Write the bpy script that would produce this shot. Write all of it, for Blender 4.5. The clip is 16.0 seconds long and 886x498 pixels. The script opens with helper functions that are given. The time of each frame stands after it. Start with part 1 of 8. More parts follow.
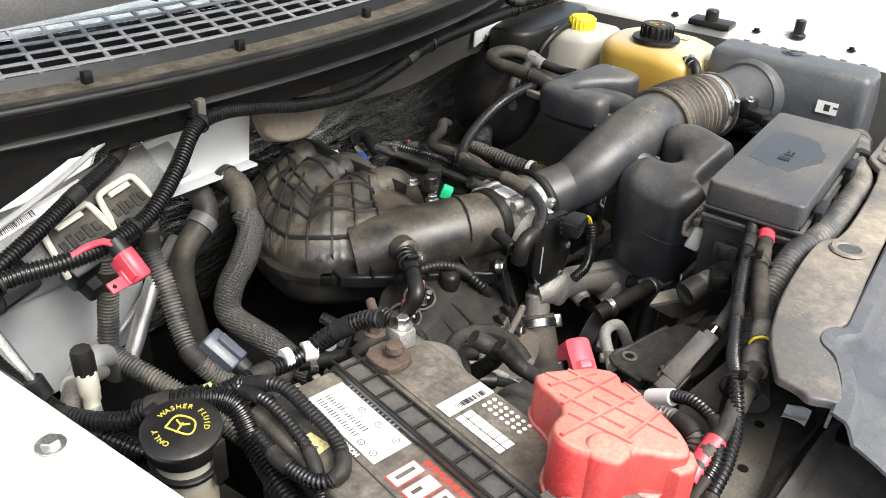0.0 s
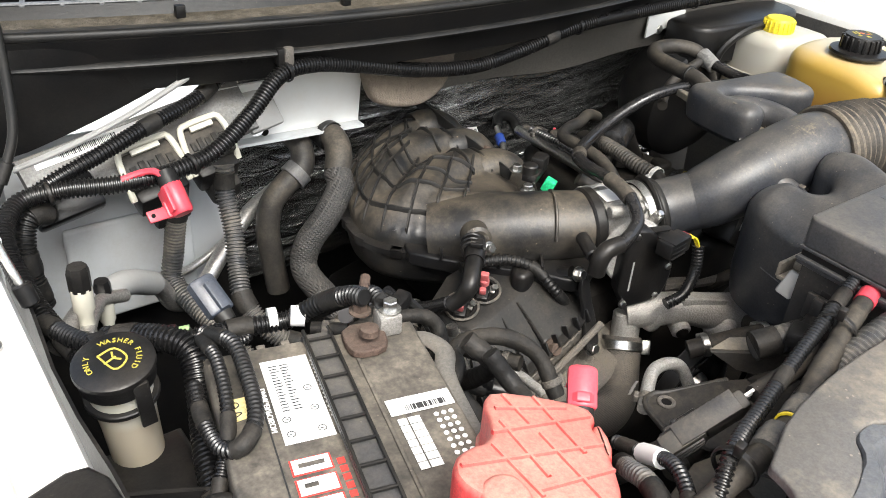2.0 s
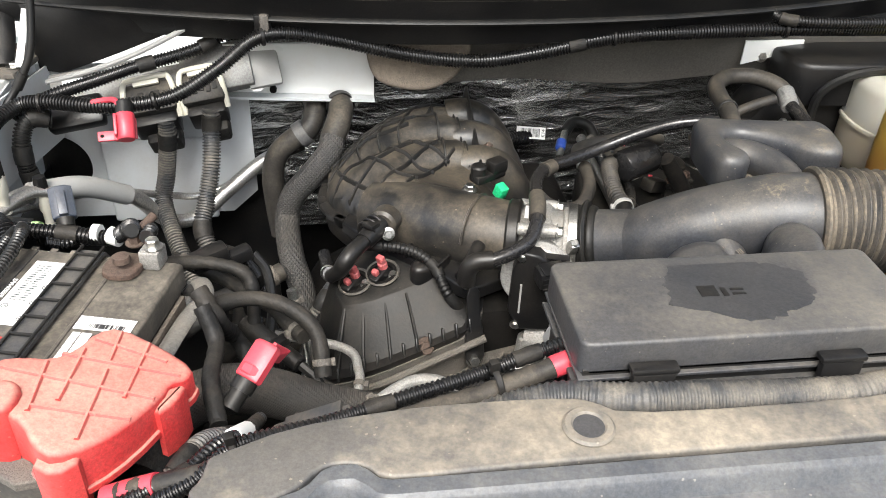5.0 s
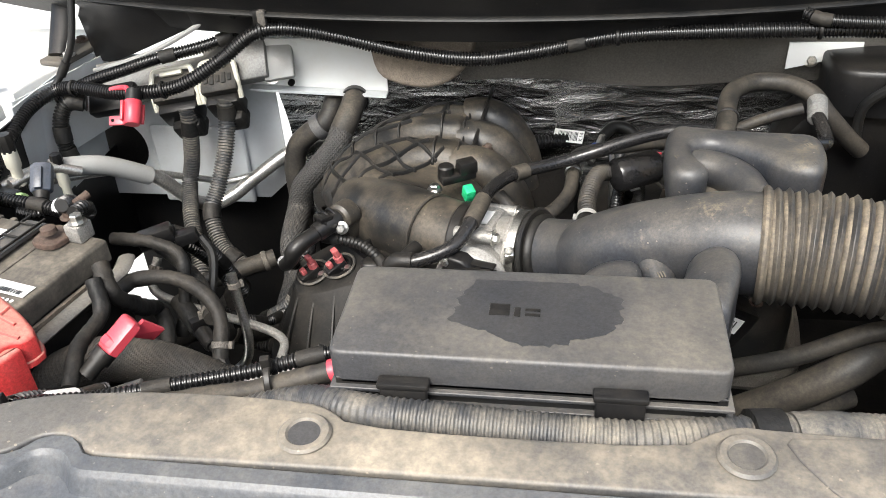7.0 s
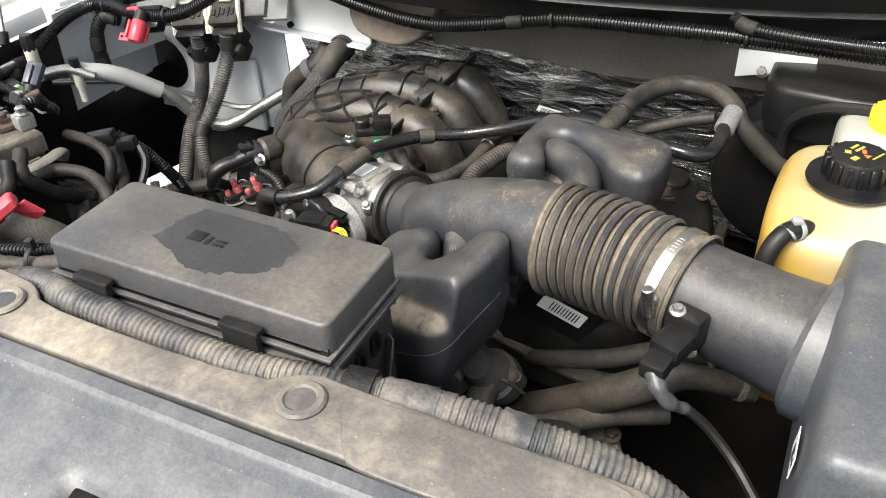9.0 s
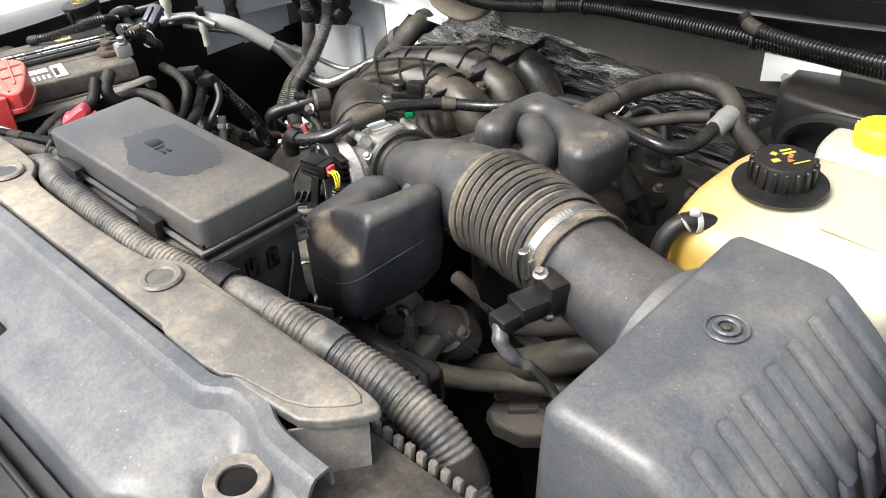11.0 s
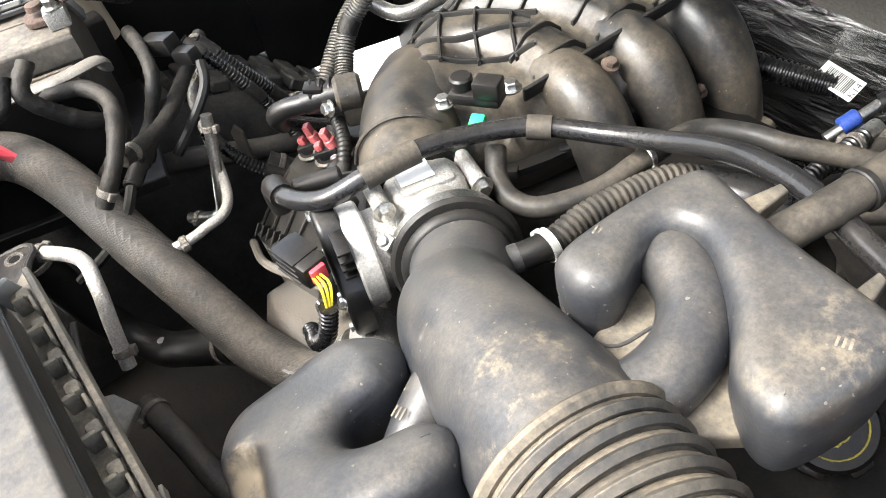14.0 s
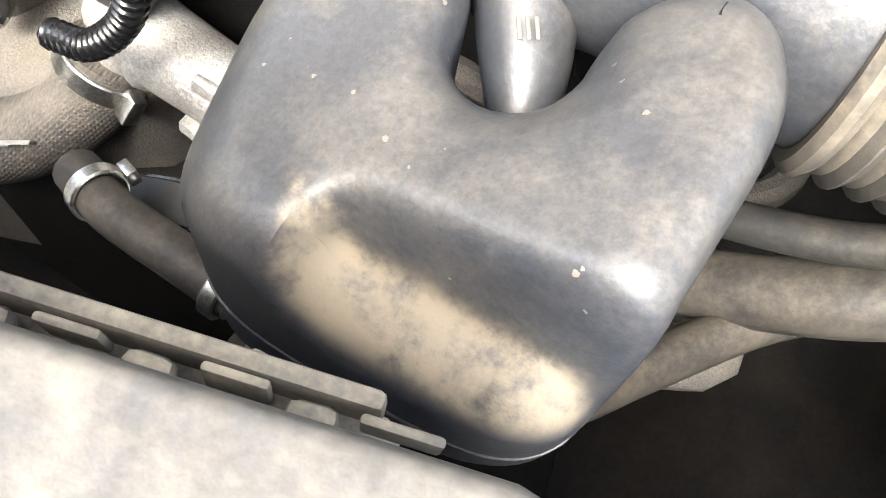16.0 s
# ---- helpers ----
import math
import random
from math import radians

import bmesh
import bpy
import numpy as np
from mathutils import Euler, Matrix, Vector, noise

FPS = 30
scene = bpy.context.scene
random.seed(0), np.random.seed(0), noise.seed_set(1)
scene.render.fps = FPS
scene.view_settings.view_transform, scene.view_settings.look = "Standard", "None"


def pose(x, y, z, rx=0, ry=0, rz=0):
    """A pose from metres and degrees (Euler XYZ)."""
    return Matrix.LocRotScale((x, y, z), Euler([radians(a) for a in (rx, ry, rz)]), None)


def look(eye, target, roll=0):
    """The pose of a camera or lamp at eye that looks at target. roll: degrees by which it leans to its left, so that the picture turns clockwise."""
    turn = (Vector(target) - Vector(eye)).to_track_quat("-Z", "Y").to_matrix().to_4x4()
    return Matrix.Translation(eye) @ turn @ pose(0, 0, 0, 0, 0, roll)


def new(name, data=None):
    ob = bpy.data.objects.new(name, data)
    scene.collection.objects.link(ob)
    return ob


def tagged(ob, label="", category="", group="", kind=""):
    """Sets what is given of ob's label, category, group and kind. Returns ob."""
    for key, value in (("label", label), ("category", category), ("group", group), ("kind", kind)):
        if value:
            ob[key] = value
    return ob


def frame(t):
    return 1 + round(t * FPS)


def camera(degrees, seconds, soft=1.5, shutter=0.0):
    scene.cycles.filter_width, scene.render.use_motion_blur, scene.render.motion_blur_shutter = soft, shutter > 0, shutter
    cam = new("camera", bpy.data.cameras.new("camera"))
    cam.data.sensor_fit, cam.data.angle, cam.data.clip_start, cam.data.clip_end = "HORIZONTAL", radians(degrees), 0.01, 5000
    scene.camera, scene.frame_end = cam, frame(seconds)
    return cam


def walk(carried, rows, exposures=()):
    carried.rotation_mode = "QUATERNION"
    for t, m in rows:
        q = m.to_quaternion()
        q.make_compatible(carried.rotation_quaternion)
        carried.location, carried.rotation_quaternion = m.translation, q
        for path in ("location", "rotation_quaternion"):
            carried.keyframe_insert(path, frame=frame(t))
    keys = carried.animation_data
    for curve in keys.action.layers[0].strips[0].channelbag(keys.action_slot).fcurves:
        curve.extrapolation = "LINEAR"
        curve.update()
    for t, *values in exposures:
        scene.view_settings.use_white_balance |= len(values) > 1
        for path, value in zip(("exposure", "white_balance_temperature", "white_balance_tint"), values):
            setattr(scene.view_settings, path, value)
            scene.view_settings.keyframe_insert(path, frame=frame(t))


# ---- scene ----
cam = camera(55.5, 16.0, 0.95)
PATH = [
    (0, (-0.003, -0.007, 1.553), (1.443, 0.941, 0.547), 3.3),
    (0.5, (0.009, -0.005, 1.547), (1.437, 0.954, 0.527), 3.4),
    (1, (0.06, -0.02, 1.538), (1.421, 1.02, 0.507), 4.1),
    (1.5, (0.144, -0.058, 1.529), (1.369, 1.141, 0.498), 4.7),
    (2, (0.201, -0.121, 1.524), (1.245, 1.215, 0.464), 4.3),
    (2.5, (0.278, -0.197, 1.541), (1.12, 1.238, 0.431), 4.8),
    (3, (0.425, -0.223, 1.534), (1.039, 1.313, 0.41), 4.8),
    (3.5, (0.521, -0.238, 1.53), (0.987, 1.351, 0.408), 4.8),
    (4, (0.571, -0.276, 1.528), (0.951, 1.334, 0.403), 3.9),
    (4.5, (0.658, -0.329, 1.55), (0.962, 1.288, 0.412), 2.2),
    (5, (0.74, -0.356, 1.567), (0.991, 1.276, 0.438), 2.4),
    (5.2, (0.788, -0.356, 1.569), (1.0, 1.287, 0.448), 2.9),
    (7.3, (1.171, -0.338, 1.555), (0.812, 1.274, 0.427), -4.5),
    (7.5, (1.223, -0.346, 1.556), (0.828, 1.248, 0.413), -4.8),
    (8, (1.333, -0.336, 1.569), (0.871, 1.211, 0.388), -5.2),
    (8.5, (1.433, -0.304, 1.562), (0.864, 1.2, 0.373), -3.6),
    (8.7, (1.474, -0.288, 1.566), (0.832, 1.189, 0.382), -3.0),
    (10.8, (1.807, -0.195, 1.549), (0.674, 0.985, 0.399), -4.4),
    (11, (1.836, -0.173, 1.548), (0.673, 0.974, 0.395), -3.6),
    (11.5, (1.882, -0.07, 1.506), (0.618, 0.963, 0.35), -0.9),
    (12, (1.88, 0.061, 1.466), (0.527, 0.946, 0.288), 0.5),
    (12.5, (1.825, 0.171, 1.465), (0.432, 0.955, 0.263), -2.9),
    (13, (1.713, 0.227, 1.481), (0.32, 0.907, 0.218), -9.4),
    (13.5, (1.594, 0.271, 1.467), (0.249, 0.904, 0.129), -13.1),
    (14, (1.483, 0.3, 1.444), (0.224, 0.948, 0.032), -14.1),
    (14.5, (1.397, 0.321, 1.402), (0.289, 0.938, -0.145), -14.7),
    (14.8, (1.365, 0.313, 1.362), (0.364, 0.855, -0.283), -15.1),
    (15, (1.354, 0.283, 1.328), (0.427, 0.828, -0.358), -13.3),
    (15.3, (1.348, 0.273, 1.297), (0.537, 0.789, -0.457), -13.3),
    (15.5, (1.325, 0.261, 1.277), (0.633, 0.827, -0.512), -11.1),
    (16, (1.198, 0.215, 1.243), (1.182, 1.015, -0.59), 16.3),
]
EXPOSURES = [(0, 1.3), (5, 1.3), (8.5, 1.38), (11, 1.53), (12, 1.74), (12.5, 1.94), (13, 2.2), (13.5, 2.34), (14, 2.4), (14.5, 2.52), (15, 2.62), (15.5, 2.74), (16, 2.95)]
walk(cam, [(t, look(eye, target, roll)) for t, eye, target, roll in PATH], EXPOSURES)

# ---- world, sun and exposure ----
sky = bpy.data.worlds.new("sky")
scene.world = sky
sky.use_nodes = True
sn = sky.node_tree.nodes
st = sn.new("ShaderNodeTexSky")
st.sky_type, st.sun_disc = "NISHITA", False
st.sun_elevation, st.sun_rotation = radians(58), radians(200)
st.dust_density, st.air_density = 6.0, 1.5
desat = sn.new("ShaderNodeHueSaturation")
desat.inputs["Saturation"].default_value = 0.75
sky.node_tree.links.new(st.outputs[0], desat.inputs["Color"])
sky.node_tree.links.new(desat.outputs[0], sn["Background"].inputs["Color"])
sn["Background"].inputs["Strength"].default_value = 0.15
sun = new("sun", bpy.data.lights.new("sun", "SUN"))
sun.data.energy, sun.data.angle, sun.data.color = 1.5, radians(25), (0.952, 1.0, 1.0)
sun.matrix_world = look((0.6, -1.2, 3.0), (0.9, 0.4, 1.0))


# ---- materials ----
def mat(name, base, rough=0.5, metal=0.0, var=0.2, scale=18.0, bump=0.12, bscale=260.0, dust=0.0,
        dustcol=(0.20, 0.172, 0.135), spec=0.5, stretch=(1, 1, 1), coat=0.0, dscale=14.0, speck=0.0, film=0.0):
    """A painted, moulded or metal surface with broad mottling, fine grain and, where asked, settled dust."""
    m = bpy.data.materials.new(name)
    m.use_nodes = True
    n, l = m.node_tree.nodes, m.node_tree.links
    p = n["Principled BSDF"]
    p.inputs["Metallic"].default_value = metal
    p.inputs["Specular IOR Level"].default_value = spec
    p.inputs["Coat Weight"].default_value = coat
    tc, mp = n.new("ShaderNodeTexCoord"), n.new("ShaderNodeMapping")
    mp.inputs["Scale"].default_value = stretch
    l.new(tc.outputs["Object"], mp.inputs["Vector"])

    def noise_at(sc, detail=4.0, rough_=0.6):
        t = n.new("ShaderNodeTexNoise")
        t.inputs["Scale"].default_value, t.inputs["Detail"].default_value = sc, detail
        t.inputs["Roughness"].default_value = rough_
        l.new(mp.outputs[0], t.inputs["Vector"])
        return t

    def math_(op, a, b, clamp=False):
        k = n.new("ShaderNodeMath")
        k.operation, k.use_clamp = op, clamp
        for s, v in zip(k.inputs, (a, b)):
            if isinstance(v, (int, float)):
                s.default_value = v
            else:
                l.new(v, s)
        return k.outputs[0]

    def mix(f, a, b):
        k = n.new("ShaderNodeMix")
        k.data_type = "RGBA"
        for s, v in ((k.inputs["Factor"], f), (k.inputs[6], a), (k.inputs[7], b)):
            if isinstance(v, (tuple, list)):
                s.default_value = (*v, 1.0)
            elif isinstance(v, (int, float)):
                s.default_value = v
            else:
                l.new(v, s)
        return k.outputs[2]

    big, fine = noise_at(scale), noise_at(bscale, 3.0)
    lo, hi = [c * (1 - var) for c in base], [min(1.0, c * (1 + var)) for c in base]
    col = mix(big.outputs[0], lo, hi)
    if var > 0.07:
        grain = noise_at(bscale * 1.3, 2.0, 0.8)
        gm = n.new("ShaderNodeMapRange")
        gm.inputs["From Min"].default_value, gm.inputs["From Max"].default_value = 0.3, 0.7
        gm.inputs["To Min"].default_value, gm.inputs["To Max"].default_value = 0.72, 1.3
        l.new(grain.outputs[0], gm.inputs["Value"])
        vm = n.new("ShaderNodeVectorMath")
        vm.operation = "SCALE"
        l.new(col, vm.inputs[0])
        l.new(gm.outputs[0], vm.inputs["Scale"])
        col = vm.outputs[0]
    rgh = math_("MULTIPLY_ADD", big.outputs[0], 0.16)
    rgh.node.inputs[2].default_value = rough - 0.08
    if dust > 0:
        geo = n.new("ShaderNodeNewGeometry")
        sep = n.new("ShaderNodeSeparateXYZ")
        l.new(geo.outputs["Normal"], sep.inputs[0])
        up = math_("MULTIPLY_ADD", sep.outputs[2], 0.55)
        up.node.inputs[2].default_value = 0.45
        up.node.use_clamp = True
        patch = noise_at(dscale, 6.0, 0.7)
        k = n.new("ShaderNodeMapRange")
        k.inputs["From Min"].default_value, k.inputs["From Max"].default_value = 0.40, 0.76
        l.new(patch.outputs[0], k.inputs["Value"])
        grit = noise_at(dscale * 16, 5.0, 0.8)
        flat_ = math_("MULTIPLY_ADD", sep.outputs[2], 1.5)
        flat_.node.inputs[2].default_value = -0.45
        flat_.node.use_clamp = True
        d = math_("ADD", math_("MULTIPLY", up, math_("MULTIPLY", k.outputs[0], 1.0 - film)), math_("MULTIPLY", flat_, film))
        gk = n.new("ShaderNodeMapRange")
        gk.inputs["From Min"].default_value, gk.inputs["From Max"].default_value = 0.36, 0.64
        gk.inputs["To Min"].default_value, gk.inputs["To Max"].default_value = 0.72, 1.28
        l.new(grit.outputs[0], gk.inputs["Value"])
        d = math_("MULTIPLY", d, gk.outputs[0])
        d = math_("MULTIPLY", d, dust, True)
        col = mix(d, col, dustcol)
        rgh = math_("ADD", rgh, math_("MULTIPLY", d, 0.35), True)
    if speck > 0:
        v = n.new("ShaderNodeTexVoronoi")
        v.inputs["Scale"].default_value = 120.0
        l.new(mp.outputs[0], v.inputs["Vector"])
        big_ = noise_at(47.0, 2.0)
        ragged = math_("MULTIPLY_ADD", noise_at(420.0, 2.0).outputs[0], 0.34)
        ragged.node.inputs[2].default_value = -0.17
        s = math_("LESS_THAN", math_("ADD", v.outputs["Distance"], ragged), math_("MULTIPLY", big_.outputs[0], 0.20))
        keep = math_("GREATER_THAN", noise_at(33.0, 2.0).outputs[0], 0.55)
        s = math_("MULTIPLY", math_("MULTIPLY", s, keep), speck)
        col = mix(s, col, dustcol)
    l.new(col, p.inputs["Base Color"])
    l.new(rgh, p.inputs["Roughness"])
    bp = n.new("ShaderNodeBump")
    bp.inputs["Strength"].default_value, bp.inputs["Distance"].default_value = bump, 0.002
    l.new(fine.outputs[0], bp.inputs["Height"])
    l.new(bp.outputs[0], p.inputs["Normal"])
    return m


def foil_mat():
    """Crinkled metal foil insulation."""
    m = mat("foil", (0.50, 0.495, 0.48), 0.20, 0.8, 0.10, 7.0, 0.1, 200.0, 0.36, dscale=7.0, dustcol=(0.22, 0.205, 0.18))
    n, l = m.node_tree.nodes, m.node_tree.links
    p = n["Principled BSDF"]
    tc = n.new("ShaderNodeTexCoord")
    mp = n.new("ShaderNodeMapping")
    mp.inputs["Scale"].default_value = (0.7, 1.0, 1.7)
    mp.inputs["Rotation"].default_value = (0.3, 0.25, 0.2)
    l.new(tc.outputs["Object"], mp.inputs[0])
    a, b = n.new("ShaderNodeTexNoise"), n.new("ShaderNodeTexVoronoi")
    a.inputs["Scale"].default_value, a.inputs["Detail"].default_value, a.inputs["Distortion"].default_value = 20, 9, 1.8
    b.inputs["Scale"].default_value = 22
    l.new(mp.outputs[0], a.inputs["Vector"])
    l.new(mp.outputs[0], b.inputs["Vector"])
    k = n.new("ShaderNodeMath")
    k.operation = "ADD"
    l.new(a.outputs[0], k.inputs[0])
    l.new(b.outputs["Distance"], k.inputs[1])
    bp = n.new("ShaderNodeBump")
    bp.inputs["Strength"].default_value, bp.inputs["Distance"].default_value = 0.9, 0.016
    l.new(k.outputs[0], bp.inputs["Height"])
    l.new(bp.outputs[0], p.inputs["Normal"])
    return m


def braid_mat(name="braided_sleeve", base=(0.035, 0.034, 0.033), dust=0.25, fine=75, depth=0.7):
    """Woven sleeve over a hose: two crossing diagonal waves."""
    m = mat(name, base, 0.6, 0, 0.3, 20, 0.1, 300, dust)
    n, l = m.node_tree.nodes, m.node_tree.links
    p = n["Principled BSDF"]
    tc = n.new("ShaderNodeTexCoord")
    outs = []
    for turn in (0.75, -0.75):
        mp, w = n.new("ShaderNodeMapping"), n.new("ShaderNodeTexWave")
        mp.inputs["Rotation"].default_value = (0.2, turn, 0)
        w.inputs["Scale"].default_value = fine
        l.new(tc.outputs["Object"], mp.inputs[0])
        l.new(mp.outputs[0], w.inputs["Vector"])
        outs.append(w.outputs["Fac"])
    k = n.new("ShaderNodeMath")
    k.operation = "MAXIMUM"
    l.new(outs[0], k.inputs[0])
    l.new(outs[1], k.inputs[1])
    bp = n.new("ShaderNodeBump")
    bp.inputs["Strength"].default_value, bp.inputs["Distance"].default_value = depth, 0.002
    l.new(k.outputs[0], bp.inputs["Height"])
    l.new(bp.outputs[0], p.inputs["Normal"])
    return m


def tank_mat(name, shell, fluid, level, soft=0.03, lean=0.0, base=None):
    """Translucent moulded tank through whose shell the fluid shows up to its level; the tint reaches higher towards low
    x (lean).
    """
    m = mat(name, shell, 0.35, 0, 0.06, 12, 0.05, 160, speck=0.12)
    n, l = m.node_tree.nodes, m.node_tree.links
    p = n["Principled BSDF"]
    old = p.inputs["Base Color"].links[0].from_socket
    tc, sep, ns, ad, ln = (n.new("ShaderNode" + k) for k in ("TexCoord", "SeparateXYZ", "TexNoise", "Math", "Math"))
    ns.inputs["Scale"].default_value, ns.inputs["Detail"].default_value = 14, 4
    l.new(tc.outputs["Object"], sep.inputs[0])
    l.new(tc.outputs["Object"], ns.inputs["Vector"])
    ad.operation = ln.operation = "MULTIPLY_ADD"
    ad.inputs[1].default_value = 0.045
    l.new(ns.outputs[0], ad.inputs[0])
    l.new(sep.outputs[2], ad.inputs[2])
    ln.inputs[1].default_value = lean
    l.new(sep.outputs[0], ln.inputs[0])
    l.new(ad.outputs[0], ln.inputs[2])
    col = old
    for tint, lev, sf in ((fluid, level, soft), (base or fluid, level - 0.10, soft * 0.7)):
        mr, mx = n.new("ShaderNodeMapRange"), n.new("ShaderNodeMix")
        mr.inputs["From Min"].default_value, mr.inputs["From Max"].default_value = lev + 0.022 + sf + lean * 1.55, lev + 0.022 - sf + lean * 1.55
        l.new(ln.outputs[0], mr.inputs["Value"])
        mx.data_type = "RGBA"
        l.new(mr.outputs[0], mx.inputs["Factor"])
        l.new(col, mx.inputs[6])
        mx.inputs[7].default_value = (*tint, 1)
        col = mx.outputs[2]
    l.new(col, p.inputs["Base Color"])
    p.inputs["Subsurface Weight"].default_value = 0.15
    p.inputs["Subsurface Radius"].default_value = (0.03, 0.02, 0.01)
    return m


def glass_mat():
    m = bpy.data.materials.new("windshield_glass")
    m.use_nodes = True
    p = m.node_tree.nodes["Principled BSDF"]
    p.inputs["Base Color"].default_value = (0.75, 0.8, 0.8, 1)
    p.inputs["Roughness"].default_value = 0.03
    p.inputs["Transmission Weight"].default_value = 1.0
    p.inputs["IOR"].default_value = 1.45
    return m


BLACK = mat("black_plastic", (0.0065, 0.0065, 0.007), 0.34, dust=0.26, speck=0.25, dustcol=(0.095, 0.081, 0.062), spec=0.34)
DUSTY = mat("dusty_black_plastic", (0.038, 0.039, 0.043), 0.38, dust=0.62, dscale=8, speck=0.4, dustcol=(0.20, 0.178, 0.142), film=0.16)
MANIFOLD = mat("manifold_plastic", (0.014, 0.014, 0.014), 0.37, dust=0.80, dscale=11, speck=0.8, dustcol=(0.175, 0.142, 0.100))
MANRIB = mat("manifold_rib_plastic", (0.011, 0.011, 0.011), 0.45, dust=0.25, dscale=14, dustcol=(0.13, 0.108, 0.08), spec=0.35)
# Base lightened and blued to include sky reflected in the black box.
AIRBOX = mat("filter_box_plastic", (0.050, 0.056, 0.066), 0.34, dust=0.64, dscale=12, speck=0.6, dustcol=(0.20, 0.182, 0.152), film=0.12)
VCOVER = mat("valve_cover_plastic", (0.008, 0.008, 0.008), 0.42, dust=0.30, dscale=16, speck=0.4, dustcol=(0.10, 0.085, 0.064), spec=0.2)
RAILDUST = mat("dust_coated_rail", (0.12, 0.108, 0.09), 0.6, dust=1.5, dscale=16, dustcol=(0.36, 0.31, 0.235))
TANDUST = mat("dust_caked_plastic", (0.050, 0.047, 0.043), 0.5, dust=1.2, dscale=12, speck=0.4, dustcol=(0.22, 0.188, 0.14))
DUCT = mat("duct_plastic", (0.022, 0.0245, 0.030), 0.36, dust=0.52, dscale=20, speck=0.7, dustcol=(0.185, 0.163, 0.13), film=0.20)
BELLOWS = mat("bellows_rubber", (0.036, 0.033, 0.030), 0.55, dust=1.35, dscale=12, dustcol=(0.25, 0.205, 0.145))
RIDGE = mat("bellows_ridge_rubber", (0.030, 0.029, 0.028), 0.46, dust=0.85, dscale=22, dustcol=(0.20, 0.168, 0.125))
COVER = mat("radiator_cover_plastic", (0.060, 0.060, 0.061), 0.40, dust=1.05, dscale=6, speck=0.5, dustcol=(0.315, 0.270, 0.205), film=0.14)
SHROUD = mat("grille_shroud_plastic", (0.050, 0.056, 0.067), 0.36, dust=0.38, dscale=9, speck=0.5, dustcol=(0.28, 0.26, 0.225), film=0.2)
RUBBER = mat("black_rubber", (0.0075, 0.0075, 0.0075), 0.45, dust=0.22, dustcol=(0.10, 0.086, 0.066), spec=0.35)
DUSTRUB = mat("dusty_rubber", (0.020, 0.019, 0.018), 0.5, dust=0.75, dustcol=(0.145, 0.122, 0.092), spec=0.3)
LOOM = mat("loom_plastic", (0.0065, 0.0065, 0.007), 0.27, dust=0.12, dustcol=(0.09, 0.078, 0.06))
DLOOM = mat("dusty_loom_plastic", (0.040, 0.041, 0.043), 0.46, dust=1.1, dscale=22, dustcol=(0.225, 0.2, 0.16))
TAPE = mat("cloth_tape", (0.011, 0.0108, 0.0105), 0.55, dust=0.42, bump=0.6, bscale=120, dustcol=(0.13, 0.11, 0.085), spec=0.25)
GLOSS = mat("shiny_black_tube", (0.012, 0.012, 0.013), 0.22, dust=0.12)
WHITE = mat("white_paint", (0.72, 0.73, 0.72), 0.3, var=0.06, dust=0.55, dscale=6, dustcol=(0.5, 0.4, 0.25), coat=0.4, bump=0.03)
APRON = mat("primed_body_panel", (0.52, 0.54, 0.55), 0.45, var=0.06, dust=0.5, dustcol=(0.3, 0.25, 0.18), bump=0.05)
FOIL = foil_mat()
ALU = mat("cast_aluminium", (0.36, 0.35, 0.33), 0.55, 0.6, 0.25, 25, 0.6, 400, 0.6)
ALUPIPE = mat("drawn_aluminium", (0.55, 0.53, 0.50), 0.34, 0.85, 0.15, 25, 0.15, 300, 0.35)
STEEL = mat("zinc_steel", (0.62, 0.61, 0.58), 0.3, 1.0, 0.15, 40, 0.05, 300, 0.15)
RUST = mat("rusty_steel", (0.08, 0.052, 0.04), 0.75, 0.3, 0.5, 60, 0.6, 240, 0.4)
RED = mat("red_plastic", (0.46, 0.036, 0.036), 0.40, var=0.12, dust=0.95, dscale=14, dustcol=(0.45, 0.245, 0.19), speck=0.3, film=0.66)
REDNEW = mat("clean_red_plastic", (0.58, 0.05, 0.075), 0.35, var=0.06, dust=0.25, dustcol=(0.5, 0.25, 0.24))
BATT = mat("battery_case_plastic", (0.024, 0.023, 0.022), 0.45, dust=0.95, dscale=7, dustcol=(0.28, 0.245, 0.195), speck=0.3)
PAPER = mat("label_paper", (0.78, 0.78, 0.76), 0.5, var=0.05, dust=0.15)
INK = mat("label_ink", (0.03, 0.03, 0.03), 0.5, var=0.1)
REDINK = mat("red_print", (0.55, 0.05, 0.04), 0.5, var=0.15)
YELLOW = mat("yellow_print", (0.42, 0.36, 0.06), 0.5, var=0.2)
YELLOWP = mat("yellow_plastic", (0.78, 0.62, 0.03), 0.35, var=0.1, dust=0.2)
STICKER = mat("pale_yellow_paper", (0.72, 0.6, 0.28), 0.6, var=0.1)
GREEN = mat("green_plastic", (0.02, 0.5, 0.2), 0.4, var=0.1)
BLUE = mat("blue_plastic", (0.02, 0.05, 0.24), 0.4, var=0.1)
ORANGE = mat("orange_plastic", (0.7, 0.14, 0.03), 0.4, var=0.1)
PINK = mat("pink_plastic", (0.42, 0.10, 0.10), 0.4, var=0.1)
GREYP = mat("grey_plastic", (0.3, 0.3, 0.29), 0.5, var=0.06, dust=0.4)
CREAM = mat("cream_plastic", (0.60, 0.575, 0.48), 0.5, var=0.06, dust=0.3)
FELT = mat("brown_felt", (0.17, 0.14, 0.11), 0.95, var=0.35, scale=90, bump=0.9, bscale=420, dust=0.4)
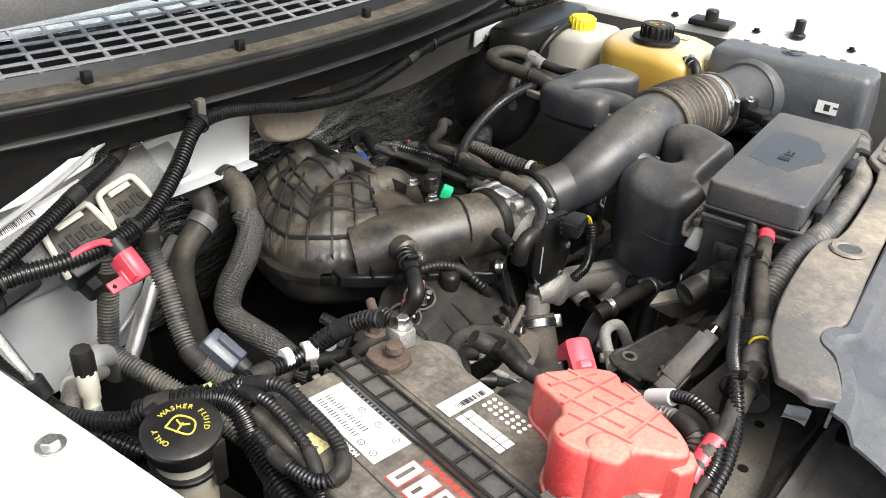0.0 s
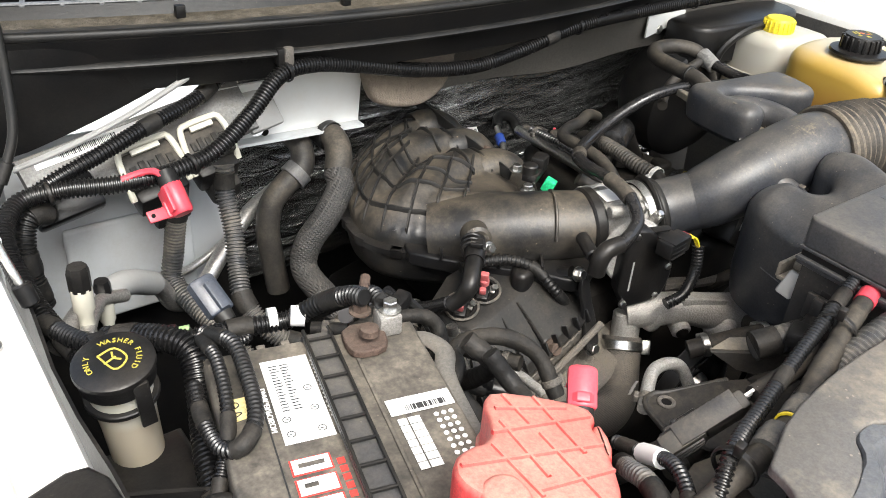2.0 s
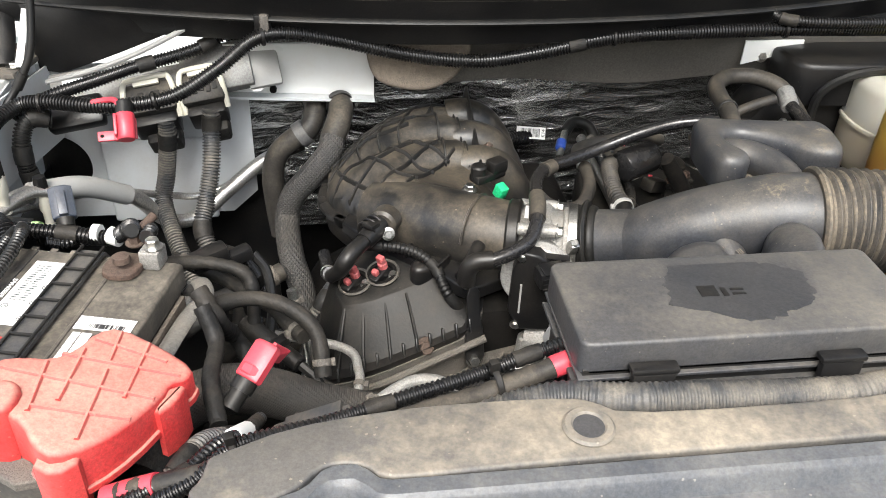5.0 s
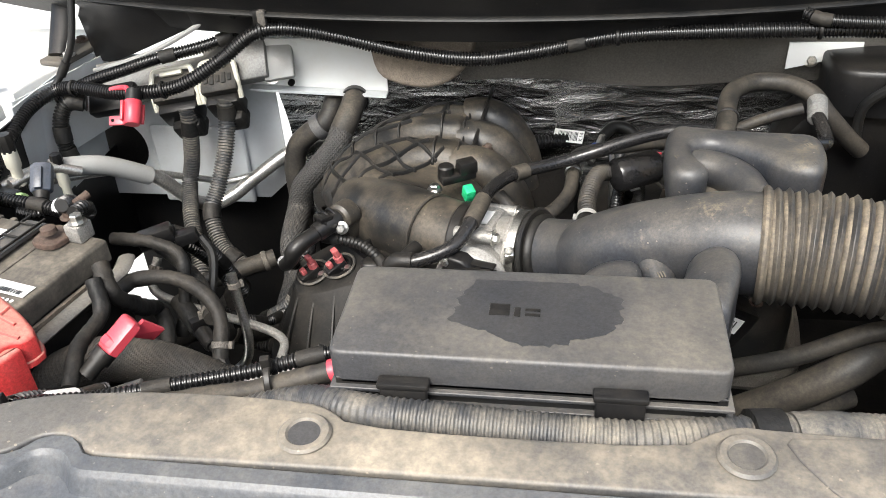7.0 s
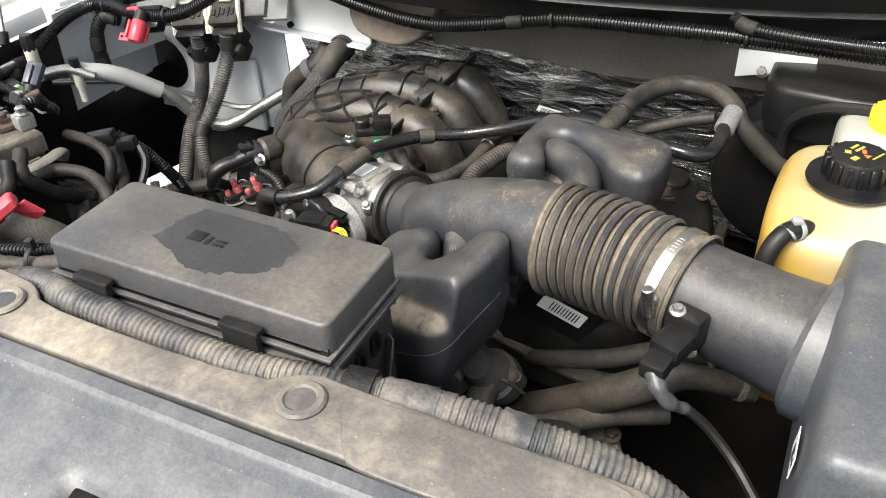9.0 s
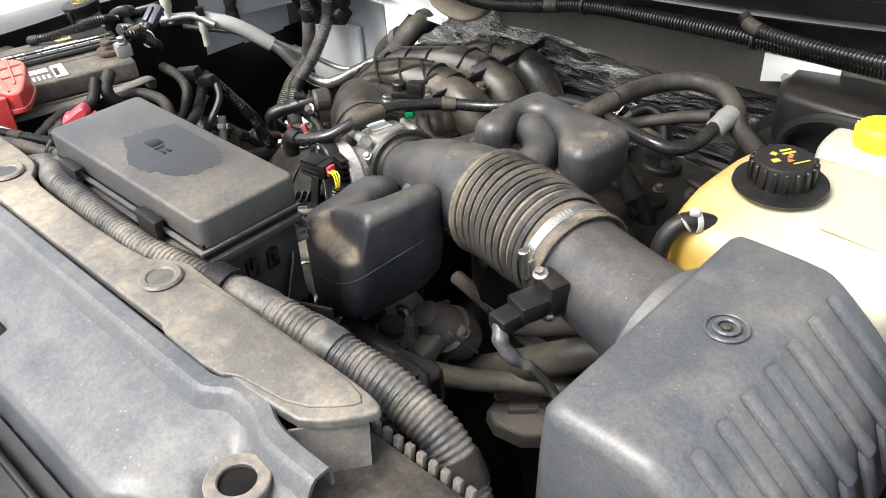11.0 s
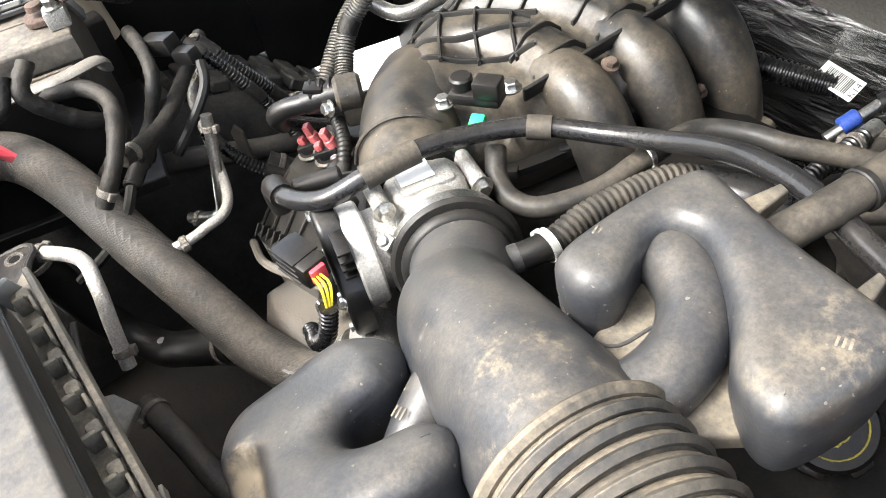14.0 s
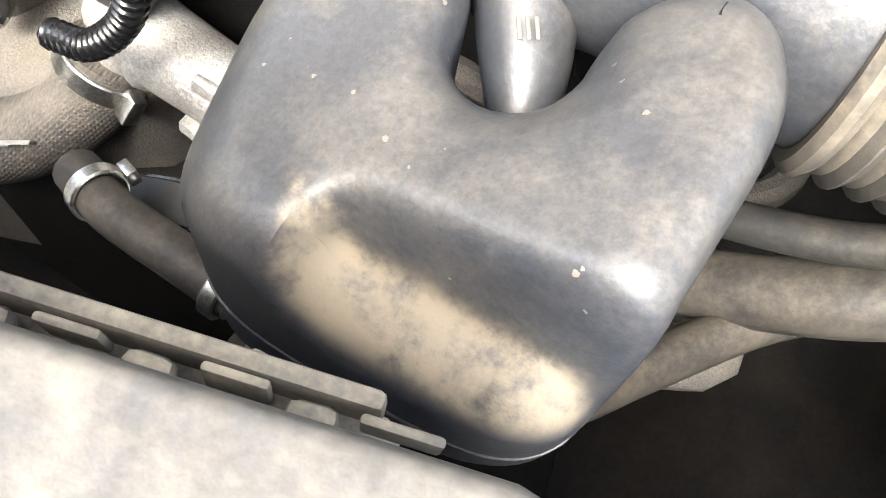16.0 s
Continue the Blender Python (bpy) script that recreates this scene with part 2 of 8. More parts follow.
# Near-black with weak sheen: grime plus painted shade of holes and deep bay.
DARK = mat("grime_and_shade_black", (0.005, 0.0046, 0.0044), 0.7, 0.0, 0.5, 30, 0.5, 120, 0.25, dustcol=(0.045, 0.038, 0.03), spec=0.12)
GASKET = mat("grimy_cast_iron", (0.12, 0.11, 0.098), 0.65, 0.3, 0.3, 40, 0.8, 500, 0.7, dustcol=(0.19, 0.16, 0.12))
GROUND = mat("pale_concrete", (0.52, 0.51, 0.48), 0.85, var=0.2, scale=6, bump=0.6, bscale=90)
TYRE = mat("tyre_rubber", (0.03, 0.03, 0.03), 0.7, dust=0.8, dustcol=(0.2, 0.18, 0.15))
BRAID = braid_mat()
WOVEN = braid_mat("woven_hose_rubber", (0.045, 0.041, 0.037), 0.75, 120, 0.35)
COOLANT = tank_mat("coolant_tank_plastic", (0.43, 0.40, 0.30), (0.42, 0.27, 0.052), 1.090, 0.050, 0.80, (0.30, 0.14, 0.04))
WASHTANK = tank_mat("reservoir_plastic", (0.40, 0.385, 0.335), (0.36, 0.32, 0.25), 1.012, 0.008)
GLASS = glass_mat()


# ---- shapes: each is (vertices, faces) ----
from mathutils.geometry import delaunay_2d_cdt


def join(*gs):
    V, F = [], []
    for v, f in gs:
        k = len(V)
        V += [tuple(p) for p in v]
        F += [tuple(i + k for i in q) for q in f]
    return V, F


def xf(g, m):
    return [tuple(m @ Vector(p)) for p in g[0]], g[1]


def spline(pts, step):
    """Points along a smooth curve through pts (extra columns are carried along), about step apart."""
    P = np.array(pts, float)
    if len(P) == 2:
        P = np.array([P[0], P[0] * 0.67 + P[1] * 0.33, P[0] * 0.33 + P[1] * 0.67, P[1]])
    E = np.vstack([2 * P[0] - P[1], P, 2 * P[-1] - P[-2]])
    out = []
    for a, b, c, d in zip(E[:-3], E[1:-2], E[2:-1], E[3:]):
        for t in np.linspace(0, 1, 24, endpoint=False):
            out.append(0.5 * (2 * b + (c - a) * t + (2 * a - 5 * b + 4 * c - d) * t**2 + (3 * b - a - 3 * c + d) * t**3))
    out = np.array(out + [P[-1]])
    s = np.r_[0, np.cumsum(np.linalg.norm(np.diff(out[:, :3], axis=0), axis=1))]
    k = max(3, int(round(s[-1] / step)) + 1)
    u = np.linspace(0, s[-1], k)
    return np.stack([np.interp(u, s, col) for col in out.T], 1), u


def sweep(pts, r, seg=12, step=0.008, ribs=None, folds=None, caps=True, flat=1.0, rough_=0.0, wrap=0.0):
    """A tube along pts. r: radius, or one per point. ribs: (pitch, depth) of a corrugated wall. wrap: uneven wound tape."""
    P = np.array(pts, float)
    rr = np.full(len(P), r) if np.isscalar(r) else np.array(r, float)
    if ribs:
        step = ribs[0] / 4
    if folds:
        step = folds[0] / 12
    S, u = spline(np.c_[P, rr], step)
    C, R = S[:, :3], S[:, 3]
    T = np.gradient(C, axis=0)
    T /= np.linalg.norm(T, axis=1)[:, None] + 1e-12
    ref = np.array([0, 0, 1.0]) if abs(T[0][2]) < 0.9 else np.array([1.0, 0, 0])
    nrm = np.cross(T[0], ref)
    V, F = [], []
    a = np.linspace(0, 2 * np.pi, seg, endpoint=False)
    for i in range(len(C)):
        nrm = nrm - T[i] * (nrm @ T[i])
        nrm /= np.linalg.norm(nrm)
        bi = np.cross(T[i], nrm)
        rad = R[i]
        if ribs:
            rad = R[i] - (ribs[1] if i % 4 in (2, 3) else 0)
        if folds:
            rad = R[i] - folds[1] * (1 - abs(math.sin(math.pi * u[i] / folds[0])) ** 0.55)
        if wrap:
            rad += wrap * (0.5 * math.sin(u[i] * 420 + 2 * math.sin(u[i] * 90)) + 0.6 * math.sin(u[i] * 77))
        for k in a:
            V.append(tuple(C[i] + rad * (math.cos(k) * nrm + flat * math.sin(k) * bi)))
    for i in range(len(C) - 1):
        for k in range(seg):
            F.append((i * seg + k, i * seg + (k + 1) % seg, (i + 1) * seg + (k + 1) % seg, (i + 1) * seg + k))
    if caps:
        F.append(tuple(reversed(range(seg))))
        F.append(tuple((len(C) - 1) * seg + k for k in range(seg)))
    return V, F


def lathe(profile, seg=24):
    """Turned about z: profile of (radius, height)."""
    V, F = [], []
    for r, h in profile:
        for k in range(seg):
            t = 2 * math.pi * k / seg
            V.append((r * math.cos(t), r * math.sin(t), h))
    for i in range(len(profile) - 1):
        for k in range(seg):
            F.append((i * seg + k, i * seg + (k + 1) % seg, (i + 1) * seg + (k + 1) % seg, (i + 1) * seg + k))
    if profile[0][0] > 1e-5:
        F.append(tuple(reversed(range(seg))))
    if profile[-1][0] > 1e-5:
        F.append(tuple((len(profile) - 1) * seg + k for k in range(seg)))
    return V, F


def along(a, b, turn=0.0):
    """A pose at a whose z axis points to b."""
    d = Vector(b) - Vector(a)
    return Matrix.Translation(a) @ d.to_track_quat("Z", "Y").to_matrix().to_4x4() @ Matrix.Rotation(radians(turn), 4, "Z")


def rod(a, b, r, seg=16, bev=0.0):
    L = (Vector(b) - Vector(a)).length
    bev = min(bev, r * 0.6, L * 0.4)
    prof = [(r - bev, 0), (r, bev), (r, L - bev), (r - bev, L)] if bev else [(r, 0), (r, L)]
    return xf(lathe(prof, seg), along(a, b))


def box(size, m=None, bev=0.003, seg=2):
    """A block of that size, centred, with rounded edges, at pose m."""
    bm = bmesh.new()
    bmesh.ops.create_cube(bm, size=1.0)
    for v in bm.verts:
        v.co = Vector((v.co.x * size[0], v.co.y * size[1], v.co.z * size[2]))
    if bev:
        bmesh.ops.bevel(bm, geom=bm.edges[:], offset=min(bev, min(size) * 0.45), segments=seg, profile=0.5, affect="EDGES")
    bm.verts.index_update()
    g = ([tuple(v.co) for v in bm.verts], [tuple(v.index for v in f.verts) for f in bm.faces])
    bm.free()
    return xf(g, m) if m else g


def at(x, y, z, rx=0, ry=0, rz=0):
    return pose(x, y, z, rx, ry, rz)


def smooth_poly(pts, rounds=2):
    P = np.array(pts, float)
    for _ in range(rounds):
        Q = np.roll(P, -1, 0)
        P = np.stack([0.75 * P + 0.25 * Q, 0.25 * P + 0.75 * Q], 1).reshape(-1, P.shape[1])
    return P


def inset(P, d):
    """The outline P (counter-clockwise) moved inwards by d."""
    T = np.roll(P, -1, 0) - np.roll(P, 1, 0)
    T /= np.linalg.norm(T, axis=1)[:, None] + 1e-12
    return P + d * np.stack([-T[:, 1], T[:, 0]], 1)


def ccw(P):
    P = np.array(P, float)
    x, y = P[:, 0], P[:, 1]
    return P if (x * np.roll(y, -1) - y * np.roll(x, -1)).sum() > 0 else P[::-1]


def slab(outline, z0, z1, rt=0.003, rb=0.0, rounds=0, top=None, n=3):
    """An outline in plan, extruded from z0 to z1, with rounded upper (rt) and lower (rb) rims. top: height over (x, y)."""
    P = ccw(outline)
    if rounds:
        P = smooth_poly(P, rounds)
    rings = []
    if rb:
        rings += [(rb * (1 - math.sin(t)), z0 + rb * (1 - math.cos(t))) for t in np.linspace(0, math.pi / 2, n + 1)]
    else:
        rings.append((0, z0))
    if rt:
        rings += [(rt * (1 - math.cos(t)), z1 - rt + rt * math.sin(t)) for t in np.linspace(0, math.pi / 2, n + 1)]
    else:
        rings.append((0, z1))
    V, F, k = [], [], len(P)
    for d, z in rings:
        Q = inset(P, d) if d else P
        for x, y in Q:
            V.append((x, y, z + (top(x, y) * (z - z0) / (z1 - z0) if top else 0)))
    for i in range(len(rings) - 1):
        for j in range(k):
            F.append((i * k + j, i * k + (j + 1) % k, (i + 1) * k + (j + 1) % k, (i + 1) * k + j))
    F.append(tuple(reversed(range(k))))
    F.append(tuple((len(rings) - 1) * k + j for j in range(k)))
    return V, F


def ring(r0, r1, h, seg=28, bev=0.001):
    """A flat washer-like ring about z from 0 to h."""
    prof = [(r1 - bev, 0), (r1, bev), (r1, h - bev), (r1 - bev, h), (r0 + bev, h), (r0, h - bev), (r0, bev), (r0 + bev, 0), (r1 - bev, 0)]
    V, F = lathe(prof, seg)
    return V, F[:-2]


def sheet(nx, ny, f):
    """A grid of nx by ny points f(u, v), u and v from 0 to 1."""
    V = [tuple(f(i / (nx - 1), j / (ny - 1))) for j in range(ny) for i in range(nx)]
    return V, [(j * nx + i, j * nx + i + 1, (j + 1) * nx + i + 1, (j + 1) * nx + i) for j in range(ny - 1) for i in range(nx - 1)]


def thick(g, d):
    """A sheet given thickness d along its normals."""
    me = bpy.data.meshes.new("tmp")
    me.from_pydata(g[0], [], g[1])
    bm = bmesh.new()
    bm.from_mesh(me)
    bpy.data.meshes.remove(me)
    bmesh.ops.recalc_face_normals(bm, faces=bm.faces[:])
    bmesh.ops.solidify(bm, geom=bm.faces[:], thickness=d)
    bm.verts.index_update()
    out = ([tuple(v.co) for v in bm.verts], [tuple(v.index for v in f.verts) for f in bm.faces])
    bm.free()
    return out


def lettering(text, size, m, depth=0.0004, align="CENTER"):
    """Raised letters in the built-in font, in the pose's xy plane."""
    c = bpy.data.curves.new("letters", "FONT")
    c.body, c.size, c.extrude, c.align_x, c.align_y = text, size, depth, align, "CENTER"
    ob = bpy.data.objects.new("letters", c)
    scene.collection.objects.link(ob)
    bpy.context.view_layer.update()
    me = bpy.data.meshes.new_from_object(ob.evaluated_get(bpy.context.evaluated_depsgraph_get()))
    g = ([tuple(m @ v.co) for v in me.vertices], [tuple(p.vertices) for p in me.polygons])
    bpy.data.objects.remove(ob)
    bpy.data.curves.remove(c)
    bpy.data.meshes.remove(me)
    return g


ROOTS = []


def thing(name, label, category, group="", kind=""):
    e = tagged(new(name), label, category, group, kind)
    e.empty_display_size = 0.05
    ROOTS.append(e)
    return e


def part(name, g, material, parent=None, label="", sharp=38):
    me = bpy.data.meshes.new(name)
    me.from_pydata([tuple(p) for p in g[0]], [], [tuple(f) for f in g[1]])
    bm = bmesh.new()
    bm.from_mesh(me)
    bmesh.ops.recalc_face_normals(bm, faces=bm.faces[:])
    bm.to_mesh(me)
    bm.free()
    me.materials.append(material)
    me.polygons.foreach_set("use_smooth", [len(p.vertices) < 9 for p in me.polygons])
    me.set_sharp_from_angle(angle=radians(sharp))
    ob = new(name, me)
    if parent:
        ob.parent = parent
    return tagged(ob, label)


def solo(name, g, material, label, category, group="", kind="", sharp=38):
    return tagged(part(name, g, material, None, "", sharp), label, category, group, kind)


def settle_roots():
    """Puts each thing's empty at the middle of its base."""
    bpy.context.view_layer.update()
    for e in ROOTS:
        P = np.array([v.co for o in e.children for v in o.data.vertices])
        base = Vector(((P[:, 0].min() + P[:, 0].max()) / 2, (P[:, 1].min() + P[:, 1].max()) / 2, P[:, 2].min()))
        e.location = base
        for o in e.children:
            o.matrix_parent_inverse = Matrix.Translation(-base)


def bolt(c, axis, r=0.007, parent=None, h=0.006, material=None):
    """A hexagon flange bolt head as one part."""
    m = along(c, Vector(c) + Vector(axis))
    g = join(xf(lathe([(r * 1.5, 0), (r * 1.5, 0.0015), (r, 0.002)], 18), m), xf(lathe([(r, 0.002), (r, h), (r * 0.85, h + 0.001)], 6), m))
    return part("bolt", g, material or STEEL, parent)


def loom(name, label, pts, r, material=LOOM, pitch=0.0046, depth=None, cat="wiring loom"):
    t = thing(name, label, cat, "wiring looms")
    part("conduit", sweep(pts, r, 12, 0.01, ribs=(pitch, depth or np.min(r) * 0.2)), material, t)
    line, run = spline(pts, 0.004)
    for f in (0.04, 0.62, 0.93):
        i = int(f * (len(line) - 8))
        part("tape_wrap", sweep([tuple(q) for q in line[i:i + 7:2]], float(np.max(r)) * 1.06, 12, 0.004, wrap=0.0004), TAPE, t)
    return t

# ---- ground and bodywork ----
tagged(part("ground", sheet(2, 2, lambda u, v: (-60 + 120 * u, -60 + 120 * v, 0.0)), GROUND), "pale sunlit concrete ground under the truck", "ground", kind="structure")


def fender_strip(x_in, side, y0, y1, z):
    """A fender's rolled inner lip and its crowned top, running along y."""
    prof = [(0.0, -0.03), (0.0, -0.012), (0.004, -0.003), (0.014, 0.0), (0.05, 0.004), (0.052, 0.012), (0.06, 0.016), (0.14, 0.012), (0.24, -0.012), (0.33, -0.06), (0.38, -0.13), (0.40, -0.3)]
    k = 24
    V = [(x_in + side * x, y0 + (y1 - y0) * j / (k - 1), z + h) for j in range(k) for x, h in prof]
    n = len(prof)
    return thick((V, [(j * n + i, j * n + i + 1, (j + 1) * n + i + 1, (j + 1) * n + i) for j in range(k - 1) for i in range(n - 1)]), 0.002)


fender_p = thing("fender", "white painted front fender stained with yellow dirt", "fender", kind="structure")
part("panel", fender_strip(0.27, -1, 0.235, 0.70, 1.075), WHITE, fender_p)
for y in (0.50, 0.74):
    bolt((0.235, y, 1.080), (0, 0, 1), 0.008, fender_p)
fender_d = thing("fender", "white painted front fender beyond the air filter box", "fender", kind="structure")
part("panel", fender_strip(1.80, 1, 0.0, 1.25, 1.085), WHITE, fender_d)
part("hood_bumper", join(rod((1.845, 0.36, 1.098), (1.845, 0.36, 1.128), 0.011, 8, 0.002), rod((1.845, 0.36, 1.09), (1.845, 0.36, 1.10), 0.016, 12, 0.002)), BLACK, fender_d, "black rubber hood bumper")
part("bracket", join(box((0.05, 0.09, 0.014), at(1.81, 0.53, 1.095), 0.004), rod((1.80, 0.53, 1.095), (1.80, 0.53, 1.125), 0.014, 14, 0.003)), BLACK, fender_d, "black plastic bracket")
for y in (0.25, 0.44, 0.62):
    bolt((1.83, y, 1.090), (0, 0, 1), 0.006, fender_d, material=DARK)

# inner body: apron on both sides, firewall, cross rails
apron_p = thing("inner_fender", "pale grey painted inner fender panel with a round opening", "panel", kind="structure")


def holed_wall(x0, x1, z0, z1, y, cx, cz, r, k=40):
    """An upright panel at y with a round opening: rings from the opening out to the panel's edge."""
    V, F, rings = [], [], 5
    for i in range(rings):
        for j in range(k):
            t = 2 * math.pi * j / k
            c, s = math.cos(t), math.sin(t)
            far = min((x1 - cx) / c if c > 1e-6 else ((x0 - cx) / c if c < -1e-6 else 9), (z1 - cz) / s if s > 1e-6 else ((z0 - cz) / s if s < -1e-6 else 9))
            d = r + (far - r) * (i / (rings - 1)) ** 1.5
            V.append((cx + d * c, y + (0.012 if i == 0 else 0), cz + d * s))
    for i in range(rings - 1):
        for j in range(k):
            F.append((i * k + j, i * k + (j + 1) % k, (i + 1) * k + (j + 1) % k, (i + 1) * k + j))
    return thick((V, F), 0.003)


part("rear_panel", holed_wall(0.20, 0.612, 0.79, 1.06, 0.915, 0.292, 0.880, 0.058), APRON, apron_p)
part("embossing", box((0.17, 0.012, 0.15), at(0.46, 0.903, 0.86), 0.02, 3), APRON, apron_p)
part("side_panel", thick(sheet(4, 8, lambda u, v: (0.285 - 0.01 * v, 0.70 + 0.22 * u, 1.06 - 0.19 * v)), 0.003), APRON, apron_p)
part("wheel_liner", thick(sheet(10, 8, lambda u, v: (0.275 - 0.008 * v + 0.003 * math.sin(8 * u), 0.695 + 0.26 * u, 0.875 - (0.20 + 0.04 * u) * v)), 0.003), BLACK, apron_p, "black plastic liner above the tyre")
part("wheel_liner", thick(sheet(8, 8, lambda u, v: (0.283 - 0.02 * v + 0.004 * math.sin(9 * u), 0.22 + 0.48 * u, 1.045 - 0.31 * v)), 0.003), BLACK, apron_p, "black plastic liner below the fender")
# Added black sheet that blocks bright ground below the rear panel.
part("wheel_liner", thick(sheet(8, 4, lambda u, v: (0.262 + 0.37 * u, 0.950, 0.84 - 0.44 * v)), 0.003), BLACK, apron_p, "black plastic liner above the tyre")
# Dark plug paints the shaded depth of the round opening.
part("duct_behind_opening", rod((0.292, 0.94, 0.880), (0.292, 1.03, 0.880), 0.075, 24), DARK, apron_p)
solo("inner_fender", join(thick(sheet(6, 6, lambda u, v: (1.80, 0.0 + 1.1 * u, 1.07 - 0.72 * v)), 0.003), thick(sheet(4, 6, lambda u, v: (1.80 - 0.14 * u, 1.02 - 0.02 * v, 1.12 - 0.5 * v)), 0.003)), mat("dull_grey_panel", (0.07, 0.07, 0.07), 0.5, dust=0.6), "dull grey painted inner fender panel beside the reservoirs", "panel", kind="structure")

firewall = thing("firewall", "firewall lined with crinkled silver foil insulation", "firewall", kind="structure")


def foil_f(u, v):
    x = 0.585 + 1.195 * u
    y = 0.922 + 0.17 * v ** 0.8 + 0.010 * math.sin(9 * u + 4 * v) + 0.006 * noise.noise((u * 14, v * 6, 0.3))
    y += 0.05 * math.exp(-((u - 0.62) / 0.09) ** 2) * (v - 0.5)
    return x, y, 1.10 - 0.45 * v


part("foil_lining", thick(sheet(60, 24, foil_f), 0.004), FOIL, firewall, "crinkled silver foil")
part("upper_panel", join(thick(sheet(24, 5, lambda u, v: (0.93 + 0.87 * u, 0.872 + 0.025 * v, 1.128 - 0.100 * v + 0.006 * math.sin(14 * u))), 0.006)), mat("grey_sound_shield", (0.082, 0.076, 0.068), 0.6, dust=0.5, dscale=6, dustcol=(0.17, 0.15, 0.12)), firewall, "grey moulded sound shield")
part("painted_panel", thick(sheet(10, 6, lambda u, v: (0.585 + 0.225 * u, 0.883 + 0.01 * v, 1.10 - 0.080 * v - 0.01 * u * v)), 0.004), WHITE, firewall, "white painted sheet metal")
part("flange", thick(sheet(10, 3, lambda u, v: (0.585 + 0.225 * u, 0.893 - 0.022 * v, 1.019 - 0.01 * u)), 0.004), APRON, firewall)
part("panel_hole", rod((0.654, 0.884, 1.026), (0.654, 0.878, 1.026), 0.0055, 14), DARK, firewall)
felt = part("felt_pad", slab([(0.795, 0.02), (0.965, 0.02), (0.95, -0.05), (0.90, -0.085), (0.84, -0.08), (0.80, -0.06)], 0, 0.018, 0.008, 0, 2), FELT, firewall, "brown felt insulation pad")
felt.data.transform(Matrix.Translation((0, 0.87, 1.115)) @ Matrix.Rotation(radians(78), 4, "X"))
part("patch", thick(sheet(4, 4, lambda u, v: (1.405 + 0.10 * u, 0.872, 1.098 - 0.04 * v * (1 - 0.6 * u))), 0.003), WHITE, firewall, "bare white painted patch")
bolt((1.439, 0.872, 1.071), (0, -1, 0.2), 0.007, firewall)
# Unseen wall added low down to keep light out of the bay.
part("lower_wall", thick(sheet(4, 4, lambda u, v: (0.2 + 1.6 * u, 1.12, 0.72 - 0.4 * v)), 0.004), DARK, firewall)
# Unseen tray and front block, added to stop light leaking in from below.
solo("undertray", join(thick(sheet(8, 8, lambda u, v: (0.30 + 1.06 * u, -0.10 + 1.22 * v, 0.40 + 0.02 * math.sin(9 * u) * math.sin(7 * v))), 0.004), thick(sheet(4, 6, lambda u, v: (1.36 + 0.56 * u, -0.10 + 1.5 * v, 0.405)), 0.004)), DARK, "added dark tray blocking ground light below the engine", "undertray", kind="structure")
solo("crossmember", box((1.5, 0.06, 0.6), at(1.03, -0.12, 0.66), 0.01), DARK, "added dark block keeping light out before the radiator", "crossmember", kind="structure")

corner = thing("fender_corner", "white painted fender corner at the hood hinge", "fender", kind="structure")
part("ledge", slab([(0.02, 0.72), (0.262, 0.72), (0.268, 0.80), (0.30, 0.90), (0.33, 1.02), (0.02, 1.02)], 1.050, 1.066, 0.004, 0, 1), WHITE, corner)
part("inner_wall", thick(sheet(10, 6, lambda u, v: (0.272 + 0.05 * u, 0.72 + 0.19 * u, 1.060 - 0.12 * v)), 0.003), APRON, corner)
part("hinge_base", box((0.050, 0.12, 0.010), at(0.285, 0.90, 1.072, 0, 0, -12), 0.003), GASKET, corner)
part("hinge_arm", sweep([(0.275, 0.86, 1.080), (0.272, 0.90, 1.115), (0.262, 0.95, 1.165), (0.25, 1.00, 1.23)], [0.016, 0.020, 0.018, 0.016], 10, 0.01, flat=0.4), BLACK, corner)
part("hinge_link", sweep([(0.305, 0.84, 1.085), (0.312, 0.87, 1.125), (0.318, 0.90, 1.165)], 0.006, 10, 0.01, flat=0.4), WHITE, corner, "chipped white link")
bolt((0.292, 0.862, 1.078), (0, 0, 1), 0.008, corner)
bolt((0.280, 0.930, 1.078), (0, 0, 1), 0.008, corner, material=RUST)
drop = thing("cable", "thin black cable dropping from the hood to the loom", "cable")
part("lead", sweep([(0.345, 0.86, 1.25), (0.342, 0.84, 1.18), (0.334, 0.82, 1.12), (0.318, 0.81, 1.085), (0.300, 0.80, 1.058), (0.285, 0.78, 1.040)], 0.0055, 10, 0.008), RUBBER, drop)
part("grip", sweep([(0.320, 0.81, 1.088), (0.308, 0.805, 1.068)], 0.0075, 10, 0.004), RUBBER, drop)

# opened hood, leaning over the bay above the view
UNDERHOOD = mat("grey_hood_underside", (0.30, 0.30, 0.30), 0.45, var=0.1, dust=0.3)
hood = thing("hood", "grey painted hood propped open over the engine bay", "hood", kind="structure")
HOODM = Matrix.Translation((0.98, 0.93, 1.27)) @ Matrix.Rotation(radians(-52), 4, "X")
part("outer_skin", xf(thick(sheet(20, 16, lambda u, v: (-0.80 + 1.60 * u, -1.18 * v, 0.03 * math.sin(math.pi * u) * (1 - 0.3 * v))), 0.003), HOODM), UNDERHOOD, hood)
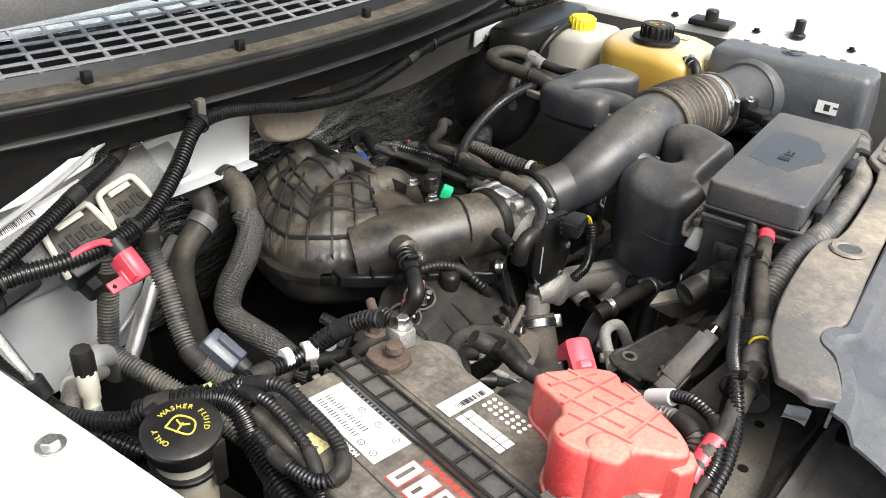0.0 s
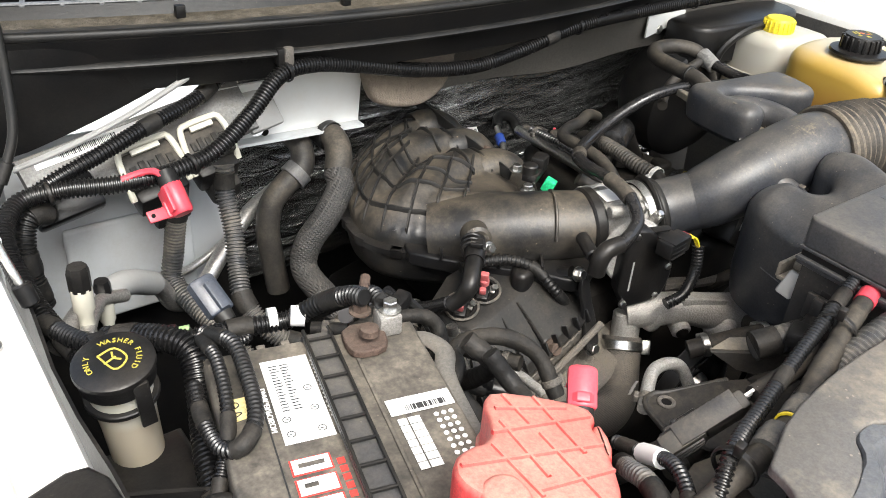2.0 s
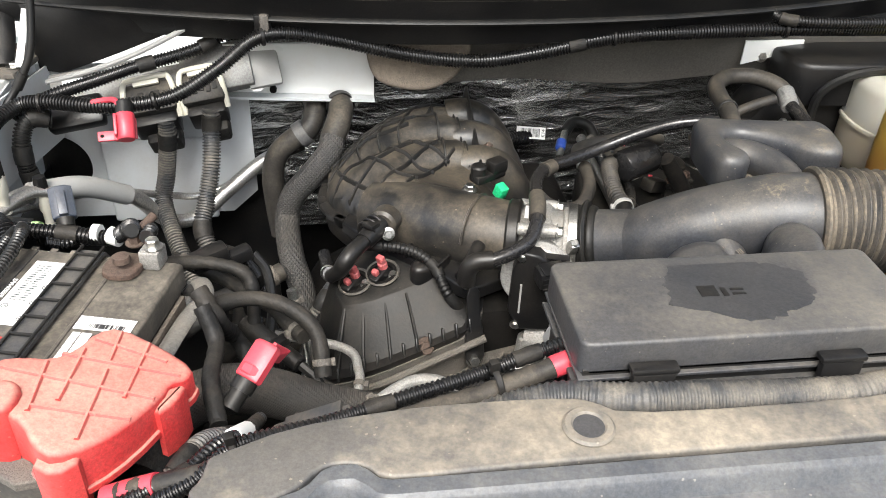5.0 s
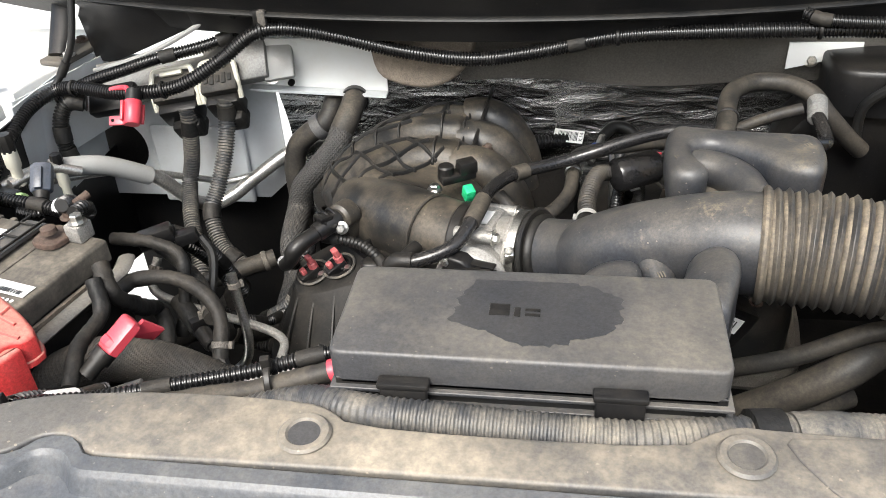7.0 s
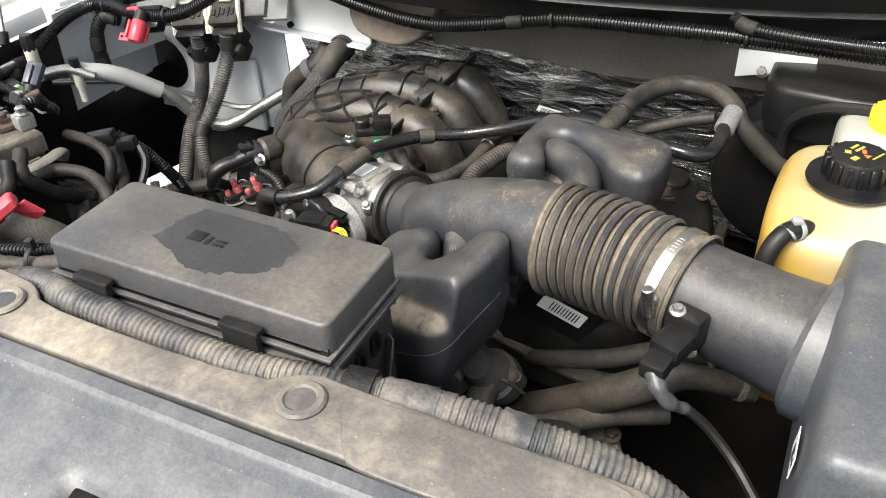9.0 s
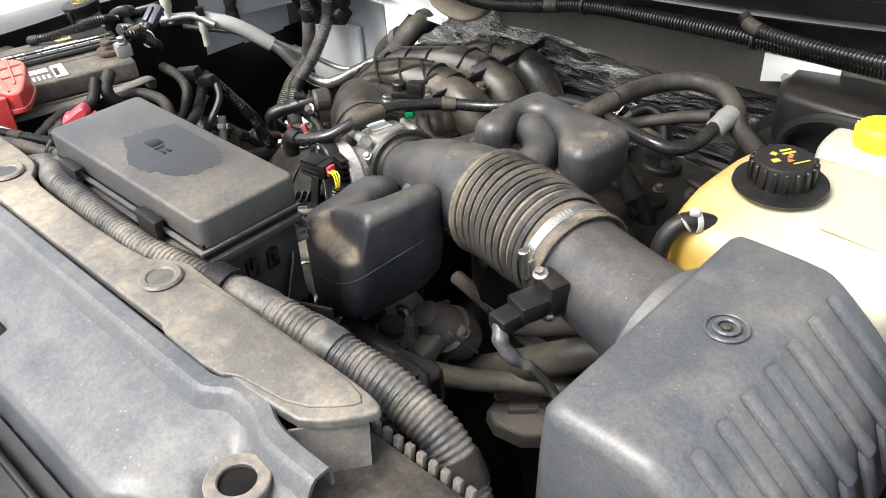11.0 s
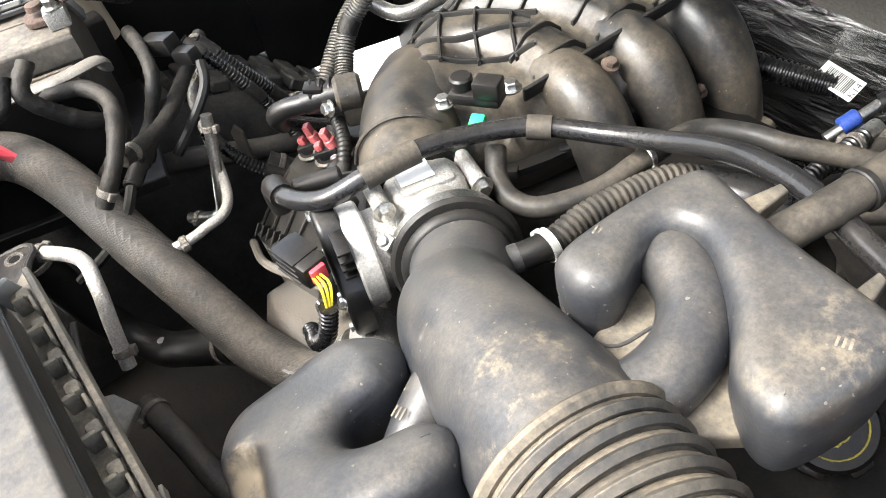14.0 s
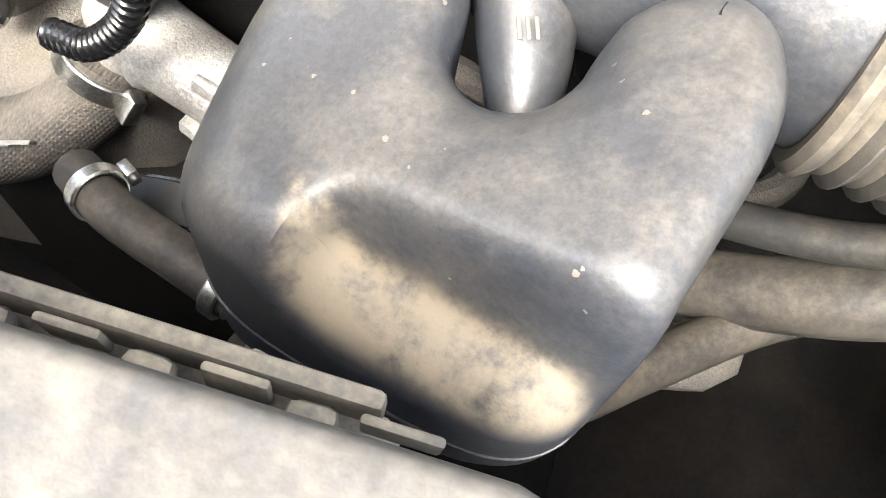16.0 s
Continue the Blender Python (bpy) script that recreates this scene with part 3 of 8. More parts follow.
part("inner_frame", xf(join(box((1.5, 0.10, 0.02), at(0, -1.10, -0.02), 0.006), box((1.5, 0.10, 0.02), at(0, -0.08, -0.02), 0.006), box((0.10, 1.0, 0.02), at(-0.70, -0.6, -0.02), 0.006), box((0.10, 1.0, 0.02), at(0.70, -0.6, -0.02), 0.006)), HOODM), UNDERHOOD, hood)

# cowl and windshield
cowl = thing("cowl_panel", "black plastic cowl with a slatted grille below the windshield", "cowl panel", kind="structure")
DIRT = mat("leaf_dirt", (0.055, 0.045, 0.03), 0.9, var=0.6, scale=60, bump=1.0, bscale=150, dust=0.8, dscale=40)


# Pale base colour paints in the sky reflected by the slats.
SLAT = mat("sky_sheen_cowl_plastic", (0.22, 0.225, 0.235), 0.35, dust=0.3)


def cowl_y(x, d=0.0):
    """The cowl's edge, bowed back towards both fenders, d behind it."""
    return 0.765 + 0.25 * (x - 0.98) ** 2 + d


def cowl_strip(d0, z0, d1, z1, x0=0.10, x1=1.86, k=40, n=4):
    return thick(sheet(k, n, lambda u, v: (x0 + (x1 - x0) * u, cowl_y(x0 + (x1 - x0) * u, d0 + (d1 - d0) * v), z0 + (z1 - z0) * v)), 0.003)


def cowl_run(d, z, r, x0=0.10, x1=1.86, flat=1.0):
    return sweep([(x, cowl_y(x, d), z) for x in np.linspace(x0, x1, 14)], r, 10, 0.02, flat=flat)


part("front_wall", cowl_strip(0.035, 1.128, 0.002, 1.200), BLACK, cowl)
part("side_wing", thick(sheet(16, 8, lambda u, v: (0.31 + 0.23 * u, 0.835 + 0.03 * v + 0.05 * (1 - u) ** 2, 1.198 * (1 - v) + v * (1.052 + 0.085 * max(0.0, (u - 0.15) / 0.85)))), 0.003), BLACK, cowl)
part("wing_edge", sweep([(0.33, 0.862, 1.052), (0.40, 0.858, 1.072), (0.47, 0.852, 1.10), (0.545, 0.842, 1.14)], 0.004, 8, 0.01), GREYP, cowl, "pale torn edge of the cowl")
part("ledge", cowl_strip(0.036, 1.127, 0.125, 1.118), BLACK, cowl)
part("seal", cowl_run(0.004, 1.204, 0.006), RUBBER, cowl, "black rubber hood seal")
part("seal_strip", cowl_strip(0.012, 1.207, 0.028, 1.206), DUSTRUB, cowl)
part("bottom_rail", cowl_run(0.016, 1.164, 0.010, 0.20, 1.86, 0.5), RUBBER, cowl)
part("gutter", cowl_strip(0.028, 1.203, 0.060, 1.207), DIRT, cowl, "gutter filled with leaf dirt")
# Dark sheet paints the shade seen through the grille's openings.
part("deck", cowl_strip(0.060, 1.200, 0.175, 1.228), DARK, cowl)
part("grille_edge", cowl_strip(0.060, 1.206, 0.072, 1.221), BLACK, cowl)
for k in range(6):
    d = 0.074 + 0.0195 * k
    part("slat", cowl_run(d, 1.2215 + 0.25 * (d - 0.074), 0.0045, flat=0.45), SLAT, cowl)
for k in range(44):
    x = 0.12 + 0.040 * k
    part("rib", box((0.006, 0.105, 0.004), at(x, cowl_y(x, 0.122), 1.2325, 14, 0, math.degrees(math.atan(0.5 * (x - 0.98)))), 0.001, 1), SLAT, cowl)
for x in (0.546, 0.753, 1.0, 1.25):
    part("gutter_clip", box((0.012, 0.010, 0.018), at(x, cowl_y(x, 0.050), 1.211), 0.002), BLACK, cowl)
part("lower_lip", join(box((0.12, 0.006, 0.055), at(0.585, cowl_y(0.585, 0.024), 1.152, 20, 0, -11), 0.002), box((0.022, 0.016, 0.022), at(0.652, 0.806, 1.160), 0.002)), BLACK, cowl)
part("clip_hole", rod((0.604, cowl_y(0.604, 0.020), 1.156), (0.604, cowl_y(0.604, 0.016), 1.158), 0.004, 12), DARK, cowl)
part("clip", box((0.012, 0.010, 0.024), at(0.655, 0.800, 1.160), 0.002), GASKET, cowl)
windshield = thing("windshield", "dark tinted glass windshield behind the cowl grille", "windshield", kind="structure")
pane = part("pane", thick(sheet(12, 8, lambda u, v: (0.02 + 1.92 * u, cowl_y(0.02 + 1.92 * u, 0.178) + 0.55 * v, 1.230 + 0.36 * v)), 0.005), GLASS, windshield)
pane.visible_shadow = False
# Added grey sheet imitates the sky mirrored in the windshield.
part("cabin", thick(sheet(2, 2, lambda u, v: (-0.1 + 2.2 * u, 1.16 + 0.55 * v, 1.16 + 0.36 * v)), 0.004), mat("reflected_sky_grey", (0.30, 0.30, 0.31), 0.7, var=0.1), windshield, "grey sheet behind the glass standing in for reflected sky")
wiper = thing("wiper", "black wiper arm lying on the windshield", "wiper")
part("arm", sweep([(0.74, 0.97, 1.25), (0.62, 1.03, 1.285), (0.42, 1.09, 1.31), (0.1, 1.22, 1.335)], 0.008, 8, 0.02, flat=0.6), BLACK, wiper)
part("blade", sweep([(0.72, 1.05, 1.29), (0.4, 1.13, 1.315), (0.05, 1.26, 1.35)], 0.006, 6, 0.03), RUBBER, wiper)

# radiator cover across the front
cover = thing("radiator_cover", "dusty black plastic radiator cover with grommet holes", "radiator cover")


deck_out = [(0.640, 0.012), (0.640, 0.020), (0.634, 0.032), (0.634, 0.038), (0.640, 0.045), (0.643, 0.058), (0.644, 0.065), (0.650, 0.068), (0.700, 0.089), (0.76, 0.098), (0.80, 0.101), (0.86, 0.102), (0.915, 0.100), (0.932, 0.094), (0.95, 0.080), (1.05, 0.077), (1.185, 0.080), (1.205, 0.094), (1.225, 0.104), (1.25, 0.102), (1.36, 0.100), (1.445, 0.100), (1.482, 0.098), (1.494, 0.093), (1.492, 0.084), (1.472, 0.058), (1.450, 0.042), (1.3, 0.0395), (1.1, 0.038), (0.9, 0.0375), (0.790, 0.034), (0.765, 0.035), (0.753, 0.048), (0.737, 0.051), (0.721, 0.048), (0.709, 0.034), (0.695, 0.026), (0.66, 0.014)]
part("deck", slab(deck_out, 1.099, 1.1075, 0.003, 0, 1), COVER, cover)
part("raised_pad", slab([(1.262, 0.096), (1.255, 0.085), (1.285, 0.038), (1.30, 0.034), (1.37, 0.034), (1.385, 0.044), (1.40, 0.046), (1.445, 0.052), (1.475, 0.078), (1.48, 0.09), (1.45, 0.097)], 1.105, 1.1092, 0.0015, 0, 1), COVER, cover)
part("end_skirt", thick(sheet(6, 4, lambda u, v: (1.486 - 0.034 * u + 0.010 * v, 0.086 - 0.048 * u - 0.012 * v, 1.099 - 0.055 * v)), 0.003), COVER, cover, "tan-dusted end of the cover")
for hx, hy, hz, r in ((0.920, 0.066, 1.1072, 0.0115), (1.228, 0.073, 1.1072, 0.0115)):
    part("grommet", xf(ring(r, r + 0.0085, 0.0042, 36, 0.002), at(hx, hy, hz)), COVER, cover)
    part("hole", xf(lathe([(r + 0.001, 0.0026), (r * 0.75, 0.0012), (0.0065, 0.0006), (0.0, 0.0006)], 28), at(hx, hy, hz)), DUSTY, cover, "grey recess of the grommet")
    part("hole_core", xf(lathe([(0.0052, 0.0006), (0.0052, 0.0010), (0.0, 0.0010)], 18), at(hx, hy, hz)), DARK, cover)


def lip_y(x):
    """The shroud's rear lip, with a bulge near each end."""
    return 0.030 + 0.015 / (1 + math.exp(-(x - 1.381) * 260)) / (1 + math.exp((x - 1.432) * 120)) + 0.017 * math.exp(-((x - 0.737) / 0.021) ** 4) - 0.018 / (1 + math.exp((x - 0.690) * 90))


SHD = [(-0.006, 1.088), (-0.0055, 1.1035), (-0.003, 1.1062), (0.009, 1.1056), (0.013, 1.1020), (0.020, 1.0900), (0.040, 1.0860), (0.060, 1.0800), (0.090, 1.0720), (0.100, 1.0655), (0.105, 1.0540), (0.107, 0.990)]


def shroud_f(u, v):
    x = 0.625 + 0.880 * u
    k = v * (len(SHD) - 1)
    d = float(np.interp(k, range(len(SHD)), [p[0] for p in SHD]))
    z = float(np.interp(k, range(len(SHD)), [p[1] for p in SHD]))
    z -= 0.014 * math.exp(-((x - 1.452) / 0.036) ** 4 - ((d - 0.045) / 0.022) ** 4)
    z -= 0.012 * math.exp(-((x - 1.118) / 0.022) ** 6 - ((d - 0.075) / 0.010) ** 4)
    return x - 0.35 * d * (1 - u) ** 6, lip_y(x) - d, z


part("front_shroud", thick(sheet(110, 56, shroud_f), 0.003), SHROUD, cover, "grey plastic front shroud")
part("slot", box((0.040, 0.012, 0.004), at(1.118, -0.044, 1.067, 14), 0.001), DARK, cover, "dark slot in the shroud")
part("lower_grille", join(thick(sheet(30, 6, lambda u, v: (0.62 + 0.90 * u, -0.080 - 0.16 * v, 1.010 - 0.07 * v)), 0.003), *[box((0.88, 0.006, 0.014), at(1.07, -0.10 - 0.028 * k, 1.010 - 0.012 * k), 0.002) for k in range(5)]), BLACK, cover, "black grille slats before the shroud")
part("grommet", xf(join(ring(0.014, 0.024, 0.007)), at(1.452, -0.008, 1.083)), COVER, cover)
part("hole", xf(lathe([(0.015, 0.0), (0.015, 0.003), (0.004, 0.0035)], 24), at(1.452, -0.008, 1.083)), DARK, cover, "dark recess of the grommet")
rad = thing("radiator", "dark radiator below the dusty plastic cover", "radiator")
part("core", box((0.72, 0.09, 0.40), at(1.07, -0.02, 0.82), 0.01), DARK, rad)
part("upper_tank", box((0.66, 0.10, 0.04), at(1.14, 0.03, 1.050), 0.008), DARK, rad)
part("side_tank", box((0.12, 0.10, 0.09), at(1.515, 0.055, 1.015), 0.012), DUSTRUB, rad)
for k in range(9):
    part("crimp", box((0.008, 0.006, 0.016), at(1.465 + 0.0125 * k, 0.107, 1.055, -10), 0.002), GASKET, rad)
# Near-black colour carries the shade behind the radiator.
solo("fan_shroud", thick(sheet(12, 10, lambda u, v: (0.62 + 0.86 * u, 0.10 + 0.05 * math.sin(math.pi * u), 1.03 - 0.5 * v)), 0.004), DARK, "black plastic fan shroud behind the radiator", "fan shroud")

# ---- battery corner ----
BM = Matrix.Translation((0.388, 0.448, 0)) @ Matrix(((0.970, -0.242, 0, 0), (-0.242, -0.970, 0, 0), (0, 0, 1, 0), (0, 0, 0, 1)))


def bq(u, v, z=0):
    return tuple(BM @ Vector((u, v, z)))


def brect(u0, v0, u1, v1, z, h=0.0006):
    """A thin plate on the battery's top, in its own directions."""
    return xf(box((u1 - u0, v1 - v0, h), at((u0 + u1) / 2, (v0 + v1) / 2, z), 0), BM)


battery = thing("car_battery", "dusty black car battery with white warning labels", "battery")
part("case", xf(slab([(0.006, 0.004), (0.189, 0.004), (0.189, 0.296), (0.006, 0.296)], 0.85, 1.02, 0.003, 0.003), BM), BATT, battery)
part("top", xf(slab([(0, 0), (0.195, 0), (0.195, 0.30), (0, 0.30)], 1.012, 1.041, 0.006), BM), BATT, battery)
part("vent_cover", xf(slab([(0.128, 0.004), (0.132, 0.004), (0.132, 0.29), (0.128, 0.29)], 1.0405, 1.0425, 0.001), BM), BATT, battery)
part("vent_cover", xf(slab([(0.037, 0.004), (0.0385, 0.004), (0.0385, 0.29), (0.037, 0.29)], 1.0405, 1.0418, 0.0005), BM), INK, battery)
for u in (0.03, 0.052, 0.074):
    part("hold_down_tab", xf(box((0.008, 0.006, 0.012), at(u, -0.002, 1.034), 0.001), BM), BATT, battery)
lab = part("warning_label", brect(0.046, 0.022, 0.087, 0.125, 1.0414), PAPER, battery, "white warning label")
rng = random.Random(4)
for k in range(16):
    v = 0.03 + 0.0038 * k
    for u0, u1 in ((0.052, 0.060), (0.0615, 0.069)):
        part("text_line", brect(u0, v, u1 - rng.random() * 0.003, v + 0.0011, 1.0419, 0.0003), INK, lab)
for k, (u, v) in enumerate(((0.053, 0.115), (0.053, 0.098), (0.078, 0.115), (0.078, 0.09), (0.078, 0.065))):
    part("pictogram", xf(join(ring(0.0028, 0.0036, 0.0004, 16, 0.0001), box((0.003, 0.0008, 0.0003), at(0, 0, 0.0002), 0)), BM @ at(u, v, 1.0418)), INK, lab)
part("danger_print", join(lettering("DANGER/POISON", 0.0068, BM @ at(0.0415, 0.082, 1.0414, 0, 180, 90) @ Matrix.Rotation(math.pi, 4, "Y"))), PAPER, battery, "white danger print")
for k in range(14):
    v = 0.03 + 0.0055 * k
    part("text_line", brect(0.0885, v, 0.0965 + 0.002 * rng.random(), v + 0.002, 1.0412, 0.0003), PAPER, battery)
# large two-colour brand print, kept as plain bars
for k in range(6):
    v0 = 0.142 + 0.0205 * k
    w0 = 0.0175 if k in (1, 4) else 0.0165
    bar_ = part("print_bar", brect(0.044, v0, 0.076, v0 + w0, 1.0414), REDINK, battery, "red and white print")
    part("print_core", brect(0.0455, v0 + 0.0012, 0.0745, v0 + w0 - 0.0012, 1.0420), PAPER, bar_)
    part("print_gap", brect(0.050, v0 + 0.006, 0.0605 if k % 2 else 0.070, v0 + 0.0100, 1.0425), BATT, bar_)
for k in range(7):
    part("print_bar", brect(0.0795, 0.150 + 0.0085 * k, 0.0855, 0.156 + 0.0085 * k, 1.0414), REDINK, battery)
bar = part("barcode_label", brect(0.134, 0.102, 0.190, 0.121, 1.0424), PAPER, battery, "white barcode label")
for k in range(22):
    w = rng.choice((0.0006, 0.001, 0.0016))
    part("bar", brect(0.148 + 0.0016 * k, 0.112, 0.148 + 0.0016 * k + w, 0.1185, 1.0429, 0.0003), INK, bar)
for k in range(7):
    part("table_cell", brect(0.137, 0.126 + 0.0082 * k, 0.1445, 0.133 + 0.0082 * k, 1.0424), PAPER, battery)
    part("table_cell", brect(0.146, 0.126 + 0.0082 * k, 0.156, 0.133 + 0.0082 * k, 1.0424), PAPER, battery)
for i in range(3):
    for k in range(7):
        part("dot", xf(lathe([(0.0022, 0), (0.0022, 0.0006)], 12), BM @ at(0.170 + 0.0065 * i, 0.129 + 0.0075 * k, 1.0422)), PAPER, battery)
st_ = part("date_sticker", xf(slab([(0.008, 0.062), (0.026, 0.061), (0.031, 0.085), (0.008, 0.089)], 1.0412, 1.0418, 0), BM), STICKER, battery, "pale yellow date sticker")
part("pen_mark", xf(join(sweep([(0.014, 0.068, 0), (0.018, 0.066, 0), (0.02, 0.07, 0), (0.015, 0.074, 0)], 0.0006, 6, 0.002), sweep([(0.014, 0.078, 0), (0.021, 0.079, 0), (0.016, 0.083, 0)], 0.0006, 6, 0.002)), BM @ at(0, 0, 1.0419)), INK, st_)
# carrying strap with raised ladder ribs
strap = part("carry_strap", xf(thick(sheet(3, 40, lambda u, v: (0.088 + 0.026 * u, -0.012 + 0.315 * v, 1.050 - 0.035 * max(0, (0.06 - v) / 0.06) ** 1.6 - 0.03 * max(0, (v - 0.95) / 0.05) ** 1.6)), 0.004), BM), DUSTY, battery, "dusty black ladder-ribbed carrying strap")
for k in range(11):
    part("strap_rib", xf(box((0.024, 0.003, 0.003), at(0.101, 0.018 + 0.026 * k, 1.0532), 0.001), BM), RUBBER, strap)
for u in (0.0895, 0.1125):
    part("strap_rib", xf(box((0.003, 0.285, 0.003), at(u, 0.145, 1.0532), 0.001), BM), RUBBER, strap)

clamp_n = thing("battery_terminal_clamp", "rusty steel battery clamp with cable ends bolted on", "clamp")
part("plate", xf(slab([(-0.018, -0.02), (0.018, -0.02), (0.02, 0.008), (0.012, 0.022), (-0.014, 0.022), (-0.02, 0.008)], 0, 0.007, 0.002, 0, 1), BM @ at(0.142, 0.022, 1.043)), RUST, clamp_n)
part("post", xf(lathe([(0.0095, 0), (0.0085, 0.006), (0.006, 0.007)], 18), BM @ at(0.144, 0.028, 1.057)), RUST, clamp_n)
part("block", xf(box((0.022, 0.024, 0.022), at(0.168, 0.008, 1.052), 0.003), BM), ALU, clamp_n)
bolt(bq(0.170, 0.008, 1.063), (0, 0, 1), 0.007, clamp_n, 0.010)
bolt(bq(0.145, -0.004, 1.058), (0, 0, 1), 0.007, clamp_n, 0.014, RUST)
part("stud", rod(bq(0.145, -0.004, 1.058), bq(0.145, -0.004, 1.082), 0.003, 8), STEEL, clamp_n)
part("cable_lug", rod(bq(0.150, -0.010, 1.072), bq(0.158, -0.03, 1.078), 0.005, 10, 0.001), RUST, clamp_n, "orange-brown copper cable lug")

RC = [(0.548, 0.248), (0.585, 0.228), (0.614, 0.206), (0.610, 0.190), (0.597, 0.184), (0.594, 0.168), (0.572, 0.130), (0.550, 0.106), (0.528, 0.094), (0.512, 0.104), (0.500, 0.125), (0.484, 0.135), (0.462, 0.150), (0.455, 0.172), (0.466, 0.191), (0.485, 0.198), (0.504, 0.198), (0.520, 0.214), (0.530, 0.238)]


def rc_z(x, y):
    """The cover's top slopes down towards the engine."""
    return 1.090 - 0.25 * (x - 0.52)


redcover = thing("terminal_cover", "dusty red plastic cover over the positive battery terminal", "terminal cover")
part("shell", slab(RC, 1.042, 1.090, 0.006, 0, 1, top=lambda x, y: -0.25 * (x - 0.52)), RED, redcover)
part("boss", slab([(0.462, 0.140), (0.468, 0.130), (0.486, 0.128), (0.494, 0.138), (0.495, 0.156), (0.484, 0.166), (0.468, 0.164), (0.460, 0.154)], 1.046, 1.104, 0.006, 0, 1, n=4), RED, redcover)
for a, b in (((0.533, 0.226), (0.592, 0.208)), ((0.512, 0.203), (0.604, 0.193)), ((0.466, 0.181), (0.588, 0.163)), ((0.502, 0.142), (0.574, 0.138)), ((0.551, 0.238), (0.548, 0.200)), ((0.575, 0.228), (0.566, 0.160)), ((0.527, 0.212), (0.520, 0.150)), ((0.503, 0.192), (0.502, 0.136)), ((0.548, 0.190), (0.541, 0.112))):
    part("rib", sweep([(*a, rc_z(*a) + 0.0003), (*b, rc_z(*b) + 0.0003)], 0.0021, 6, 0.02), RED, redcover)
part("skirt", slab([(0.506, 0.100), (0.528, 0.085), (0.549, 0.100), (0.530, 0.122)], 1.018, 1.078, 0.005, 0, 1), RED, redcover)
part("skirt", slab([(0.584, 0.178), (0.611, 0.190), (0.604, 0.166), (0.588, 0.150)], 1.014, 1.066, 0.005, 0, 1), RED, redcover)
part("flange", slab(inset(ccw(RC), -0.003), 1.038, 1.044, 0.001, 0, 1), RED, redcover)

studs = thing("battery_terminal_clamp", "dull metal terminal clamp with nuts below the red cover", "clamp")
part("plate", slab([(0.428, 0.150), (0.452, 0.186), (0.50, 0.172), (0.53, 0.135), (0.525, 0.110), (0.49, 0.105)], 1.041, 1.049, 0.002), GASKET, studs)
for x, y, r, h in ((0.449, 0.160, 0.008, 0.010), (0.470, 0.146, 0.006, 0.022), (0.512, 0.118, 0.008, 0.014), (0.484, 0.164, 0.010, 0.006)):
    bolt((x, y, 1.048), (0, 0, 1), r, studs, h)
part("post", xf(lathe([(0.013, 0), (0.012, 0.012), (0.008, 0.014)], 18), at(0.482, 0.142, 1.046)), RUST, studs)

fusecap = thing("fuse_link_cap", "bright red plastic cap on a black ribbed cable", "cable cap")
fm = along((0.652, 0.240, 1.016), (0.677, 0.270, 1.040), 0)
part("body", xf(slab([(-0.013, -0.009), (0.013, -0.009), (0.013, 0.009), (-0.013, 0.009)], 0.0, 0.040, 0.005, 0.003, 1), fm), REDNEW, fusecap)
part("collar", xf(slab([(-0.011, -0.011), (0.011, -0.011), (0.011, 0.011), (-0.011, 0.011)], 0.004, 0.014, 0.002, 0.002, 1), fm), REDNEW, fusecap)
part("tab", thick(([(0.664, 0.262, 1.020), (0.677, 0.276, 1.030), (0.688, 0.290, 1.008), (0.676, 0.284, 0.998)], [(0, 1, 2, 3)]), 0.004), REDNEW, fusecap)
part("boot", xf(lathe([(0.009, -0.03), (0.009, -0.012), (0.0115, -0.012), (0.0115, 0.0), (0.006, 0.0)], 16), fm), RUBBER, fusecap)

tray = thing("battery_tray", "dusty grey plastic battery tray wall with rolled edge", "tray")
part("wall", sweep([bq(0.205, 0.29, 0.995), bq(0.208, 0.20, 1.0), bq(0.212, 0.06, 1.005), bq(0.222, 0.02, 1.012), bq(0.205, -0.012, 1.008), bq(0.19, -0.014, 0.99)], 0.010, 10, 0.006, flat=0.5), mat("dusty_grey_tray", (0.13, 0.125, 0.115), 0.55, dust=0.7), tray, "rolled grey edge")
part("skirt", thick(sheet(12, 4, lambda u, v: bq(0.207 + 0.006 * u, 0.29 - 0.28 * u, 0.995 - 0.16 * v)), 0.004), BLACK, tray)
part("floor", xf(slab([(-0.02, -0.02), (0.22, -0.02), (0.22, 0.32), (-0.02, 0.32)], 0.835, 0.85, 0.003), BM), BLACK, tray)
part("insulation", thick(sheet(8, 4, lambda u, v: bq(0.1985, 0.285 - 0.27 * u, 1.008 - 0.14 * v)), 0.005), FELT, tray, "felted heat jacket")

washer = thing("washer_fluid_filler", "washer fluid filler neck with round black cap", "filler cap")
WC = Vector((0.317, 0.449, 1.062))
wm = Matrix.Translation(WC) @ Euler((radians(6), radians(-5), 0)).to_matrix().to_4x4()
part("neck", xf(lathe([(0.022, -0.16), (0.024, -0.06), (0.026, -0.03), (0.026, -0.006)], 28), wm), WASHTANK, washer, "milky plastic neck")
capw = part("cap", xf(lathe([(0.029, -0.014), (0.031, -0.012), (0.032, 0.0), (0.0335, 0.003), (0.033, 0.007), (0.030, 0.009), (0.004, 0.0098), (0.0, 0.0098)], 40), wm), BLACK, washer, "round black cap with yellow print")
part("cap_tab", xf(box((0.014, 0.012, 0.007), at(-0.002, 0.034, 0.004), 0.002), wm), BLACK, washer)
part("neck_ring", xf(ring(0.025, 0.031, 0.006), wm @ at(0, 0, -0.034)), BLACK, washer)
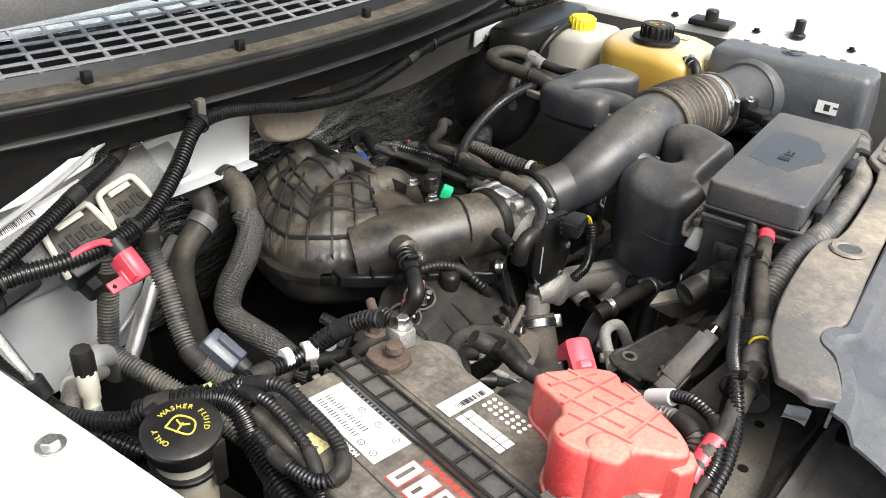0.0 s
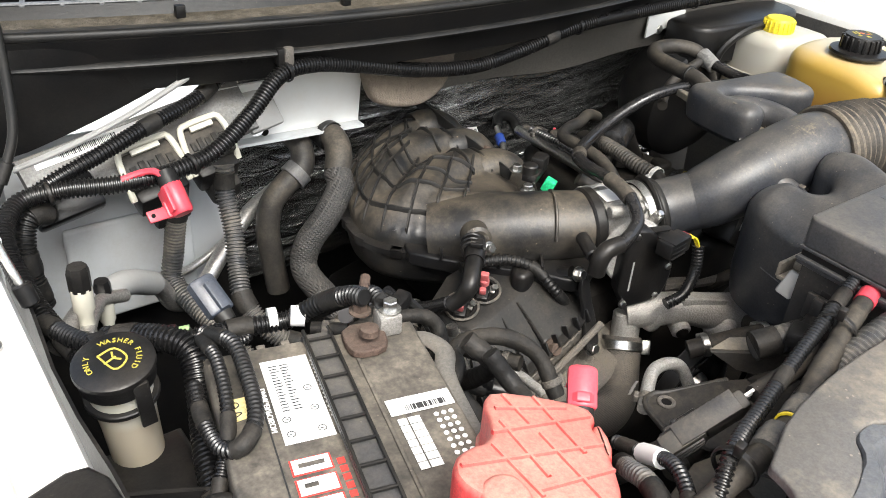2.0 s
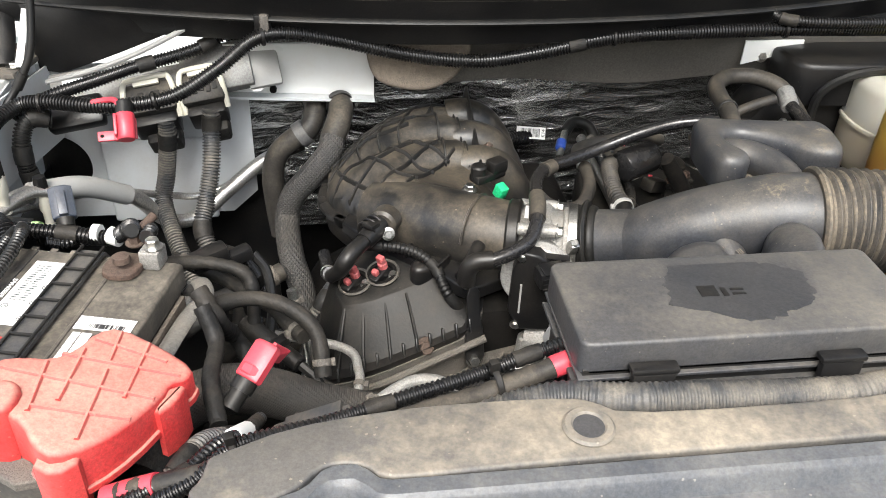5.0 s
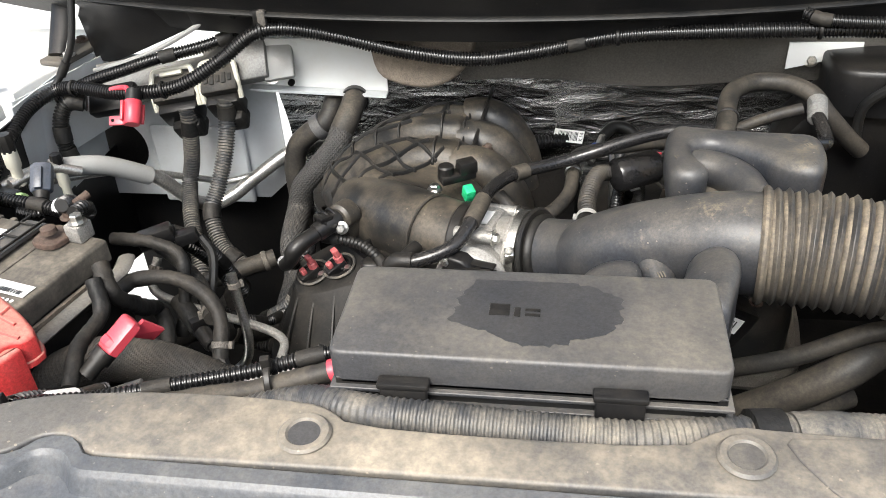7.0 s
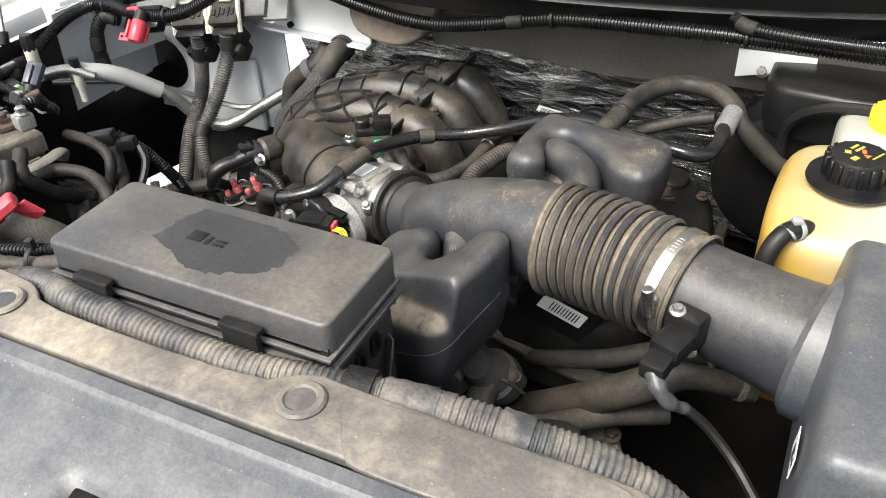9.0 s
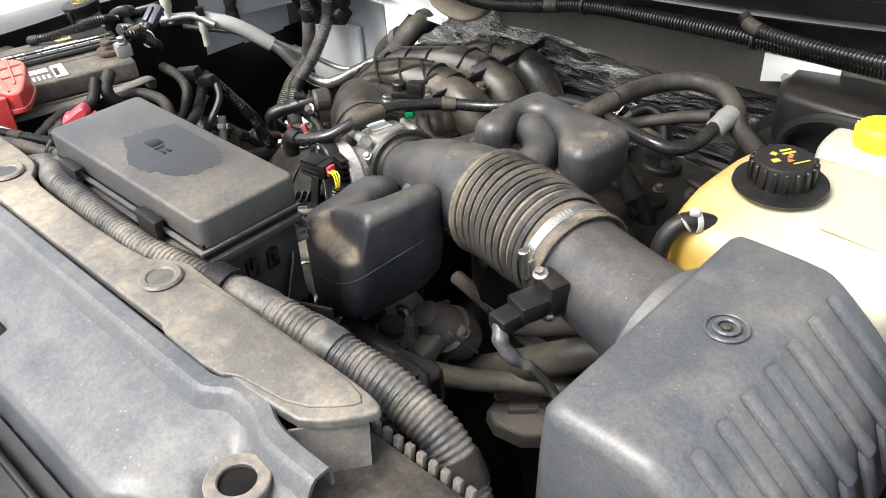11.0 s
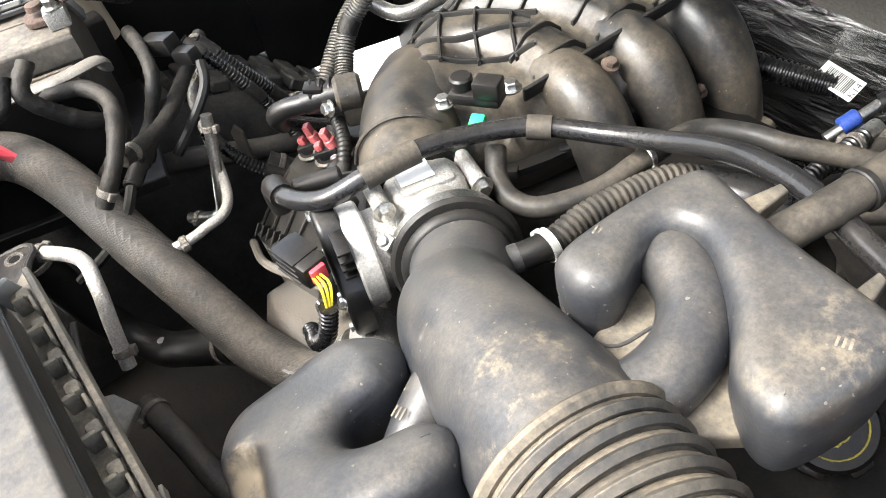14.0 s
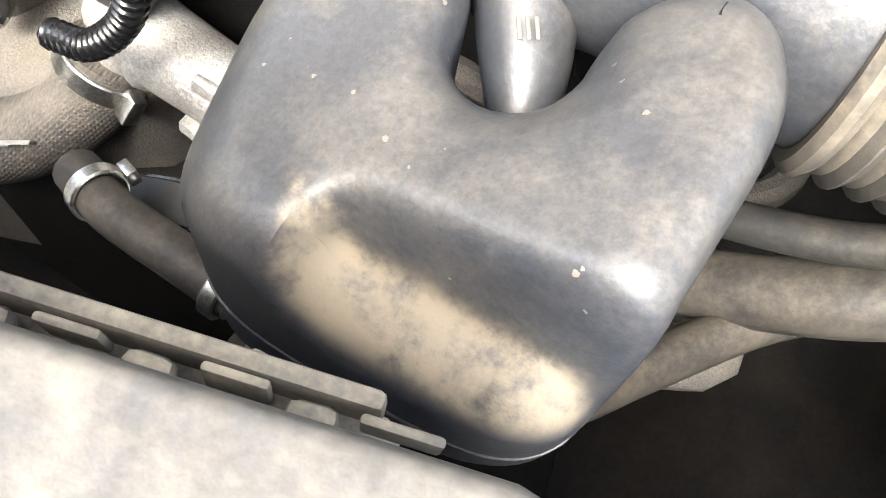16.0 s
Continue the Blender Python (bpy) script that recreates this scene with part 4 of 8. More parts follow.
part("cap_strap", xf(join(box((0.013, 0.004, 0.05), at(0.01, -0.031, -0.022), 0.001)), wm), BLACK, washer)


def arc_text(text, r, a0, a1, size, m):
    gs = []
    for i, ch in enumerate(text):
        if ch == " ":
            continue
        t = radians(a0 + (a1 - a0) * i / max(1, len(text) - 1))
        gs.append(lettering(ch, size, m @ at(r * math.cos(t), r * math.sin(t), 0, 0, 0, math.degrees(t) - 90)))
    return join(*gs)


wt = wm @ Matrix.Rotation(radians(-70), 4, "Z") @ at(0, 0, 0.0099)
part("cap_lettering", join(arc_text("WASHER FLUID", 0.0205, 165, 15, 0.0066, wt), arc_text("ONLY", 0.0205, 264, 220, 0.0066, wt)), YELLOW, capw, "yellow lettering")
part("cap_symbol", xf(join(sweep([(-0.011, -0.006, 0), (-0.008, 0.008, 0), (0.008, 0.008, 0), (0.011, -0.006, 0), (-0.011, -0.006, 0)], 0.0009, 6, 0.003), sweep([(0, -0.008, 0), (0, 0.003, 0)], 0.0009, 6, 0.004), sweep([(-0.006, 0.004, 0), (0.0, 0.001, 0), (0.006, 0.004, 0)], 0.0009, 6, 0.003)), wt), YELLOW, capw)
part("tank_shoulder", slab([(0.275, 0.36), (0.37, 0.36), (0.37, 0.47), (0.275, 0.47)], 0.80, 0.955, 0.01), BLACK, washer)

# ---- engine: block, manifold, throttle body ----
# Block's colour holds the deep bay's shade as well as grime.
solo("engine_block", join(slab([(0.66, 0.40), (1.30, 0.40), (1.34, 0.98), (0.66, 0.98)], 0.45, 0.72, 0.03, 0, 2), box((0.26, 0.42, 0.16), at(0.99, 0.70, 0.80), 0.03)), DARK, "grimy engine block with the deep bay's shade in its colour", "engine")


RUNNERS = [[(0.975, 0.752), (0.91, 0.757), (0.85, 0.742), (0.795, 0.705)], [(0.980, 0.835), (0.91, 0.842), (0.84, 0.825), (0.770, 0.775)], [(0.980, 0.915), (0.92, 0.922), (0.85, 0.900), (0.785, 0.850)]]
RUNLINES = [spline([(*p, 0.0) for p in r], 0.004)[0][:, :2] for r in RUNNERS]


manifold = thing("intake_manifold", "dusty black plastic intake manifold with raised ribs", "intake manifold")
MO = smooth_poly(ccw([(0.735, 0.70), (0.78, 0.655), (0.83, 0.62), (0.88, 0.585), (0.93, 0.60), (0.955, 0.63), (0.985, 0.70), (0.99, 0.80), (0.985, 0.90), (0.96, 0.955), (0.87, 0.955), (0.80, 0.90), (0.75, 0.82), (0.725, 0.75)]), 2)


def dome(P, levels):
    """Stacked, shrinking copies of an outline: (inset, height function or number)."""
    V, F, k = [], [], len(P)
    for d, z in levels:
        Q = inset(P, d) if d else P
        V += [(x, y, z(x, y) if callable(z) else z) for x, y in Q]
    for i in range(len(levels) - 1):
        for j in range(k):
            F.append((i * k + j, i * k + (j + 1) % k, (i + 1) * k + (j + 1) % k, (i + 1) * k + j))
    F.append(tuple((len(levels) - 1) * k + j for j in range(k)))
    F.append(tuple(reversed(range(k))))
    return V, F


part("lower_shell", dome(MO, [(0.025, 0.845), (0.010, 0.855), (0.0, 0.868), (-0.004, 0.895), (-0.004, 0.902)]), MANIFOLD, manifold)
part("flange", dome(MO, [(-0.004, 0.903), (-0.012, 0.905), (-0.012, 0.913), (-0.004, 0.915)]), BLACK, manifold)


def crown_z(x, y):
    """Height of the crown's skin: steep at its rim, three runners rising over it."""
    d = np.hypot(MO[:, 0] - x, MO[:, 1] - y).min()
    z = float(np.interp(d, [0, 0.006, 0.016, 0.032, 0.055, 0.09], [0.916, 0.936, 0.948, 0.958, 0.966, 0.969]))
    lobe = max(math.exp(-(np.hypot(r[:, 0] - x, r[:, 1] - y).min() / 0.027) ** 4) for r in RUNLINES)
    z += 0.020 * lobe * min(1.0, max(0.0, (d - 0.012) / 0.045))
    front = 1 / (1 + math.exp((y - 0.69 + 0.55 * (x - 0.83)) * 90))
    return z + front * 0.020 * min(1.0, max(0.0, (d - 0.010) / 0.03)) * (1 - lobe)


def cap_skin(P, z0, f, cell):
    """A skin over the outline P at height f(x, y), closed by a wall down to z0."""
    k = len(P)
    V = [(x, y, z0) for x, y in P]
    inner = []
    for gx in np.arange(P[:, 0].min(), P[:, 0].max(), cell):
        for gy in np.arange(P[:, 1].min(), P[:, 1].max(), cell):
            a, b = P, np.roll(P, -1, 0)
            hit = ((a[:, 1] > gy) != (b[:, 1] > gy)) & (gx < (b[:, 0] - a[:, 0]) * (gy - a[:, 1]) / (b[:, 1] - a[:, 1] + 1e-12) + a[:, 0])
            if hit.sum() % 2 and np.hypot(P[:, 0] - gx, P[:, 1] - gy).min() > 0.0015:
                inner.append((gx, gy))
    co, _, tri, _, _, _ = delaunay_2d_cdt([Vector(p) for p in P] + [Vector(p) for p in inner], [], [list(range(k))], 1, 1e-7)
    V += [(p.x, p.y, f(p.x, p.y)) for p in co]
    F = [(j, (j + 1) % k, k + (j + 1) % k, k + j) for j in range(k)] + [tuple(k + i for i in f_) for f_ in tri]
    return V, F


part("upper_shell", cap_skin(MO, 0.905, crown_z, 0.005), MANIFOLD, manifold, "", 60)


MK = len(MO)


def rib_over(pts, h=0.0052, w=0.0032):
    """A thin upright rib that follows the crown's skin."""
    L = spline([(x, y, 0.0) for x, y in pts], 0.006)[0][:, :2]
    T = np.gradient(L, axis=0)
    T /= np.linalg.norm(T, axis=1)[:, None] + 1e-12
    V, F = [], []
    for (x, y), (tx, ty) in zip(L, T):
        z = crown_z(x, y)
        for s_, dz in ((-0.62, -0.004), (-0.5, h - 0.001), (-0.3, h), (0.3, h), (0.5, h - 0.001), (0.62, -0.004)):
            V.append((x - ty * w * s_, y + tx * w * s_, z + dz))
    for i in range(len(L) - 1):
        F += [(i * 6 + a, i * 6 + a + 1, i * 6 + a + 7, i * 6 + a + 6) for a in range(5)]
    F += [tuple(range(6)), tuple(range(len(V) - 6, len(V)))]
    return V, F


steps = np.r_[0, np.cumsum(np.hypot(*np.diff(np.vstack([MO, MO[:1]]), axis=0).T))]
first = int(np.argmin(np.hypot(MO[:, 0] - 0.80, MO[:, 1] - 0.90)))
RIM = []
for k in range(MK):
    q = MO[(first + k) % MK]
    RIM.append(q)
    if q[0] > 0.845 and q[1] < 0.66:
        break
RIM = spline([(x, y, 0.0) for x, y in RIM[::4]], 0.006)[0][:, :2]


def inward(p, d):
    """The point d inside the rim, along the runners' way."""
    a = radians(24 + 22 * min(1.3, max(-0.3, (0.80 - p[1]) / 0.165)))
    return p[0] + d * math.cos(a), p[1] + d * math.sin(a)


for d in (0.022, 0.058, 0.096, 0.134):
    part("long_rib", rib_over([inward(p, d) for p in RIM[::2]]), MANRIB, manifold)
for p in RIM[1::6]:
    part("cross_rib", rib_over([inward(p, 0.003 + 0.150 * j / 11) for j in range(12)]), MANRIB, manifold)
for r in RUNNERS:
    yc = (r[0][1] + r[1][1]) / 2
    for x in (0.905, 0.940):
        part("runner_rib", rib_over([(x, yc - 0.034 + 0.068 * j / 9) for j in range(10)]), MANRIB, manifold)
for s_ in np.arange(0.0, steps[-1], 0.055):
    i = int(np.searchsorted(steps, s_)) % MK
    x, y = inset(MO, -0.006)[i]
    part("flange_tab", box((0.020, 0.014, 0.016), at(x, y, 0.908, 0, 0, math.degrees(math.atan2(y - 0.77, x - 0.87)) + 90), 0.004), BLACK, manifold)
# intake runners that come over the crown and drop on the far side
for k, y in enumerate((0.715, 0.80, 0.885)):
    part("runner", sweep([(0.93, y + 0.034, 0.952), (0.962, y + 0.032, 0.952), (0.990, y + 0.030, 0.937), (1.015, y + 0.028, 0.900), (1.028, y + 0.027, 0.855), (1.034, y + 0.026, 0.80)], [0.030, 0.033, 0.034, 0.033, 0.031, 0.030], 20, 0.006, flat=1.0), MANIFOLD, manifold)
part("runner_wall", xf(box((0.005, 0.27, 0.016), at(0, 0, 0), 0.002), at(0.962, 0.830, 0.974, 3, 10, -3)), MANRIB, manifold)
part("runner_base", slab([(1.0, 0.66), (1.07, 0.66), (1.07, 0.93), (1.0, 0.93)], 0.80, 0.855, 0.01), MANIFOLD, manifold)
for x, y, z in ((0.979, 0.784, 0.964), (1.02, 0.865, 0.905), (1.045, 0.752, 0.86)):
    bolt((x, y, z), (0.4, 0, 1), 0.006, manifold, 0.007, RUST)
part("under_flange", slab([(0.742, 0.665), (0.775, 0.620), (0.83, 0.565), (0.875, 0.520), (0.893, 0.492), (0.915, 0.486), (0.945, 0.500), (0.985, 0.520), (0.985, 0.575), (0.90, 0.64), (0.80, 0.71)], 0.902, 0.922, 0.004, 0.003, 1), BLACK, manifold, "black bolted flange below the neck")
for x, y in ((0.778, 0.618), (0.832, 0.563), (0.872, 0.523), (0.950, 0.503)):
    part("flange_rib", box((0.004, 0.030, 0.014), at(x + 0.006, y + 0.010, 0.928, 0, 0, -38), 0.001), BLACK, manifold)
NECK = [(0.80, 0.675, 0.925), (0.845, 0.637, 0.935), (0.89, 0.603, 0.944), (0.935, 0.573, 0.950), (0.972, 0.554, 0.952)]
part("neck", sweep(NECK, [0.046, 0.052, 0.0515, 0.050, 0.048], 40, 0.005, flat=0.97), MANIFOLD, manifold)
part("neck_flange", rod((0.966, 0.5555, 0.952), (0.983, 0.550, 0.953), 0.051, 28, 0.003), BLACK, manifold)
part("neck_rib", sweep([(0.925 + 0.052 * math.cos(t) * 0.5, 0.575 + 0.052 * math.cos(t) * 0.8, 0.95 + 0.051 * math.sin(t)) for t in np.linspace(0.1, 3.0, 9)], 0.0022, 6, 0.006), MANIFOLD, manifold)
part("boss", join(rod((0.812, 0.600, 0.964), (0.800, 0.574, 0.966), 0.019, 20, 0.004), box((0.020, 0.030, 0.030), at(0.812, 0.588, 0.945, 0, 0, -25), 0.006)), MANIFOLD, manifold)
bolt((0.808, 0.562, 0.960), (0, -1, 0.4), 0.006, manifold, 0.008)
part("stay", sweep([(0.86, 0.60, 0.90), (0.88, 0.555, 0.90), (0.905, 0.505, 0.925)], 0.012, 10, 0.01, flat=0.5), BLACK, manifold)

tmap = thing("pressure_sensor", "black plastic pressure sensor with a green lock tab", "sensor")
part("body", join(box((0.05, 0.022, 0.012), at(0.952, 0.645, 0.996, 0, 0, 30), 0.003), rod((0.938, 0.640, 0.995), (0.938, 0.640, 1.014), 0.011, 16, 0.002), box((0.026, 0.020, 0.018), at(0.965, 0.650, 1.008, 0, 0, 30), 0.003)), BLACK, tmap)
part("lock_tab", box((0.014, 0.016, 0.020), at(0.969, 0.630, 0.978, 20, 0, 30), 0.002), GREEN, tmap, "bright green lock tab")
bolt((0.924, 0.625, 0.984), (0, 0, 1), 0.007, tmap, 0.008)
bolt((0.953, 0.683, 0.982), (0, 0, 1), 0.007, tmap, 0.008)

throttle = thing("throttle_body", "cast aluminium throttle body with black motor cover", "throttle body")
TA, TB = Vector((0.980, 0.551, 0.953)), Vector((1.056, 0.5295, 0.956))
part("bore", rod(TA, TB, 0.040, 32, 0.003), ALU, throttle)
part("body", join(box((0.050, 0.082, 0.070), along(TA.lerp(TB, 0.3), TB) @ at(0, 0, 0, 0, 90, 0), 0.016, 3), box((0.03, 0.05, 0.03), at(1.005, 0.545, 0.982, 0, 0, -16), 0.006)), ALU, throttle)
part("rim", xf(ring(0.037, 0.045, 0.008), along(TA.lerp(TB, 0.72), TB)), ALU, throttle)
for end in ((1.037, 0.579, 0.981), (1.014, 0.498, 0.995), (1.020, 0.500, 0.918)):
    e = Vector(end)
    part("screw_pillar", rod(e - (TB - TA) * 0.62, e, 0.0078, 14, 0.001), ALU, throttle)
    bolt(e, TB - TA, 0.0065, throttle, 0.007)
part("code_plate", box((0.026, 0.030, 0.0008), at(0.996, 0.541, 0.9975, 0, -4, -16), 0), PAPER, throttle, "pale printed plate")
MX = Matrix(((0.96, 0.0, -0.28, 0.987), (-0.28, 0.0, -0.96, 0.468), (0.0, 1.0, 0.0, 0.930), (0, 0, 0, 1)))
part("motor_housing", rod(tuple(MX @ Vector((0.0, 0.012, -0.07))), tuple(MX @ Vector((0.0, 0.012, -0.002))), 0.036, 28, 0.004), ALU, throttle)
part("motor_rim", rod(tuple(MX @ Vector((0.0, 0.014, -0.019))), tuple(MX @ Vector((0.0, 0.014, 0.0))), 0.046, 36, 0.002), mat("pale_cast_metal", (0.36, 0.35, 0.33), 0.6, 0.2, 0.12, dust=0.4), throttle, "pale cast motor rim")
cv_ = part("motor_cover", xf(slab([(-0.034, -0.056), (0.034, -0.050), (0.046, -0.018), (0.044, 0.012), (0.018, 0.026), (0.010, 0.062), (-0.030, 0.066)], 0, 0.020, 0.005, 0, 1), MX), BLACK, throttle, "black plastic motor cover")
for u, v in ((-0.020, 0.057), (-0.021, -0.047), (0.026, -0.040), (0.036, 0.004)):
    bolt(tuple(MX @ Vector((u, v, 0.018))), MX.to_3x3() @ Vector((0, 0, 1)), 0.0045, cv_, 0.004)
for k in range(4):
    part("cover_rib", xf(box((0.03, 0.003, 0.012), at(0.022, 0.028 + 0.009 * k, 0.006), 0.001), MX), BLACK, cv_)
part("cover_lettering_bar", xf(box((0.0025, 0.045, 0.0006), at(-0.018, -0.004, 0.0204), 0), MX), GREYP, cv_)
part("connector", join(box((0.046, 0.024, 0.022), at(0.996, 0.424, 0.982, 0, 0, 8), 0.003), *[box((0.03, 0.026, 0.002), at(0.992, 0.4235, 0.972 + 0.007 * k, 0, 0, 8), 0.0005) for k in range(4)]), BLACK, throttle)
part("lock", box((0.005, 0.014, 0.014), at(1.0205, 0.427, 0.983, 0, 0, 8), 0.001), REDNEW, throttle, "red connector lock")
for k in range(3):
    part("wire", sweep([(1.022, 0.421 + 0.003 * k, 0.984), (1.035, 0.42 + 0.004 * k, 0.982), (1.042, 0.416 + 0.002 * k, 0.965), (1.038, 0.412, 0.94)], 0.0012, 6, 0.005), YELLOWP, throttle)
part("wire_sleeve", sweep([(1.042, 0.418, 0.968), (1.036, 0.41, 0.935), (1.015, 0.405, 0.91), (0.99, 0.41, 0.90)], 0.008, 10, 0.004, ribs=(0.0045, 0.001)), LOOM, throttle)

# front valve cover with two coil wells
loom("wiring_loom", "ribbed black coil loom arching over the valve cover", [(0.775, 0.575, 0.935), (0.81, 0.565, 0.938), (0.841, 0.551, 0.937), (0.866, 0.530, 0.927), (0.877, 0.507, 0.908), (0.890, 0.498, 0.89), (0.905, 0.505, 0.87)], 0.0075, RUBBER, 0.006, 0.0012)
vcover = thing("valve_cover", "dusty black plastic valve cover with coil connectors", "valve cover")
VT = [(0.738, 0.522), (0.735, 0.60), (0.90, 0.602), (0.905, 0.555), (0.862, 0.530), (0.82, 0.522), (0.775, 0.516)]
VB = [(0.708, 0.470), (0.712, 0.62), (0.915, 0.622), (0.930, 0.545), (0.916, 0.470), (0.850, 0.462), (0.77, 0.456)]


def loft(A, B, rounds, mid=()):
    """Joins outline A (x, y, z rows) to outline B over in-between blends (t, bulge)."""
    A, B = smooth_poly(A, rounds), smooth_poly(B, rounds)
    cA, k = A.mean(0), len(A)
    V, F = [], []
    for t, s in ((0, 1.0), *mid, (1, 1.0)):
        P = A + (B - A) * t
        c = P.mean(0)
        V += [tuple(q) for q in c + (P - c) * s]
    rows = 2 + len(mid)
    for i in range(rows - 1):
        for j in range(k):
            F.append((i * k + j, i * k + (j + 1) % k, (i + 1) * k + (j + 1) % k, (i + 1) * k + j))
    F += [tuple(range(k)), tuple(reversed(range((rows - 1) * k, rows * k)))]
    return V, F


def vz(x, y):
    """The tilted plane of the cylinder bank's upper face."""
    return 0.903 + 0.26 * (x - 0.79) + 0.25 * (y - 0.552)


topO = [(x, y, vz(x, y) - 0.006) for x, y in VT]
botO = [(x, y, 0.792 + 0.40 * (x - 0.709) + 0.15 * (y - 0.462)) for x, y in VB]
part("cover", loft(botO, topO, 1, ((0.10, 1.0), (0.92, 1.015), (0.975, 1.01))), VCOVER, vcover, "", 30)
for x0, x1 in ((0.748, 0.735), (0.772, 0.768), (0.800, 0.803), (0.828, 0.838)):
    part("face_rib", sweep([(x0, 0.5185, vz(x0, 0.5185) - 0.010), ((x0 + x1) / 2, 0.492, 0.848 + 0.35 * (x0 - 0.748)), (x1, 0.463, 0.801 + 0.40 * (x1 - 0.709))], 0.0022, 6, 0.006), VCOVER, vcover)
part("rim", loft([(x, y - 0.003, z - 0.010) for x, y, z in botO], [((x - 0.82) * 1.06 + 0.82, (y - 0.53) * 1.10 + 0.53, z + 0.004) for x, y, z in botO], 2), BLACK, vcover)
for k in range(11):
    t = k / 10
    x = 0.735 + 0.17 * t
    y = 0.462 + 0.004 * t
    part("rim_rib", box((0.003, 0.010, 0.018), at(x, y - 0.001, 0.800 + 0.40 * (x - 0.709), -35, 0, 4), 0.001), BLACK, vcover)
for (x, y, z), cc in (((0.800, 0.554, 0.912), PINK), ((0.763, 0.551, 0.894), PINK)):
    nrm = Vector((-0.22, -0.22, 0.95)).normalized()
    well = part("coil_well", xf(join(ring(0.015, 0.020, 0.008), lathe([(0.0155, 0.0), (0.0155, 0.002)], 20)), along((x, y, vz(x, y) - 0.008), Vector((x, y, vz(x, y))) + nrm)), DARK, vcover)
    part("coil", xf(join(box((0.016, 0.030, 0.016), at(0, -0.006, 0.002), 0.003), rod((0, 0, -0.004), (0, 0, 0.008), 0.008, 14, 0.002)), along((x, y, vz(x, y) - 0.004), Vector((x, y, vz(x, y))) + nrm)), BLACK, vcover)
    part("coil_connector", xf(box((0.009, 0.008, 0.009), at(0, -0.012, 0.012), 0.002), along((x, y, vz(x, y) - 0.002), Vector((x, y, vz(x, y))) + nrm)), cc, vcover, "bright connector lock")
    part("coil_pin", xf(join(rod((0, 0.004, 0.0), (0, 0.004, 0.020), 0.0065, 12, 0.002), box((0.011, 0.008, 0.014), at(0, 0.004, 0.024), 0.002)), along((x, y, vz(x, y) - 0.004), Vector((x, y, vz(x, y))) + nrm)), PINK, vcover, "orange-red coil terminal")
    part("well_rim", xf(ring(0.0195, 0.0235, 0.004, 32, 0.0015), along((x, y, vz(x, y) - 0.004), Vector((x, y, vz(x, y))) + nrm)), TANDUST, vcover, "dust-rimmed well")
    bolt(Vector((x + 0.014, y - 0.006, vz(x, y) - 0.004)), nrm, 0.005, vcover, 0.006)
bolt((0.850, 0.466, 0.846), (0, -0.9, 0.4), 0.009, vcover, 0.010, RUST)
part("bolt_pad", rod((0.85, 0.49, 0.838), (0.85, 0.468, 0.845), 0.016, 18, 0.002), BLACK, vcover)
part("hump", slab([(0.84, 0.52), (0.87, 0.53), (0.872, 0.552), (0.85, 0.56), (0.832, 0.54)], 0.88, 0.928, 0.008, 0, 2), BLACK, vcover)
head_ = thing("cylinder_head", "grimy grey cast cylinder head below the valve cover", "cylinder head")
part("casting", loft([(x, y, z - 0.13) for x, y, z in botO], [((x - 0.82) * 1.06 + 0.82, (y - 0.53) * 1.08 + 0.53, z - 0.008) for x, y, z in botO], 2), GASKET, head_)
part("gasket_face", sweep([(0.715, 0.452, 0.782), (0.78, 0.440, 0.806), (0.85, 0.444, 0.836), (0.925, 0.455, 0.864)], 0.005, 8, 0.01), GASKET, head_, "bare machined metal edge")
part("timing_cover", slab([(0.78, 0.40), (0.95, 0.42), (1.02, 0.45), (1.02, 0.52), (0.78, 0.50)], 0.55, 0.80, 0.02, 0, 1, top=lambda x, y: 0.25 * (x - 0.9)), GASKET, head_)
strapb = thing("support_bracket", "black steel support bracket held by two bolts", "bracket")
part("strap", xf(slab([(-0.013, 0.002), (0.013, 0.002), (0.012, 0.05), (0.008, 0.075), (0.009, 0.108), (-0.009, 0.108), (-0.008, 0.06), (-0.012, 0.04)], 0, 0.006, 0.002, 0, 1), Matrix.Translation((0.912, 0.452, 0.822)) @ Euler((radians(70), 0, radians(4))).to_matrix().to_4x4()), BLACK, strapb)
bolt((0.903, 0.490, 0.930), (0, -1, 0.4), 0.007, strapb, 0.009)
bolt((0.911, 0.452, 0.831), (0, -1, 0.4), 0.007, strapb, 0.009)

thermo = thing("thermostat_housing", "cast aluminium thermostat housing with pipe stubs", "thermostat housing")
part("casting", join(sweep([(0.985, 0.468, 0.852), (1.015, 0.450, 0.856), (1.060, 0.436, 0.852), (1.105, 0.424, 0.838), (1.150, 0.412, 0.822), (1.180, 0.404, 0.812)], [0.022, 0.024, 0.023, 0.026, 0.032, 0.034], 16, 0.008, rough_=0.0012), box((0.045, 0.040, 0.040), at(1.020, 0.448, 0.850, 20, 10, 20), 0.012, 3), box((0.055, 0.040, 0.040), at(1.130, 0.405, 0.815, 10, 15, 20), 0.012, 3)), ALU, thermo)
part("neck", rod((0.990, 0.466, 0.853), (0.982, 0.455, 0.795), 0.0195, 20, 0.003), ALU, thermo)
part("stub", rod((1.060, 0.440, 0.836), (1.048, 0.412, 0.828), 0.014, 16, 0.003), ALU, thermo)
part("stub_bore", rod((1.0485, 0.413, 0.8283), (1.0475, 0.4105, 0.8276), 0.009, 14), DARK, thermo)
part("lower_stub", rod((1.130, 0.405, 0.815), (1.130, 0.398, 0.765), 0.014, 16, 0.002), ALU, thermo)
